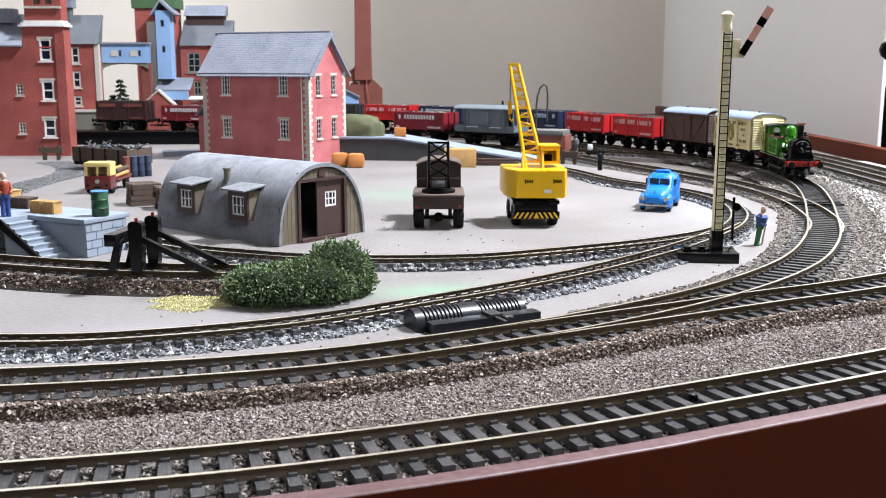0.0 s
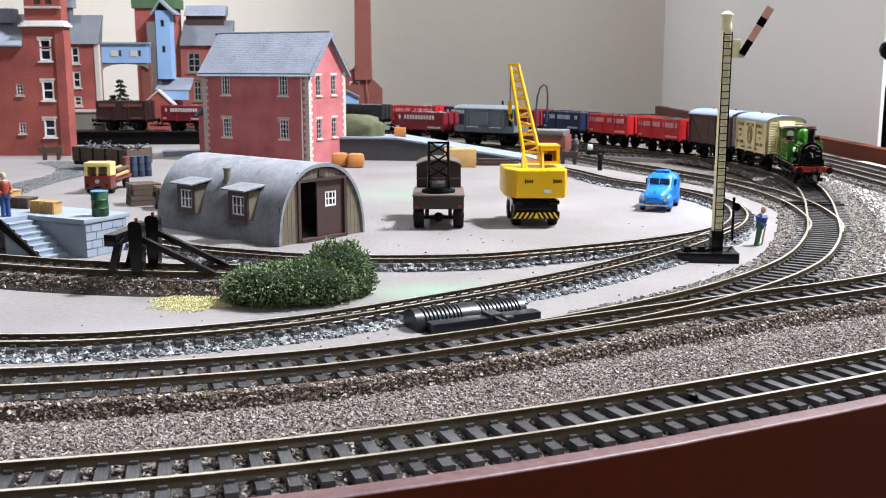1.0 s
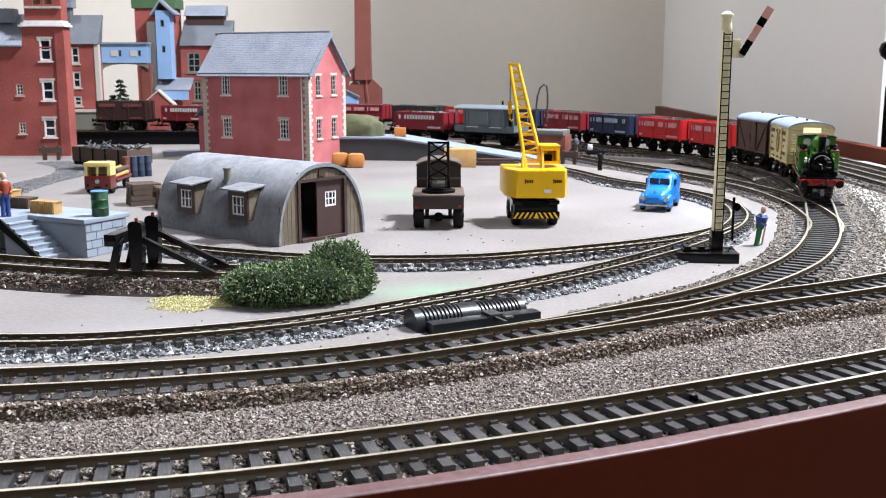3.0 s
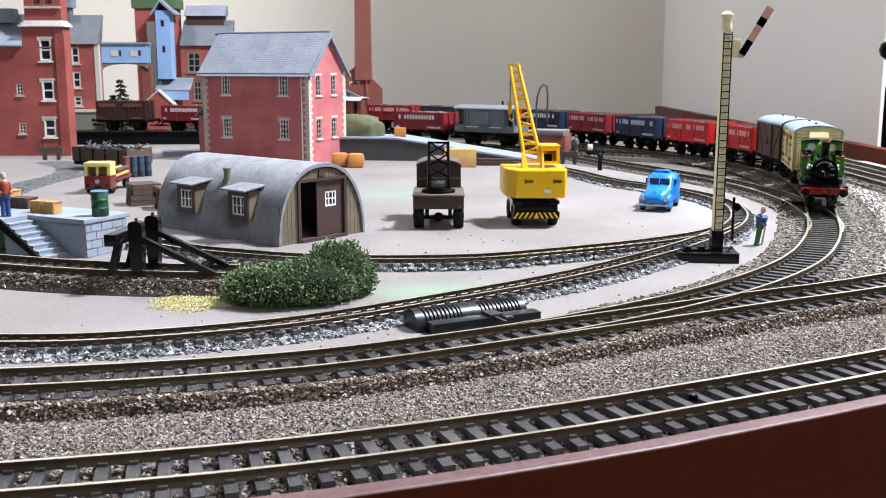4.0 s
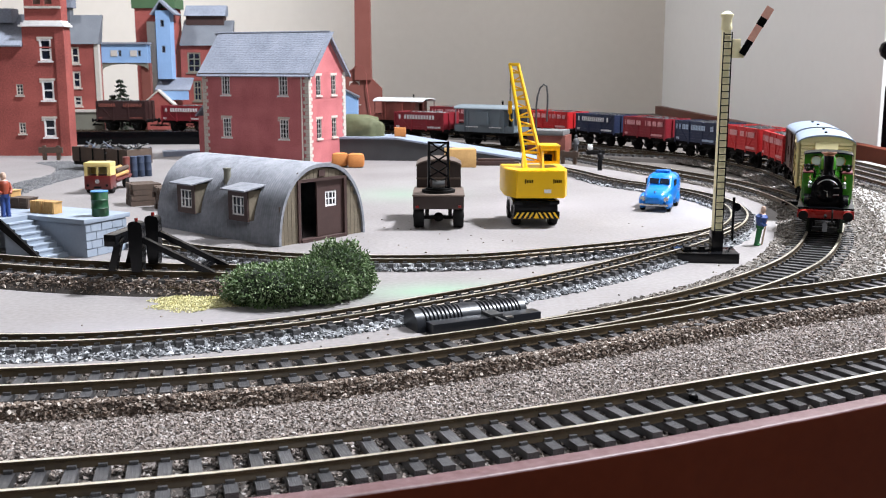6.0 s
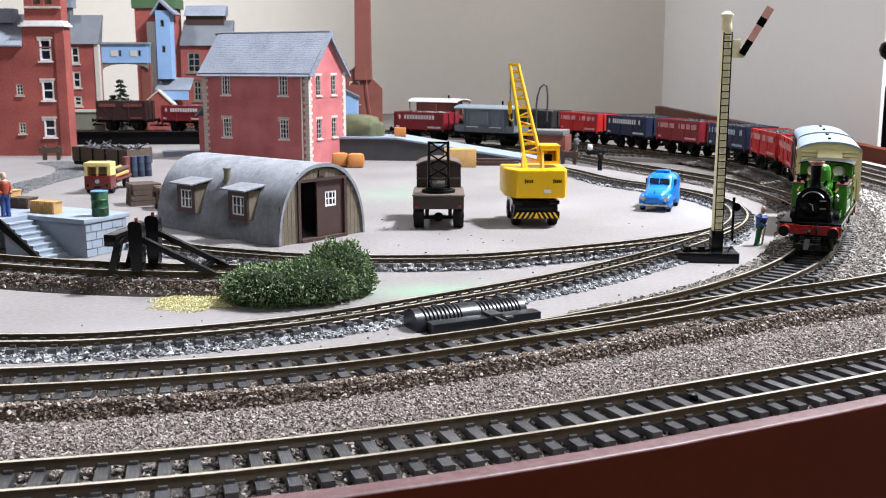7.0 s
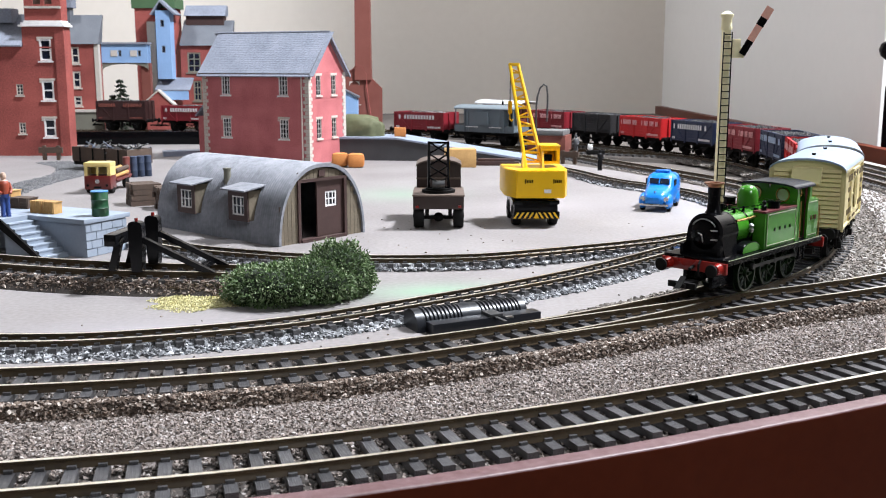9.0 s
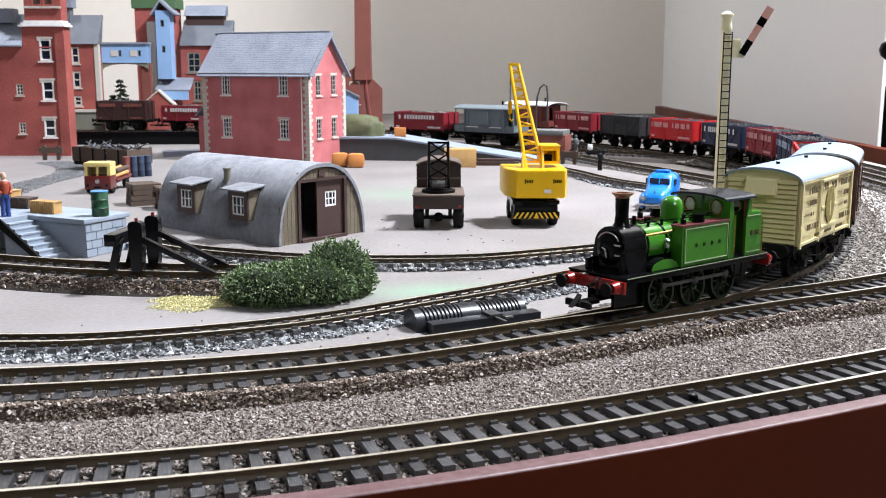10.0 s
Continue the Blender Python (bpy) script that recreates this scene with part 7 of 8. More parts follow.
def platform():
    t = thing("loading_platform", pose(-0.1705, 0.4765, 0, 0, 0, -27), "grey stone loading platform with a flight of steps", "platform")
    H = 0.0185
    part("deck", boxes((-0.150, 0.0010, -0.0010, 0.0290, H - 0.0022, H), bev=0.0003), PLATFORM, t, "pale grey deck slab")
    part("core", boxes((-0.150, -0.0006, 0.0004, 0.0272, 0, H - 0.0023)), PLATFORM, t)
    # stone blocks on the end wall
    rnd = random.Random(2)
    for r in range(4):
        z0 = r * 0.0040 + 0.0002
        ys = [0.0] + ([0.0035] if r % 2 else []) + [0.0035 * (r % 2) + 0.0068 * k for k in range(1, 5)]
        ys = [v for v in ys if v < 0.0255] + [0.0270]
        for a, b in zip(ys, ys[1:]):
            e = rnd.uniform(-0.00012, 0.00012)
            part("stone_block", boxes((-0.0005, 0.0004 + e, a + 0.00022, b - 0.00022, z0, z0 + 0.0036)), PLATFORM, t)
    # steps running down along the front
    n = 7
    for i in range(n):
        x0 = -0.0365 + i * 0.0037
        z1 = H - 0.0022 - i * (H - 0.0022) / n
        part("step", boxes((x0, x0 + 0.0039, -0.0155, -0.0012, 0, z1 - 0.0006), (x0 - 0.0001, x0 + 0.0042, -0.0158, -0.0012, z1 - 0.0006, z1)), PLATFORM, t)
    bm = bmesh.new()
    prism(bm, [(-0.0375, H), (-0.0375, H - 0.0048), (-0.0135, 0), (-0.0088, 0)], "y", -0.0172, -0.0160)
    part("stringer", bm, DARK, t, "dark stair stringer")
    part("landing", boxes((-0.150, -0.0366, -0.0165, -0.0012, H - 0.0022, H - 0.0001)), PLATFORM, t)
    for k in range(4):
        part("post", boxes((-0.045 - k * 0.03, -0.043 - k * 0.03, -0.0160, -0.0140, 0, H - 0.0022)), PLATFORM, t)
    # things on the deck
    bm = bmesh.new()
    lathe(bm, [(0.0039, 0), (0.0041, 0.0004), (0.0040, 0.0036), (0.0043, 0.0040), (0.0040, 0.0044), (0.0040, 0.0078), (0.0043, 0.0082), (0.0040, 0.0086), (0.0041, 0.0116), (0.0039, 0.0119)], 24)
    d = thing("oil_drum", pose(-0.1670, 0.4895, H), "dark green oil drum with a blue lid on the platform", "drum")
    part("barrel", bm, DRUM_GREEN, d)
    bm = bmesh.new()
    cyl(bm, (0, 0, 0.0119), (0, 0, 0.0123), 0.0042, 24)
    part("lid", bm, DRUM_TOP, d, "blue lid")

    def crate(x, y, z, rz, L, w, h, dark=False):
        c = thing("wooden_crate", pose(x, y, z, 0, 0, rz), "dark-stained slatted wooden crate" if dark else "pale slatted wooden crate on the platform", "crate", "crates on the platform")
        mt = TIMBER_DARK if dark else TIMBER
        part("core", boxes((-L / 2 + 0.0004, L / 2 - 0.0004, -w / 2 + 0.0004, w / 2 - 0.0004, 0, h - 0.0002)), mt, c)
        for k in range(3):
            z0 = h * k / 3
            part("slat", boxes((-L / 2, L / 2, -w / 2 - 0.0001, -w / 2 + 0.0004, z0 + 0.00015, z0 + h / 3 - 0.00015)), mt, c)
        for x_ in (-L / 2 + 0.0005, L / 2 - 0.0011, -0.0003):
            part("batten", boxes((x_, x_ + 0.0007, -w / 2 - 0.0005, -w / 2 - 0.0001, 0, h)), mt, c)
        for k in range(3):
            part("lid_board", boxes((-L / 2, L / 2, -w / 2 + k * w / 3 + 0.0001, -w / 2 + (k + 1) * w / 3 - 0.0001, h - 0.0002, h + 0.0002)), mt, c)
    crate(-0.2010, 0.5020, H, -27, 0.0078, 0.006, 0.0058)
    crate(-0.1935, 0.4985, H, -27, 0.0078, 0.006, 0.0058)
    crate(-0.1995 - 0.030, 0.5290, H, -20, 0.014, 0.008, 0.0078)
    crate(-0.2160, 0.5190, H, -20, 0.012, 0.008, 0.0052, True)


platform()


def buffer_stop():
    t = thing("buffer_stop", pose(-0.1225, 0.4118, RT_BUF, 0, 0, -7), "black timber and iron buffer stop at the siding's end", "buffer stop")
    for s in (-1, 1):
        y = s * 0.00825
        bm = bmesh.new()
        prism(bm, [(-0.0022, 0), (0.0022, 0), (0.0030, 0.0150), (0.0029, 0.0190), (0.0024, 0.0200), (0.0012, 0.0205), (-0.0012, 0.0205), (-0.0024, 0.0200), (-0.0029, 0.0190), (-0.0030, 0.0150)], "y", y - 0.0020, y + 0.0020)
        part("upright", bm, GLOSS_BLACK, t)
        bm = bmesh.new()
        prism(bm, [(-0.0125, 0), (-0.0095, 0), (-0.0062, 0.0125), (-0.0090, 0.0125)], "y", y - 0.0013, y + 0.0013)
        part("front_leg", bm, GLOSS_BLACK, t)
        bm = bmesh.new()
        prism(bm, [(0.0020, 0.0145), (0.0020, 0.0120), (0.0275, 0.0004), (0.0325, 0.0004)], "y", y - 0.0012, y + 0.0012)
        part("strut", bm, GLOSS_BLACK, t)
        bm = bmesh.new()
        cyl(bm, (0, y, 0.0195), (0, y, 0.0218), 0.0007, 8)
        part("bolt", bm, BEAM_RED, t)
    part("cross_beam", boxes((-0.0110, -0.0060, -0.0150, 0.0150, 0.0110, 0.0158), bev=0.0003), GLOSS_BLACK, t)
    part("tie", boxes((0.024, 0.0265, -0.0085, 0.0085, 0.0006, 0.0024)), GLOSS_BLACK, t)


buffer_stop()


def signal():
    t = thing("semaphore_signal", pose(0.1290, 0.4720, 0), "tall cream semaphore signal with black ladder and raised arm", "signal")
    bm = boxes((-0.0190, 0.0095, -0.0090, 0.0100, 0, 0.0046), bev=0.0003)
    part("base", bm, GLOSS_BLACK, t, "shiny black base", m=pose(0, 0, 0, 0, 0, -6))
    part("base_catch", boxes((-0.0160, -0.0040, -0.0030, 0.0040, 0.0046, 0.0056), (-0.0150, -0.0120, -0.0020, 0.0030, 0.0056, 0.0066), (-0.0085, -0.0055, -0.0020, 0.0030, 0.0056, 0.0066), bev=0.0002), GLOSS_BLACK, t)
    part("foot", boxes((-0.0027, 0.0027, -0.0027, 0.0027, 0.0046, 0.0142), bev=0.0003), GLOSS_BLACK, t)
    bm = bmesh.new()
    lathe(bm, [(0.0029, 0.0142), (0.0024, 0.1065)], 4, pose(0.0002, 0.0006, 0, 0, 0, 45))
    part("post", bm, SIGNAL_CREAM, t, "cream square post", smooth=0)
    bm = bmesh.new()
    lathe(bm, [(0.0024, 0.1065), (0.0026, 0.1075), (0.0024, 0.1085), (0.0024, 0.1118), (0.0029, 0.1125), (0.0029, 0.1135), (0.0012, 0.1148), (0.0004, 0.1150)], 16, pose(0.0002, 0.0006, 0))
    part("finial", bm, SIGNAL_CREAM, t)
    lad = part("ladder", boxes((-0.0021, -0.00165, -0.0036, -0.0031, 0.0125, 0.1055), (0.00165, 0.0021, -0.0036, -0.0031, 0.0125, 0.1055)), BLACK, t, "black iron ladder")
    n = 29
    for i in range(n):
        z = 0.0150 + i * (0.1045 - 0.0150) / (n - 1)
        part("rung", boxes((-0.00165, 0.00165, -0.0036, -0.0032, z - 0.00022, z + 0.00022)), BLACK, lad)
    part("lamp", boxes((0.0028, 0.0066, -0.0014, 0.0018, 0.0985, 0.1025), bev=0.0004), SIGNAL_CREAM, t, "cream lamp housing")
    part("bracket", boxes((0.0022, 0.0085, -0.0010, 0.0014, 0.0940, 0.0988), bev=0.0006), SIGNAL_CREAM, t)
    arm = part("arm", boxes((-0.0022, 0.0048, -0.0014, -0.0008, -0.0016, 0.0016)), BLACK, t, "raised arm striped pink and black", m=pose(0.0080, -0.0012, 0.0975, 0, -60, 0))
    for a, b, mt in ((0.0048, 0.0125, ARM_PINK), (0.0125, 0.0165, BLACK), (0.0165, 0.0218, ARM_PINK)):
        part("arm_stripe", boxes((a, b, -0.0014, -0.0008, -0.0016 - (a - 0.0048) * 0.02, 0.0016 + (a - 0.0048) * 0.02)), mt, arm)
    g = thing("ground_signal", pose(0.1495, 0.517, 0), "small black lineside ground signal post", "signal")
    bm = bmesh.new()
    cyl(bm, (0, 0, 0), (0, 0, 0.0240), 0.0007, 8)
    part("post", bm, BLACK, g)
    bm = bmesh.new()
    cyl(bm, (0.0012, -0.001, 0.0190), (0.0012, 0.001, 0.0190), 0.0022, 16)
    part("disc", bm, BLACK, g)
    part("foot", boxes((-0.002, 0.003, -0.001, 0.001, 0, 0.0012)), BLACK, g)


signal()


POINT_BLACK = material("blue_black_ribbed_plastic", (0.016, 0.0175, 0.022), 0.34, c2=(0.010, 0.011, 0.014), fine=700, coarse=150, bump=0.06, spec=0.35)


def point_motor():
    t = thing("point_motor_cover", pose(0.0090, 0.3520, 0, 0, 0, 26.5), "black ribbed plastic point motor cover beside the track", "point motor")
    L, r = 0.0440, 0.0060
    bm = bmesh.new()
    n = 14
    xs, k = [], 0
    prev = None
    for i in range(142):
        x = -L / 2 + L * i / 141
        u = i / 141
        rib = (0.06 < u < 0.40 or 0.58 < u < 0.94) and (int(u * 56) % 2 == 0)
        q = r * (0.90 if rib else 1.0)
        ring = [bm.verts.new((x, 0.0015 + q * math.cos(math.pi * j / n), 0.0015 + q * 0.95 * math.sin(math.pi * j / n))) for j in range(n + 1)]
        if prev:
            for j in range(n):
                bm.faces.new((prev[j], prev[j + 1], ring[j + 1], ring[j]))
        else:
            bm.faces.new(ring)
        prev = ring
    bm.faces.new(prev[::-1])
    part("ribbed_cover", bm, POINT_BLACK, t, "shiny ribbed half-round cover", smooth=30)
    part("tray", boxes((-L / 2 + 0.003, L / 2 + 0.002, -0.0105, -0.0045, 0, 0.0040), bev=0.0003), POINT_BLACK, t)
    part("base", boxes((-L / 2, L / 2, -0.0045, 0.0075, 0, 0.0020)), POINT_BLACK, t)
    part("lever", boxes((0.003, 0.008, -0.0110, -0.0040, 0.0040, 0.0052), (0.0045, 0.0058, -0.0180, -0.0100, 0.0036, 0.0044), bev=0.0002), STEEL_DARK, t)
    part("pin", boxes((0.0075, 0.0105, -0.0142, -0.0125, 0.0040, 0.0046)), STEEL, t)


point_motor()


def track_screw():
    t = thing("track_screw", pose(0.0692, 0.2685, RT_NEAR - 0.0025), "small black track screw in a sleeper", "screw")
    bm = bmesh.new()
    lathe(bm, [(0.0013, -0.0006), (0.0014, 0.0003), (0.0011, 0.0008), (0.0007, 0.0009)], 16)
    part("head", bm, BLACK, t)
    bm = bmesh.new()
    cyl(bm, (0, 0, 0.0008), (0, 0, 0.0010), 0.0005, 10)
    part("socket", bm, STEEL, t)


track_screw()


def ramp_area():
    t = thing("loading_ramp", pose(-0.090, 0.985, 0, 0, 0, -9), "long loading ramp with pale top and dark side wall", "ramp")
    bm = bmesh.new()
    prism(bm, [(-0.13, 0), (-0.13, 0.0205), (0.045, 0.0205), (0.175, 0.0012), (0.175, 0)], "y", 0.0, 0.048)
    part("side_wall", bm, DARKWALL, t, "dark grey side wall")
    bm = bmesh.new()
    prism(bm, [(-0.131, 0.0206), (-0.131, 0.0222), (0.045, 0.0222), (0.190, 0.0010), (0.190, 0.0002), (0.176, 0.0012), (0.045, 0.0206)], "y", -0.0008, 0.050)
    part("deck", bm, PLATFORM_PALE, t, "pale blue-grey ramp surface")
    bm = bmesh.new()
    bmesh.ops.create_icosphere(bm, subdivisions=4, radius=1.0)
    for v in bm.verts:
        p = v.co.copy()
        w = 1 + 0.12 * noise.noise(p * 2.5) + 0.05 * noise.noise(p * 7)
        v.co = Vector((math.copysign(abs(p.x) ** 0.75, p.x) * 0.026 * w, p.y * 0.014 * w, max(0, 0.004 + math.copysign(abs(p.z) ** 0.7, p.z) * 0.0165 * w)))
    single("tarpaulin_mound", bm, TARP, "rounded heap under an olive-green tarpaulin", "goods heap", pose(-0.084, 1.010, 0.0222, 0, 0, -14))
    single("small_crate", boxes((-0.0055, 0.0055, -0.004, 0.004, 0, 0.0085), bev=0.0005), ORANGE_BALE, "small orange-brown crate on the ramp", "crate", pose(-0.0420, 0.998, 0.0222))
    single("yellow_timber_box", boxes((-0.0145, 0.0135, 0, 0.020, 0, 0.0165), bev=0.0005), TIMBER, "plain yellow timber box beside the ramp", "box", pose(0.0165, 0.912, 0, 0, 0, 3))
    for x, y in ((-0.0935, 0.920), (-0.0785, 0.914)):
        bm = boxes((-0.0075, 0.0075, -0.006, 0.006, 0, 0.0128), bev=0.0038)
        single("straw_bale", bm, ORANGE_BALE, "rounded orange straw bale on the yard", "bale", pose(x, y, 0, 0, 0, 8), group="straw bales")
    single("plank_pile", boxes((-0.020, 0.020, -0.004, 0.004, 0, 0.0040), (-0.018, 0.016, -0.003, 0.004, 0.0040, 0.0062), bev=0.0003), DARKBOARD, "low pile of dark planks at the ramp's foot", "planks", pose(0.050, 0.932, 0, 0, 0, -6))
    # block with the loading gauge
    g = thing("brick_loading_block", pose(0.1085, 1.050, 0, 0, 0, -20), "brick-red loading block with a pale top slab", "loading block")
    part("body", boxes((-0.020, 0.020, -0.008, 0.020, 0, 0.0200), bev=0.0004), BRICK_OLD, g)
    part("top_slab", boxes((-0.021, 0.018, -0.009, 0.021, 0.0201, 0.0252), bev=0.0006), STONE_GREY, g, "pale grey top slab")
    bm = bmesh.new()
    pts = [(0, 0, 0), (0, 0, 0.050), (0.001, 0, 0.060), (0.0035, 0, 0.0685), (0.0070, 0, 0.0720), (0.0100, 0, 0.0700), (0.0112, 0, 0.060), (0.0108, 0, 0.035)]
    tube(bm, pts, 0.0009, 8)
    single("loading_gauge", bm, STEEL_DARK, "dark hooped iron loading gauge post", "loading gauge", pose(0.0930, 1.020, 0))
    s = thing("small_buffer_stop", pose(0.1170, 0.945, 0, 0, 0, -30), "small dark timber buffer stop of the inner line", "buffer stop")
    part("beam", boxes((-0.010, 0.010, -0.0015, 0.0015, 0.007, 0.0115)), TIMBER_DARK, s)
    for x in (-0.006, 0.006):
        part("post", boxes((x - 0.0015, x + 0.0015, -0.001, 0.0025, 0, 0.0125)), TIMBER_DARK, s)
    s = thing("small_buffer_stop", pose(-0.379, 0.985, 0), "small dark timber buffer stop by the tower building", "buffer stop")
    part("beam", boxes((-0.013, 0.010, -0.0015, 0.0015, 0.007, 0.0125)), TIMBER_DARK, s)
    for x in (-0.008, 0.0055):
        part("post", boxes((x - 0.0015, x + 0.0015, -0.001, 0.0025, 0, 0.0140)), TIMBER_DARK, s)
    # added black upright strip that paints the deep shade below the parked wagons
    single("retaining_wall", boxes((-0.105, 0.105, -0.003, 0.003, 0, 0.0150), bev=0.0004), BLACK, "low black strip standing in for the shade under the siding's wagons", "wall", pose(-0.335, 1.185, 0, 0, 0, 4))
    # blue-grey ramp edge behind the lorry
    single("low_ramp", boxes((-0.045, 0.060, -0.004, 0.016, 0, 0.0050)), PLATFORM_PALE, "low pale blue-grey loading ramp behind the yard", "ramp", pose(-0.240, 1.040, 0, 0, 0, 18))


DARKWALL = material("dark_grey_ramp_wall", (0.055, 0.055, 0.058), 0.8, c2=(0.038, 0.038, 0.04), bump=0.2)
PLATFORM_PALE = material("pale_blue_grey_deck", (0.27, 0.31, 0.39), 0.6, c2=(0.21, 0.245, 0.31), fine=500, coarse=60, bump=0.1)
STONE_GREY = material("grey_slab", (0.17, 0.165, 0.16), 0.8, bump=0.15)
ramp_area()


def figure(x, y, z, rz, paint, label, lean=0.0, h=0.0205, prop=False, wide=1.0, upper=None):
    """A tiny painted toy figure, one plain moulded shape."""
    k = h / 0.0205
    bm = bmesh.new()
    for s in (-1, 1):
        cyl(bm, (s * 0.0011 * k, 0, 0.0004), (s * 0.0010 * k, 0, 0.0092 * k), 0.0010 * k, 10, 0.0013 * k)
        box(bm, s * 0.0011 * k - 0.0008, s * 0.0011 * k + 0.0008, -0.0018, 0.0010, 0, 0.0009)
        tube(bm, [(s * 0.0022 * k, 0, 0.0158 * k), (s * 0.0030 * k, -0.0006, 0.0125 * k), (s * 0.0020 * k, -0.0024, 0.0108 * k)], 0.0007 * k, 8)
    lathe(bm, [(0.0019 * k, 0.0088 * k), (0.0021 * k, 0.0105 * k), (0.0025 * k * wide, 0.0150 * k), (0.0018 * k, 0.0166 * k), (0.0008 * k, 0.0172 * k)], 14)
    lathe(bm, [(0.0006 * k, 0.0168 * k), (0.0013 * k, 0.0180 * k), (0.0014 * k, 0.0192 * k), (0.0009 * k, 0.0203 * k), (0.0002, 0.0205 * k)], 12)
    if prop:
        cyl(bm, (0.0030, -0.0020, 0), (0.0030, -0.0020, 0.0150), 0.00045, 6)
    m = pose(x, y, z, lean, 0, rz)
    ob = single("toy_figure", bm, paint, label, "figurine", m, group="painted figurines")
    if upper:
        ob.data.materials.append(upper)
        ob.data.materials.append(FIG_PALE)
        for p in ob.data.polygons:
            if p.center.z > 0.0166 * k or prop and p.center.x > 0.0024:
                p.material_index = 2
            elif p.center.z > 0.0098 * k:
                p.material_index = 1
    return ob


figure(0.1605, 0.5115, 0.0, 60, FIG_GREEN, "tiny green-painted figurine with a rod beside the signal", 8, 0.0205, True, 1.25, FIG_BLUE)
figure(0.1375, 0.8880, 0.0, 10, FIG_DARK, "tiny black-painted figurine beside the inner line", 0, 0.0185)
figure(0.1350, 1.0330, 0.0, -20, FIG_GREY, "tiny grey-painted figurine near the loading block", 0, 0.0215)
figure(-0.2122, 0.4875, 0.0185, 40, FIG_BLUE, "tiny orange and blue painted figurine on the platform", 0, 0.0215, False, 1.0, FIG_ORANGE)
hb = thing("hand_barrow", pose(0.150, 1.005, 0), "dark hand barrow with a pale sack near the track", "barrow")
part("tray", boxes((-0.008, 0.010, -0.003, 0.003, 0.004, 0.008), bev=0.0004), DARK, hb)
part("sack", boxes((-0.007, -0.002, -0.002, 0.002, 0.008, 0.014), bev=0.0015), WHITE, hb)
part("leg", boxes((-0.006, -0.004, -0.002, 0.002, 0, 0.004), (0.006, 0.008, -0.001, 0.001, 0, 0.004)), DARK, hb)


def standing_wagons():
    """Wagons parked on the goods siding behind the ramp."""
    def park(ob, s):
        p, h = along(BACK, s)
        ob.matrix_basis = pose(p[0], p[1], RT, 0, 0, math.degrees(h) + 180)
    L = BACK[1]

    def s_at_x(x):
        return float(L[np.argmin(np.abs(BACK[0][:, 0] - x))])
    s_van = float(L[np.argmin(np.hypot(BACK[0][:, 0] - 0.0525, BACK[0][:, 1] - 1.113))])
    park(brake_van("pale grey brake van with open ends, standing on the siding", GREY_VAN, GREY_ROOF, "wagons on the siding", False, line=WHITE), s_van)
    letters = [(-0.027, 0.027, 7)]
    w = open_wagon("crimson coal wagon with large white lettering on the siding", CRIMSON_W, letters, LETTER_WHITE, moving=False, group="wagons on the siding", seed=21, planks=7)
    bars(w, [(-0.018, 0.020, 10)], 0.0158, 0.0225, 0.0250, LETTER_PINK)
    park(w, s_van + 0.088)
    park(open_wagon("dull crimson coal wagon with white lettering on the siding", CRIMSON_W, letters, LETTER_WHITE, moving=False, group="wagons on the siding", seed=22), s_at_x(-0.334))
    park(open_wagon("dark oxide-brown coal wagon with faint lettering", OXIDE_W, [(-0.03, -0.004, 6), (0.004, 0.03, 6)], BRICK_OLD, moving=False, group="wagons on the siding", seed=23, planks=9), s_at_x(-0.425))
    park(open_wagon("dark oxide-brown coal wagon half hidden by the house", OXIDE_W, [(-0.03, 0.03, 7)], LETTER_PINK, moving=False, group="wagons on the siding", seed=24), s_at_x(-0.245))


GREY_VAN = material("pale_grey_van_paint", (0.135, 0.165, 0.185), 0.55, c2=(0.10, 0.125, 0.14), bump=0.06)
OXIDE_W = material("oxide_wagon_paint", (0.034, 0.0085, 0.0075), 0.6, c2=(0.024, 0.006, 0.0055), bump=0.08)
TREE_DARK = material("dark_tree_bark", (0.03, 0.026, 0.022), 0.9, c2=(0.05, 0.05, 0.035))
standing_wagons()


def stand():
    """A black stand on the room's floor beyond the layout."""
    t = thing("floor_stand", pose(0.4430, 1.020, -0.95), "thin black metal stand on the floor beside the layout", "stand")
    bm = bmesh.new()
    cyl(bm, (0, 0, 0.02), (0, 0, 1.020), 0.0035, 12)
    part("pole", bm, BLACK, t)
    bm = bmesh.new()
    lathe(bm, [(0.004, 1.045), (0.010, 1.050), (0.012, 1.056), (0.010, 1.062), (0.003, 1.066)], 14)
    cyl(bm, (0, 0, 1.02), (0, 0, 1.046), 0.0012, 8)
    part("clamp", bm, BLACK, t)
    for k in range(3):
        a = 2 * math.pi * k / 3
        bm = bmesh.new()
        cyl(bm, (0.05 * math.cos(a) * 0.1, 0.05 * math.sin(a) * 0.1, 0.12), (0.12 * math.cos(a) * 0.5, 0.12 * math.sin(a), 0.0), 0.003, 8)
        part("leg", bm, BLACK, t)


stand()


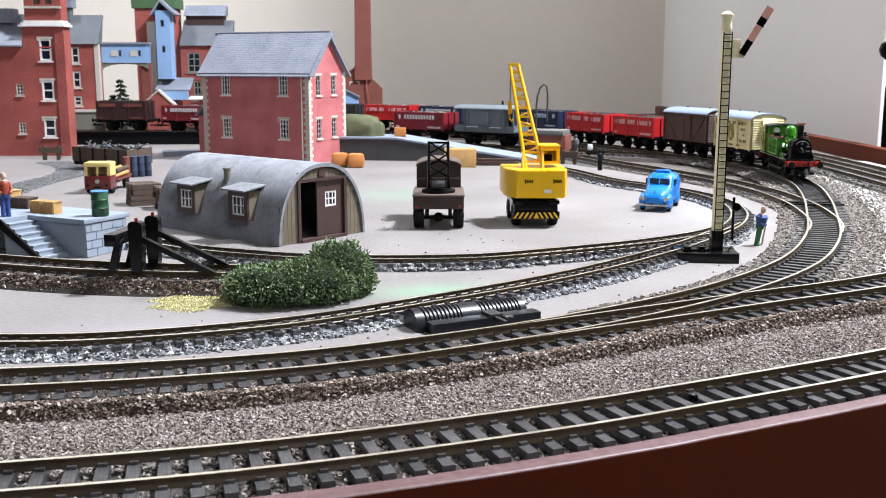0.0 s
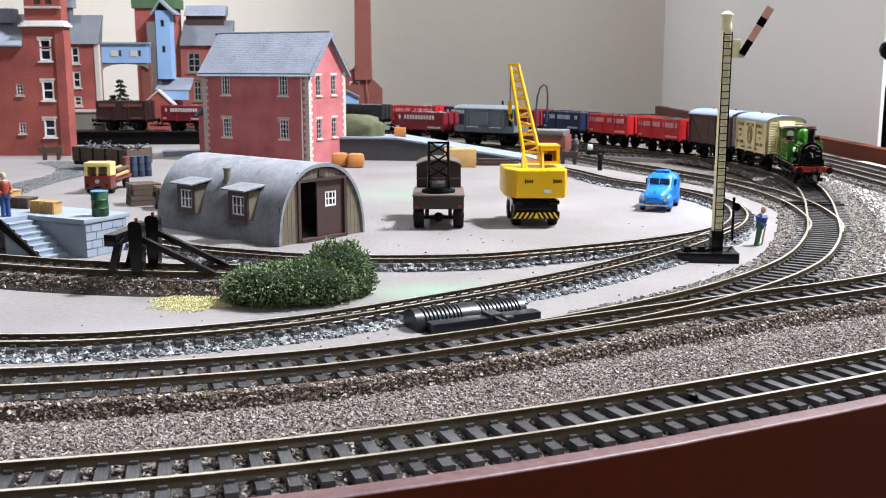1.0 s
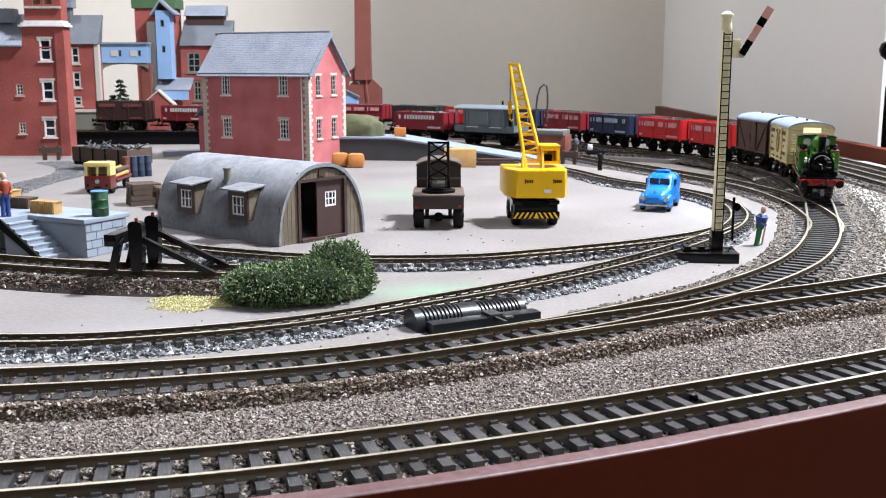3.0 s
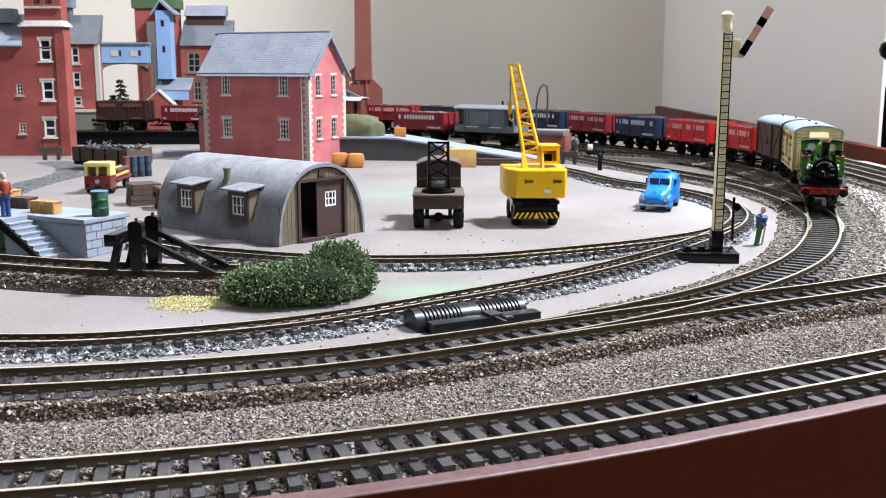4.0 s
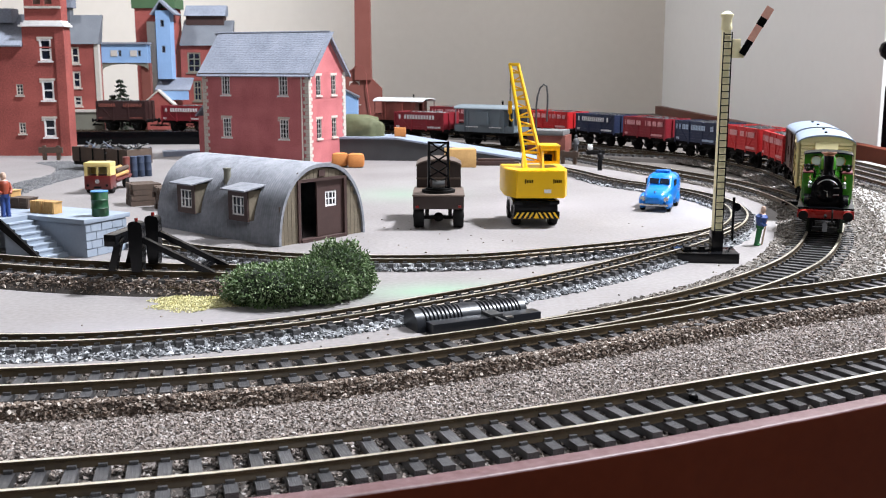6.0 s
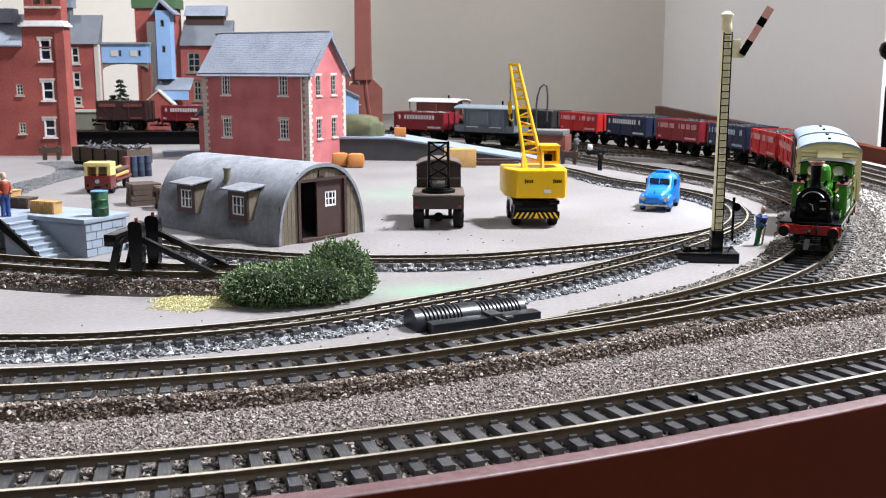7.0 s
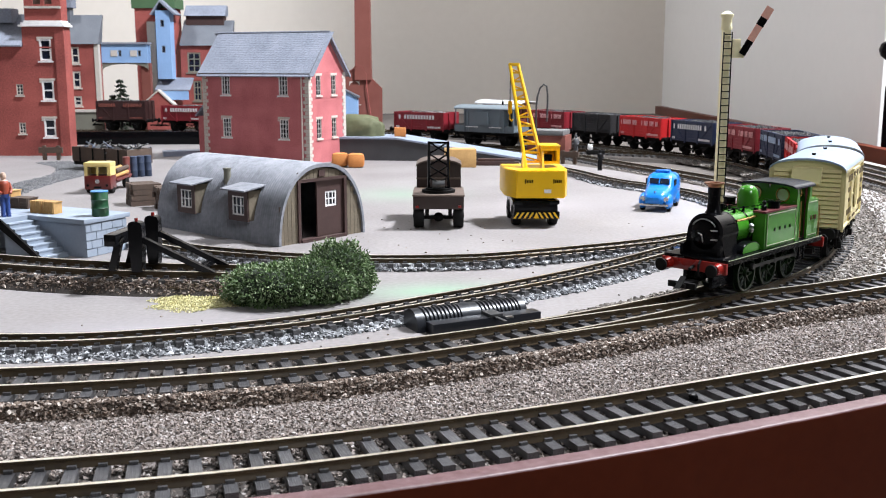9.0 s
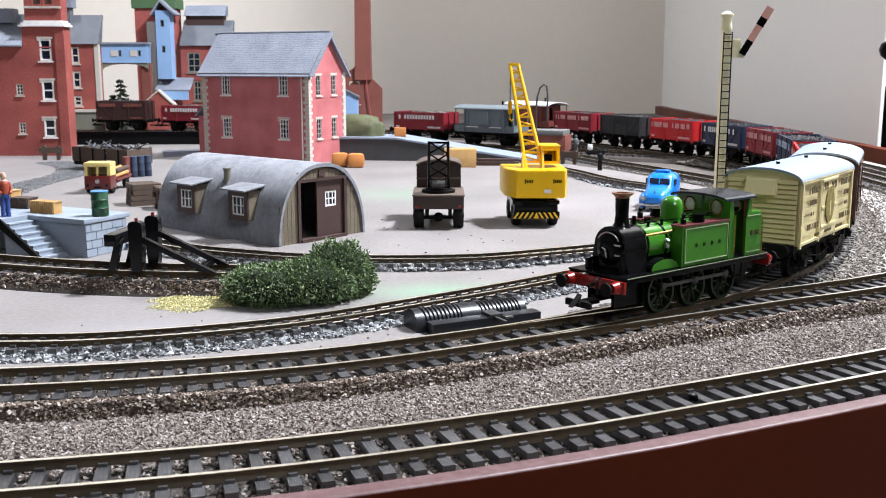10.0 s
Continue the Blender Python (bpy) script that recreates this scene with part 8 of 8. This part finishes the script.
# ---- loose stones, scrub and scatter ----
def stone_mesh(name, P, R, mat_, seed, flat=0.75):
    """Many small rough stones at the points P (n x 3) with radii R, as one mesh."""
    rng = np.random.default_rng(seed)
    base = np.array([(-1, -1, -1), (1, -1, -1), (1, 1, -1), (-1, 1, -1), (-1, -1, 1), (1, -1, 1), (1, 1, 1), (-1, 1, 1)], float) * 0.62
    quads = np.array([(3, 2, 1, 0), (4, 5, 6, 7), (0, 1, 5, 4), (1, 2, 6, 5), (2, 3, 7, 6), (3, 0, 4, 7)])
    n = len(P)
    V = base[None] + rng.normal(0, 0.20, (n, 8, 3))
    V *= rng.uniform(0.65, 1.3, (n, 1, 3))
    q = rng.normal(size=(n, 4))
    q /= np.linalg.norm(q, axis=1)[:, None]
    w, x, y, z = q.T
    M = np.stack([1 - 2 * (y * y + z * z), 2 * (x * y - z * w), 2 * (x * z + y * w), 2 * (x * y + z * w), 1 - 2 * (x * x + z * z), 2 * (y * z - x * w), 2 * (x * z - y * w), 2 * (y * z + x * w), 1 - 2 * (x * x + y * y)], 1).reshape(n, 3, 3)
    V = np.einsum("nij,nkj->nki", M, V)
    V[:, :, 2] *= flat
    V = V * R[:, None, None] + P[:, None, :]
    F = (quads[None] + 8 * np.arange(n)[:, None, None]).reshape(-1, 4)
    me = bpy.data.meshes.new(name)
    me.vertices.add(n * 8)
    me.vertices.foreach_set("co", V.reshape(-1))
    me.loops.add(F.size)
    me.loops.foreach_set("vertex_index", F.reshape(-1))
    me.polygons.add(len(F))
    me.polygons.foreach_set("loop_start", np.arange(0, F.size, 4))
    me.update()
    me.validate()
    me.shade_flat()
    me.materials.append(mat_)
    return me


def band(path, a, b, o0, o1, n, z0, z1, r0, r1, seed, power=1.0):
    """Points strewn beside a line between two offsets (left is positive), z from o0 to o1."""
    rng = np.random.default_rng(seed)
    s = rng.uniform(a, b, n)
    u = rng.uniform(0, 1, n) ** power
    Q, S = path
    x, y = np.interp(s, S, Q[:, 0]), np.interp(s, S, Q[:, 1])
    t = np.gradient(Q, axis=0)
    t /= np.hypot(t[:, 0], t[:, 1])[:, None]
    tx, ty = np.interp(s, S, t[:, 0]), np.interp(s, S, t[:, 1])
    o = o0 + (o1 - o0) * u + rng.normal(0, 0.0004, n)
    P = np.column_stack([x - ty * o, y + tx * o, z0 + (z1 - z0) * u + rng.uniform(-0.0005, 0.0005, n)])
    return P, rng.uniform(r0, r1, n)


def stuff(name, sets, mat_, label, category, seed=1, flat=0.75):
    P = np.vstack([p for p, _ in sets])
    R = np.concatenate([r for _, r in sets])
    ob = new(name, stone_mesh(name, P, R, mat_, seed, flat))
    return tagged(ob, label, category, kind="stuff")


def s_at(path, x, y):
    return float(path[1][np.argmin(np.hypot(path[0][:, 0] - x, path[0][:, 1] - y))])


def all_stones():
    na, nb = s_at(NEAR, -0.15, 0.20), s_at(NEAR, 0.20, 0.335)
    ma, mb = s_at(MAIN, -0.19, 0.27), s_at(MAIN, 0.06, 0.347)
    ta, tb = 0.02, s_at(THROUGH, 0.23, 0.44)
    # the walked gravel between the near line and the main line
    stuff("gravel", [band(NEAR, na, nb, 0.0085, 0.0480, 56000, -0.0020, -0.0020, 0.00032, 0.00064, 1), band(THROUGH, 0.02, tb, -0.0215, -0.0310, 11000, -0.0019, -0.0020, 0.00032, 0.00064, 41), band(MAIN, ma, mb, -0.0205, -0.0280, 5000, -0.0019, -0.0020, 0.00032, 0.00064, 42)], GRAVEL, "fine grey-brown gravel between the two lines", "gravel", 1)
    # ballast between the sleepers
    stuff("track_ballast", [band(NEAR, na, nb, -0.0150, 0.0086, 7500, -0.0022, -0.0022, 0.00030, 0.00062, 2),
                            band(MAIN, ma, mb + 0.02, -0.0150, 0.0150, 4800, 0.0005, 0.0005, 0.00035, 0.0007, 3),
                            band(THROUGH, ta, tb, -0.0150, 0.0150, 3800, 0.0004, 0.0004, 0.00035, 0.0007, 4)], GRAVEL, "loose ballast between the sleepers", "ballast", 2)
    # brown shoulder of the raised main line
    stuff("ballast_shoulder", [band(MAIN, ma, mb + 0.03, -0.0142, -0.0190, 9000, 0.0012, 0.0022, 0.0004, 0.0008, 35), band(MAIN, ma, mb + 0.03, -0.0188, -0.0208, 14000, 0.0021, -0.0022, 0.0004, 0.0008, 5),
                               band(THROUGH, ta, tb, -0.0142, -0.0190, 6500, 0.0012, 0.0022, 0.0004, 0.0008, 36), band(THROUGH, ta, tb, -0.0188, -0.0208, 10000, 0.0021, -0.0022, 0.0004, 0.0008, 6),
                               band(BUFFER_LINE, s_at(BUFFER_LINE, -0.25, 0.44), BUFFER_LINE[1][-1], -0.0135, -0.0168, 6500, 0.0056, 0.0002, 0.0005, 0.0010, 7),
                               band(BUFFER_LINE, s_at(BUFFER_LINE, -0.25, 0.44), BUFFER_LINE[1][-1], -0.0140, 0.0140, 5200, 0.0048, 0.0048, 0.0005, 0.0009, 8)], SHOULDER, "rough brown ballast shoulder of the raised lines", "ballast", 3)
    # pale grey ballast of the narrow gauge lines
    fa, fb = s_at(FRONT_NARROW, -0.20, 0.316), s_at(FRONT_NARROW, 0.15, 0.54)
    ya = 0.01
    stuff("grey_ballast", [band(FRONT_NARROW, fa, fb, -0.0095, 0.0065, 11000, 0.0012, 0.0013, 0.00035, 0.00075, 9), band(FRONT_NARROW, fa, fb, -0.0075, -0.0125, 3600, 0.0010, 0.0001, 0.0004, 0.0011, 10, 1.4),
                           band(YARD_NARROW, ya, 0.38, -0.0100, 0.0065, 7500, 0.0010, 0.0012, 0.0004, 0.0010, 11), band(FRONT_NARROW, fb, fb + 0.30, -0.010, 0.010, 5000, 0.0008, 0.0008, 0.0006, 0.0013, 12)],
          GREYSTONE, "coarse grey and white ballast of the narrow gauge line", "ballast", 4)
    # far curve, inside and outside edges
    ca, cb = s_at(MAIN, 0.06, 0.347), s_at(MAIN, 0.20, 1.06)
    stuff("far_ballast", [band(MAIN, ca, cb, 0.0110, 0.0240, 9000, 0.0016, 0.0000, 0.0006, 0.0013, 13), band(MAIN, ca + 0.12, cb, -0.0110, -0.0300, 12000, 0.0016, -0.0020, 0.0006, 0.0014, 14),
                          band(MAIN, ca, cb, -0.0090, 0.0090, 4000, 0.0007, 0.0007, 0.0005, 0.0009, 15), band(LOOP, 0.03, 0.42, -0.017, 0.017, 7500, 0.0010, 0.0010, 0.0006, 0.0013, 16),
                          band(MAIN, ca + 0.16, cb, -0.0260, -0.0560, 5500, -0.0008, -0.0008, 0.0004, 0.0011, 37, 1.5), band(THROUGH, tb, tb + 0.55, -0.018, 0.018, 7000, 0.0012, 0.0012, 0.0006, 0.0012, 17)],
          FARSTONE, "mixed grey-brown ballast round the far curve", "ballast", 5)
    rng = np.random.default_rng(30)
    n = 170
    P = np.column_stack([rng.uniform(-0.16, 0.15, n), rng.uniform(0.29, 0.60, n), np.full(n, 0.0001)])
    stuff("stray_grit", [(P, rng.uniform(0.00025, 0.0006, n))], SHOULDER, "stray grains of ballast on the yard", "grit", 6)
    # old grey cinder track by the lorry
    OLD = spline([(-.372, .965), (-.335, .915), (-.315, .850), (-.318, .790), (-.315, .720), (-.300, .66), (-.285, .62)])
    stuff("cinder_strip", [band(OLD, 0, OLD[1][-1], -0.015, 0.015, 11000, 0.0002, 0.0002, 0.0003, 0.0008, 31), band(OLD, 0.07, 0.12, 0.02, 0.055, 1600, 0.0001, 0.0001, 0.0003, 0.0008, 32)], CINDERSTONE, "dark grey cinders over a disused yard track", "cinders", 7, 0.5)


FARSTONE = stones_material("mixed_far_ballast", [(0.07, 0.058, 0.047), (0.21, 0.182, 0.16), (0.125, 0.105, 0.087), (0.31, 0.29, 0.265)])
CINDERSTONE = stones_material("dark_grey_cinders", [(0.10, 0.10, 0.105), (0.20, 0.20, 0.205), (0.14, 0.14, 0.145)])
LEAF = stones_material("dull_green_foliage", [(0.035, 0.066, 0.016), (0.105, 0.175, 0.055), (0.06, 0.115, 0.03), (0.30, 0.37, 0.21), (0.05, 0.10, 0.028)], 0.55)
NEEDLES = stones_material("dark_fir_needles", [(0.012, 0.022, 0.010), (0.03, 0.045, 0.022), (0.02, 0.03, 0.015)], 0.7)
STRAW = stones_material("pale_yellow_scatter", [(0.56, 0.51, 0.24), (0.70, 0.66, 0.40), (0.48, 0.43, 0.20)], 0.85)
BUSH_CORE = material("dark_bush_core", (0.012, 0.022, 0.008), 0.95, c2=(0.02, 0.03, 0.012), fine=1200, coarse=200, bump=0.6)
all_stones()


def leaf_mesh(name, P, N, size, mat_, seed):
    """Small folded leaf blades at P, turned outwards along N."""
    rng = np.random.default_rng(seed)
    n = len(P)
    d = N + rng.normal(0, 0.55, (n, 3))
    d /= np.linalg.norm(d, axis=1)[:, None]
    u = np.cross(d, rng.normal(size=(n, 3)))
    u /= np.linalg.norm(u, axis=1)[:, None]
    v = np.cross(d, u)
    L = (size * rng.uniform(0.6, 1.4, n))[:, None]
    w = L * 0.33
    a, b = P - d * L * 0.3, P + d * L * 0.9
    m1, m2 = P + u * w + d * L * 0.3 + v * w * 0.4, P - u * w + d * L * 0.3 + v * w * 0.4
    V = np.stack([a, m1, b, m2, P + d * L * 0.3 - v * w * 0.2], 1).reshape(-1, 3)
    F = []
    tri = np.array([(0, 1, 4), (1, 2, 4), (2, 3, 4), (3, 0, 4)])
    F = (tri[None] + 5 * np.arange(n)[:, None, None]).reshape(-1, 3)
    me = bpy.data.meshes.new(name)
    me.from_pydata(V.tolist(), [], F.tolist())
    me.materials.append(mat_)
    return me


def bush():
    t = thing("lineside_bush", pose(-0.057, 0.386, 0), "dense dark green foliage bush on the yard", "bush")
    rng = np.random.default_rng(12)
    lobes = ((-0.0080, -0.0035, 0.0195, 0.0135, 0.0155), (0.0150, 0.0085, 0.0130, 0.0110, 0.0220), (0.0050, -0.0010, 0.0175, 0.0125, 0.0170), (-0.0180, -0.0030, 0.0095, 0.0085, 0.0110), (0.0225, 0.0130, 0.0075, 0.0075, 0.0150))
    Ps, Ns = [], []
    for k, (cx, cy, rx, ry, h) in enumerate(lobes):
        # solid dark core that fills this lobe beneath its leaves
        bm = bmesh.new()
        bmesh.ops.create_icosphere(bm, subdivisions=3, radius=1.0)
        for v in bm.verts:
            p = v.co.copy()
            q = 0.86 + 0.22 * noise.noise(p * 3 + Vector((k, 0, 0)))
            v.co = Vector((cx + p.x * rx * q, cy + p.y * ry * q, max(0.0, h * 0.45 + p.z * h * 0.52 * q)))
        part("clump", bm, BUSH_CORE, t)
        n = int(7800 * rx * h / (0.022 * 0.0205))
        d = rng.normal(size=(n, 3))
        d /= np.linalg.norm(d, axis=1)[:, None]
        lump = np.array([1 + 0.20 * noise.noise(Vector(q) * 3 + Vector((k, 0, 0))) + 0.10 * noise.noise(Vector(q) * 8) for q in d])
        r = (lump * rng.uniform(0.80, 1.06, n))[:, None]
        P = np.column_stack([cx + d[:, 0] * rx, cy + d[:, 1] * ry, h * 0.46 + d[:, 2] * h * 0.54])
        c = np.array([cx, cy, h * 0.46])
        P = c + (P - c) * r
        keep = P[:, 2] > 0.0002
        Ps.append(P[keep])
        Ns.append(d[keep])
    P, N = np.vstack(Ps), np.vstack(Ns)
    ob = new("foliage", leaf_mesh("foliage", P, N, 0.00112, LEAF, 4))
    ob.parent = t
    tagged(ob, "fine scattered green leaves", kind="stuff")
    # yellow scatter beside it
    n = 4800
    a, r = rng.uniform(0, 2 * math.pi, n), rng.uniform(0, 1, n) ** 0.62 * rng.uniform(0.85, 1.12, n)
    wob = 1 + 0.18 * np.sin(3 * a + 1) + 0.1 * np.sin(7 * a)
    P = np.column_stack([-0.0945 + 0.0195 * r * wob * np.cos(a), 0.3830 + 0.0125 * r * wob * np.sin(a), 0.0003 + 0.0012 * (1 - r) * rng.uniform(0, 1, n)])
    ob = new("yellow_scatter", leaf_mesh("yellow_scatter", P, np.column_stack([rng.normal(0, 1, (n, 2)), np.full(n, 0.25)]), 0.0009, STRAW, 5))
    tagged(ob, "pale yellow straw-like scatter on the yard", "scatter", kind="stuff")


bush()


# made-up fir shape in place of a thin dark post with green behind
def fir_tree(x, y, h, seed):
    t = thing("fir_tree", pose(x, y, 0), "fir-shaped stand-in for a thin dark post by the footbridge", "tree")
    bm = bmesh.new()
    cyl(bm, (0, 0, 0), (0, 0, h * 0.98), 0.0022, 8, 0.0004)
    part("trunk", bm, TREE_DARK, t)
    rng = np.random.default_rng(seed)
    P, N = [], []
    for k in range(11):
        z = h * (0.16 + 0.80 * k / 10)
        r = 0.30 * h * (1 - k / 11) ** 0.9 + 0.001
        for j in range(9):
            a = rng.uniform(0, 2 * math.pi)
            q = np.linspace(0.1, 1, 26)[:, None] * r * rng.uniform(0.7, 1.1)
            d = np.array([math.cos(a), math.sin(a), -0.32])
            P.append(np.array([0, 0, z]) + q * d + rng.normal(0, 0.0007, (26, 3)))
            N.append(np.repeat(d[None], 26, 0))
    ob = new("crown", leaf_mesh("crown", np.vstack(P), np.vstack(N), 0.0026, NEEDLES, seed))
    ob.parent = t
    tagged(ob, "dark green needles on drooping boughs", kind="stuff")


fir_tree(-0.448, 1.425, 0.072, 3)
fir_tree(-0.462, 1.435, 0.050, 4)


# ---- what moves: the train runs round the curve towards the camera ----
TIMES = (0.0, 2.5, 5.0, 5.5, 7.0, 7.5, 8.0, 9.0, 10.0)
LENGTHS = (.5776, .4730, .3575, .3315, .2490, .2210, .1935, .1400, .0893)
ORIGIN = float(MAIN[1][np.argmin(np.hypot(MAIN[0][:, 0] + 0.0274, MAIN[0][:, 1] - 0.2974))])


def front_at(t):
    """How far along the main line the front beam is at t seconds."""
    u = np.linspace(t - 0.5, t + 0.5, 41)
    v = np.interp(u, TIMES, LENGTHS)
    v = np.where(u < 0, LENGTHS[0] - 0.0415 * u, v)
    v = np.where(u > 10, LENGTHS[-1] - 0.0507 * (u - 10), v)
    return ORIGIN + float(v.mean())


def motions():
    steps = [k * 0.2 for k in range(51)]
    for ob, d, wb in TRAIN:
        rows = []
        for t in steps:
            s = front_at(t) + d
            a, _ = along(MAIN, s - wb / 2)
            b, _ = along(MAIN, s + wb / 2)
            c = (a + b) / 2
            rows.append((t, pose(c[0], c[1], RT, 0, 0, math.degrees(math.atan2(a[1] - b[1], a[0] - b[0])))))
        walk(ob, rows)
    s0 = front_at(0.0)
    for ob, r in WHEELS:
        x = ob.matrix_basis.translation.x
        walk(ob, [(t, pose(x, 0, r, 0, math.degrees((s0 - front_at(t)) / r), 0)) for t in steps])
    for ob, side in RODS:
        rows = []
        for t in steps:
            a = (s0 - front_at(t)) / (0.0079 * LOCO_K)
            rows.append((t, pose(LOCO_K * 0.0079 * 0.42 * math.cos(a), side * 0.0106, LOCO_K * (0.0079 - 0.0079 * 0.42 * math.sin(a)))))
        walk(ob, rows)


motions()
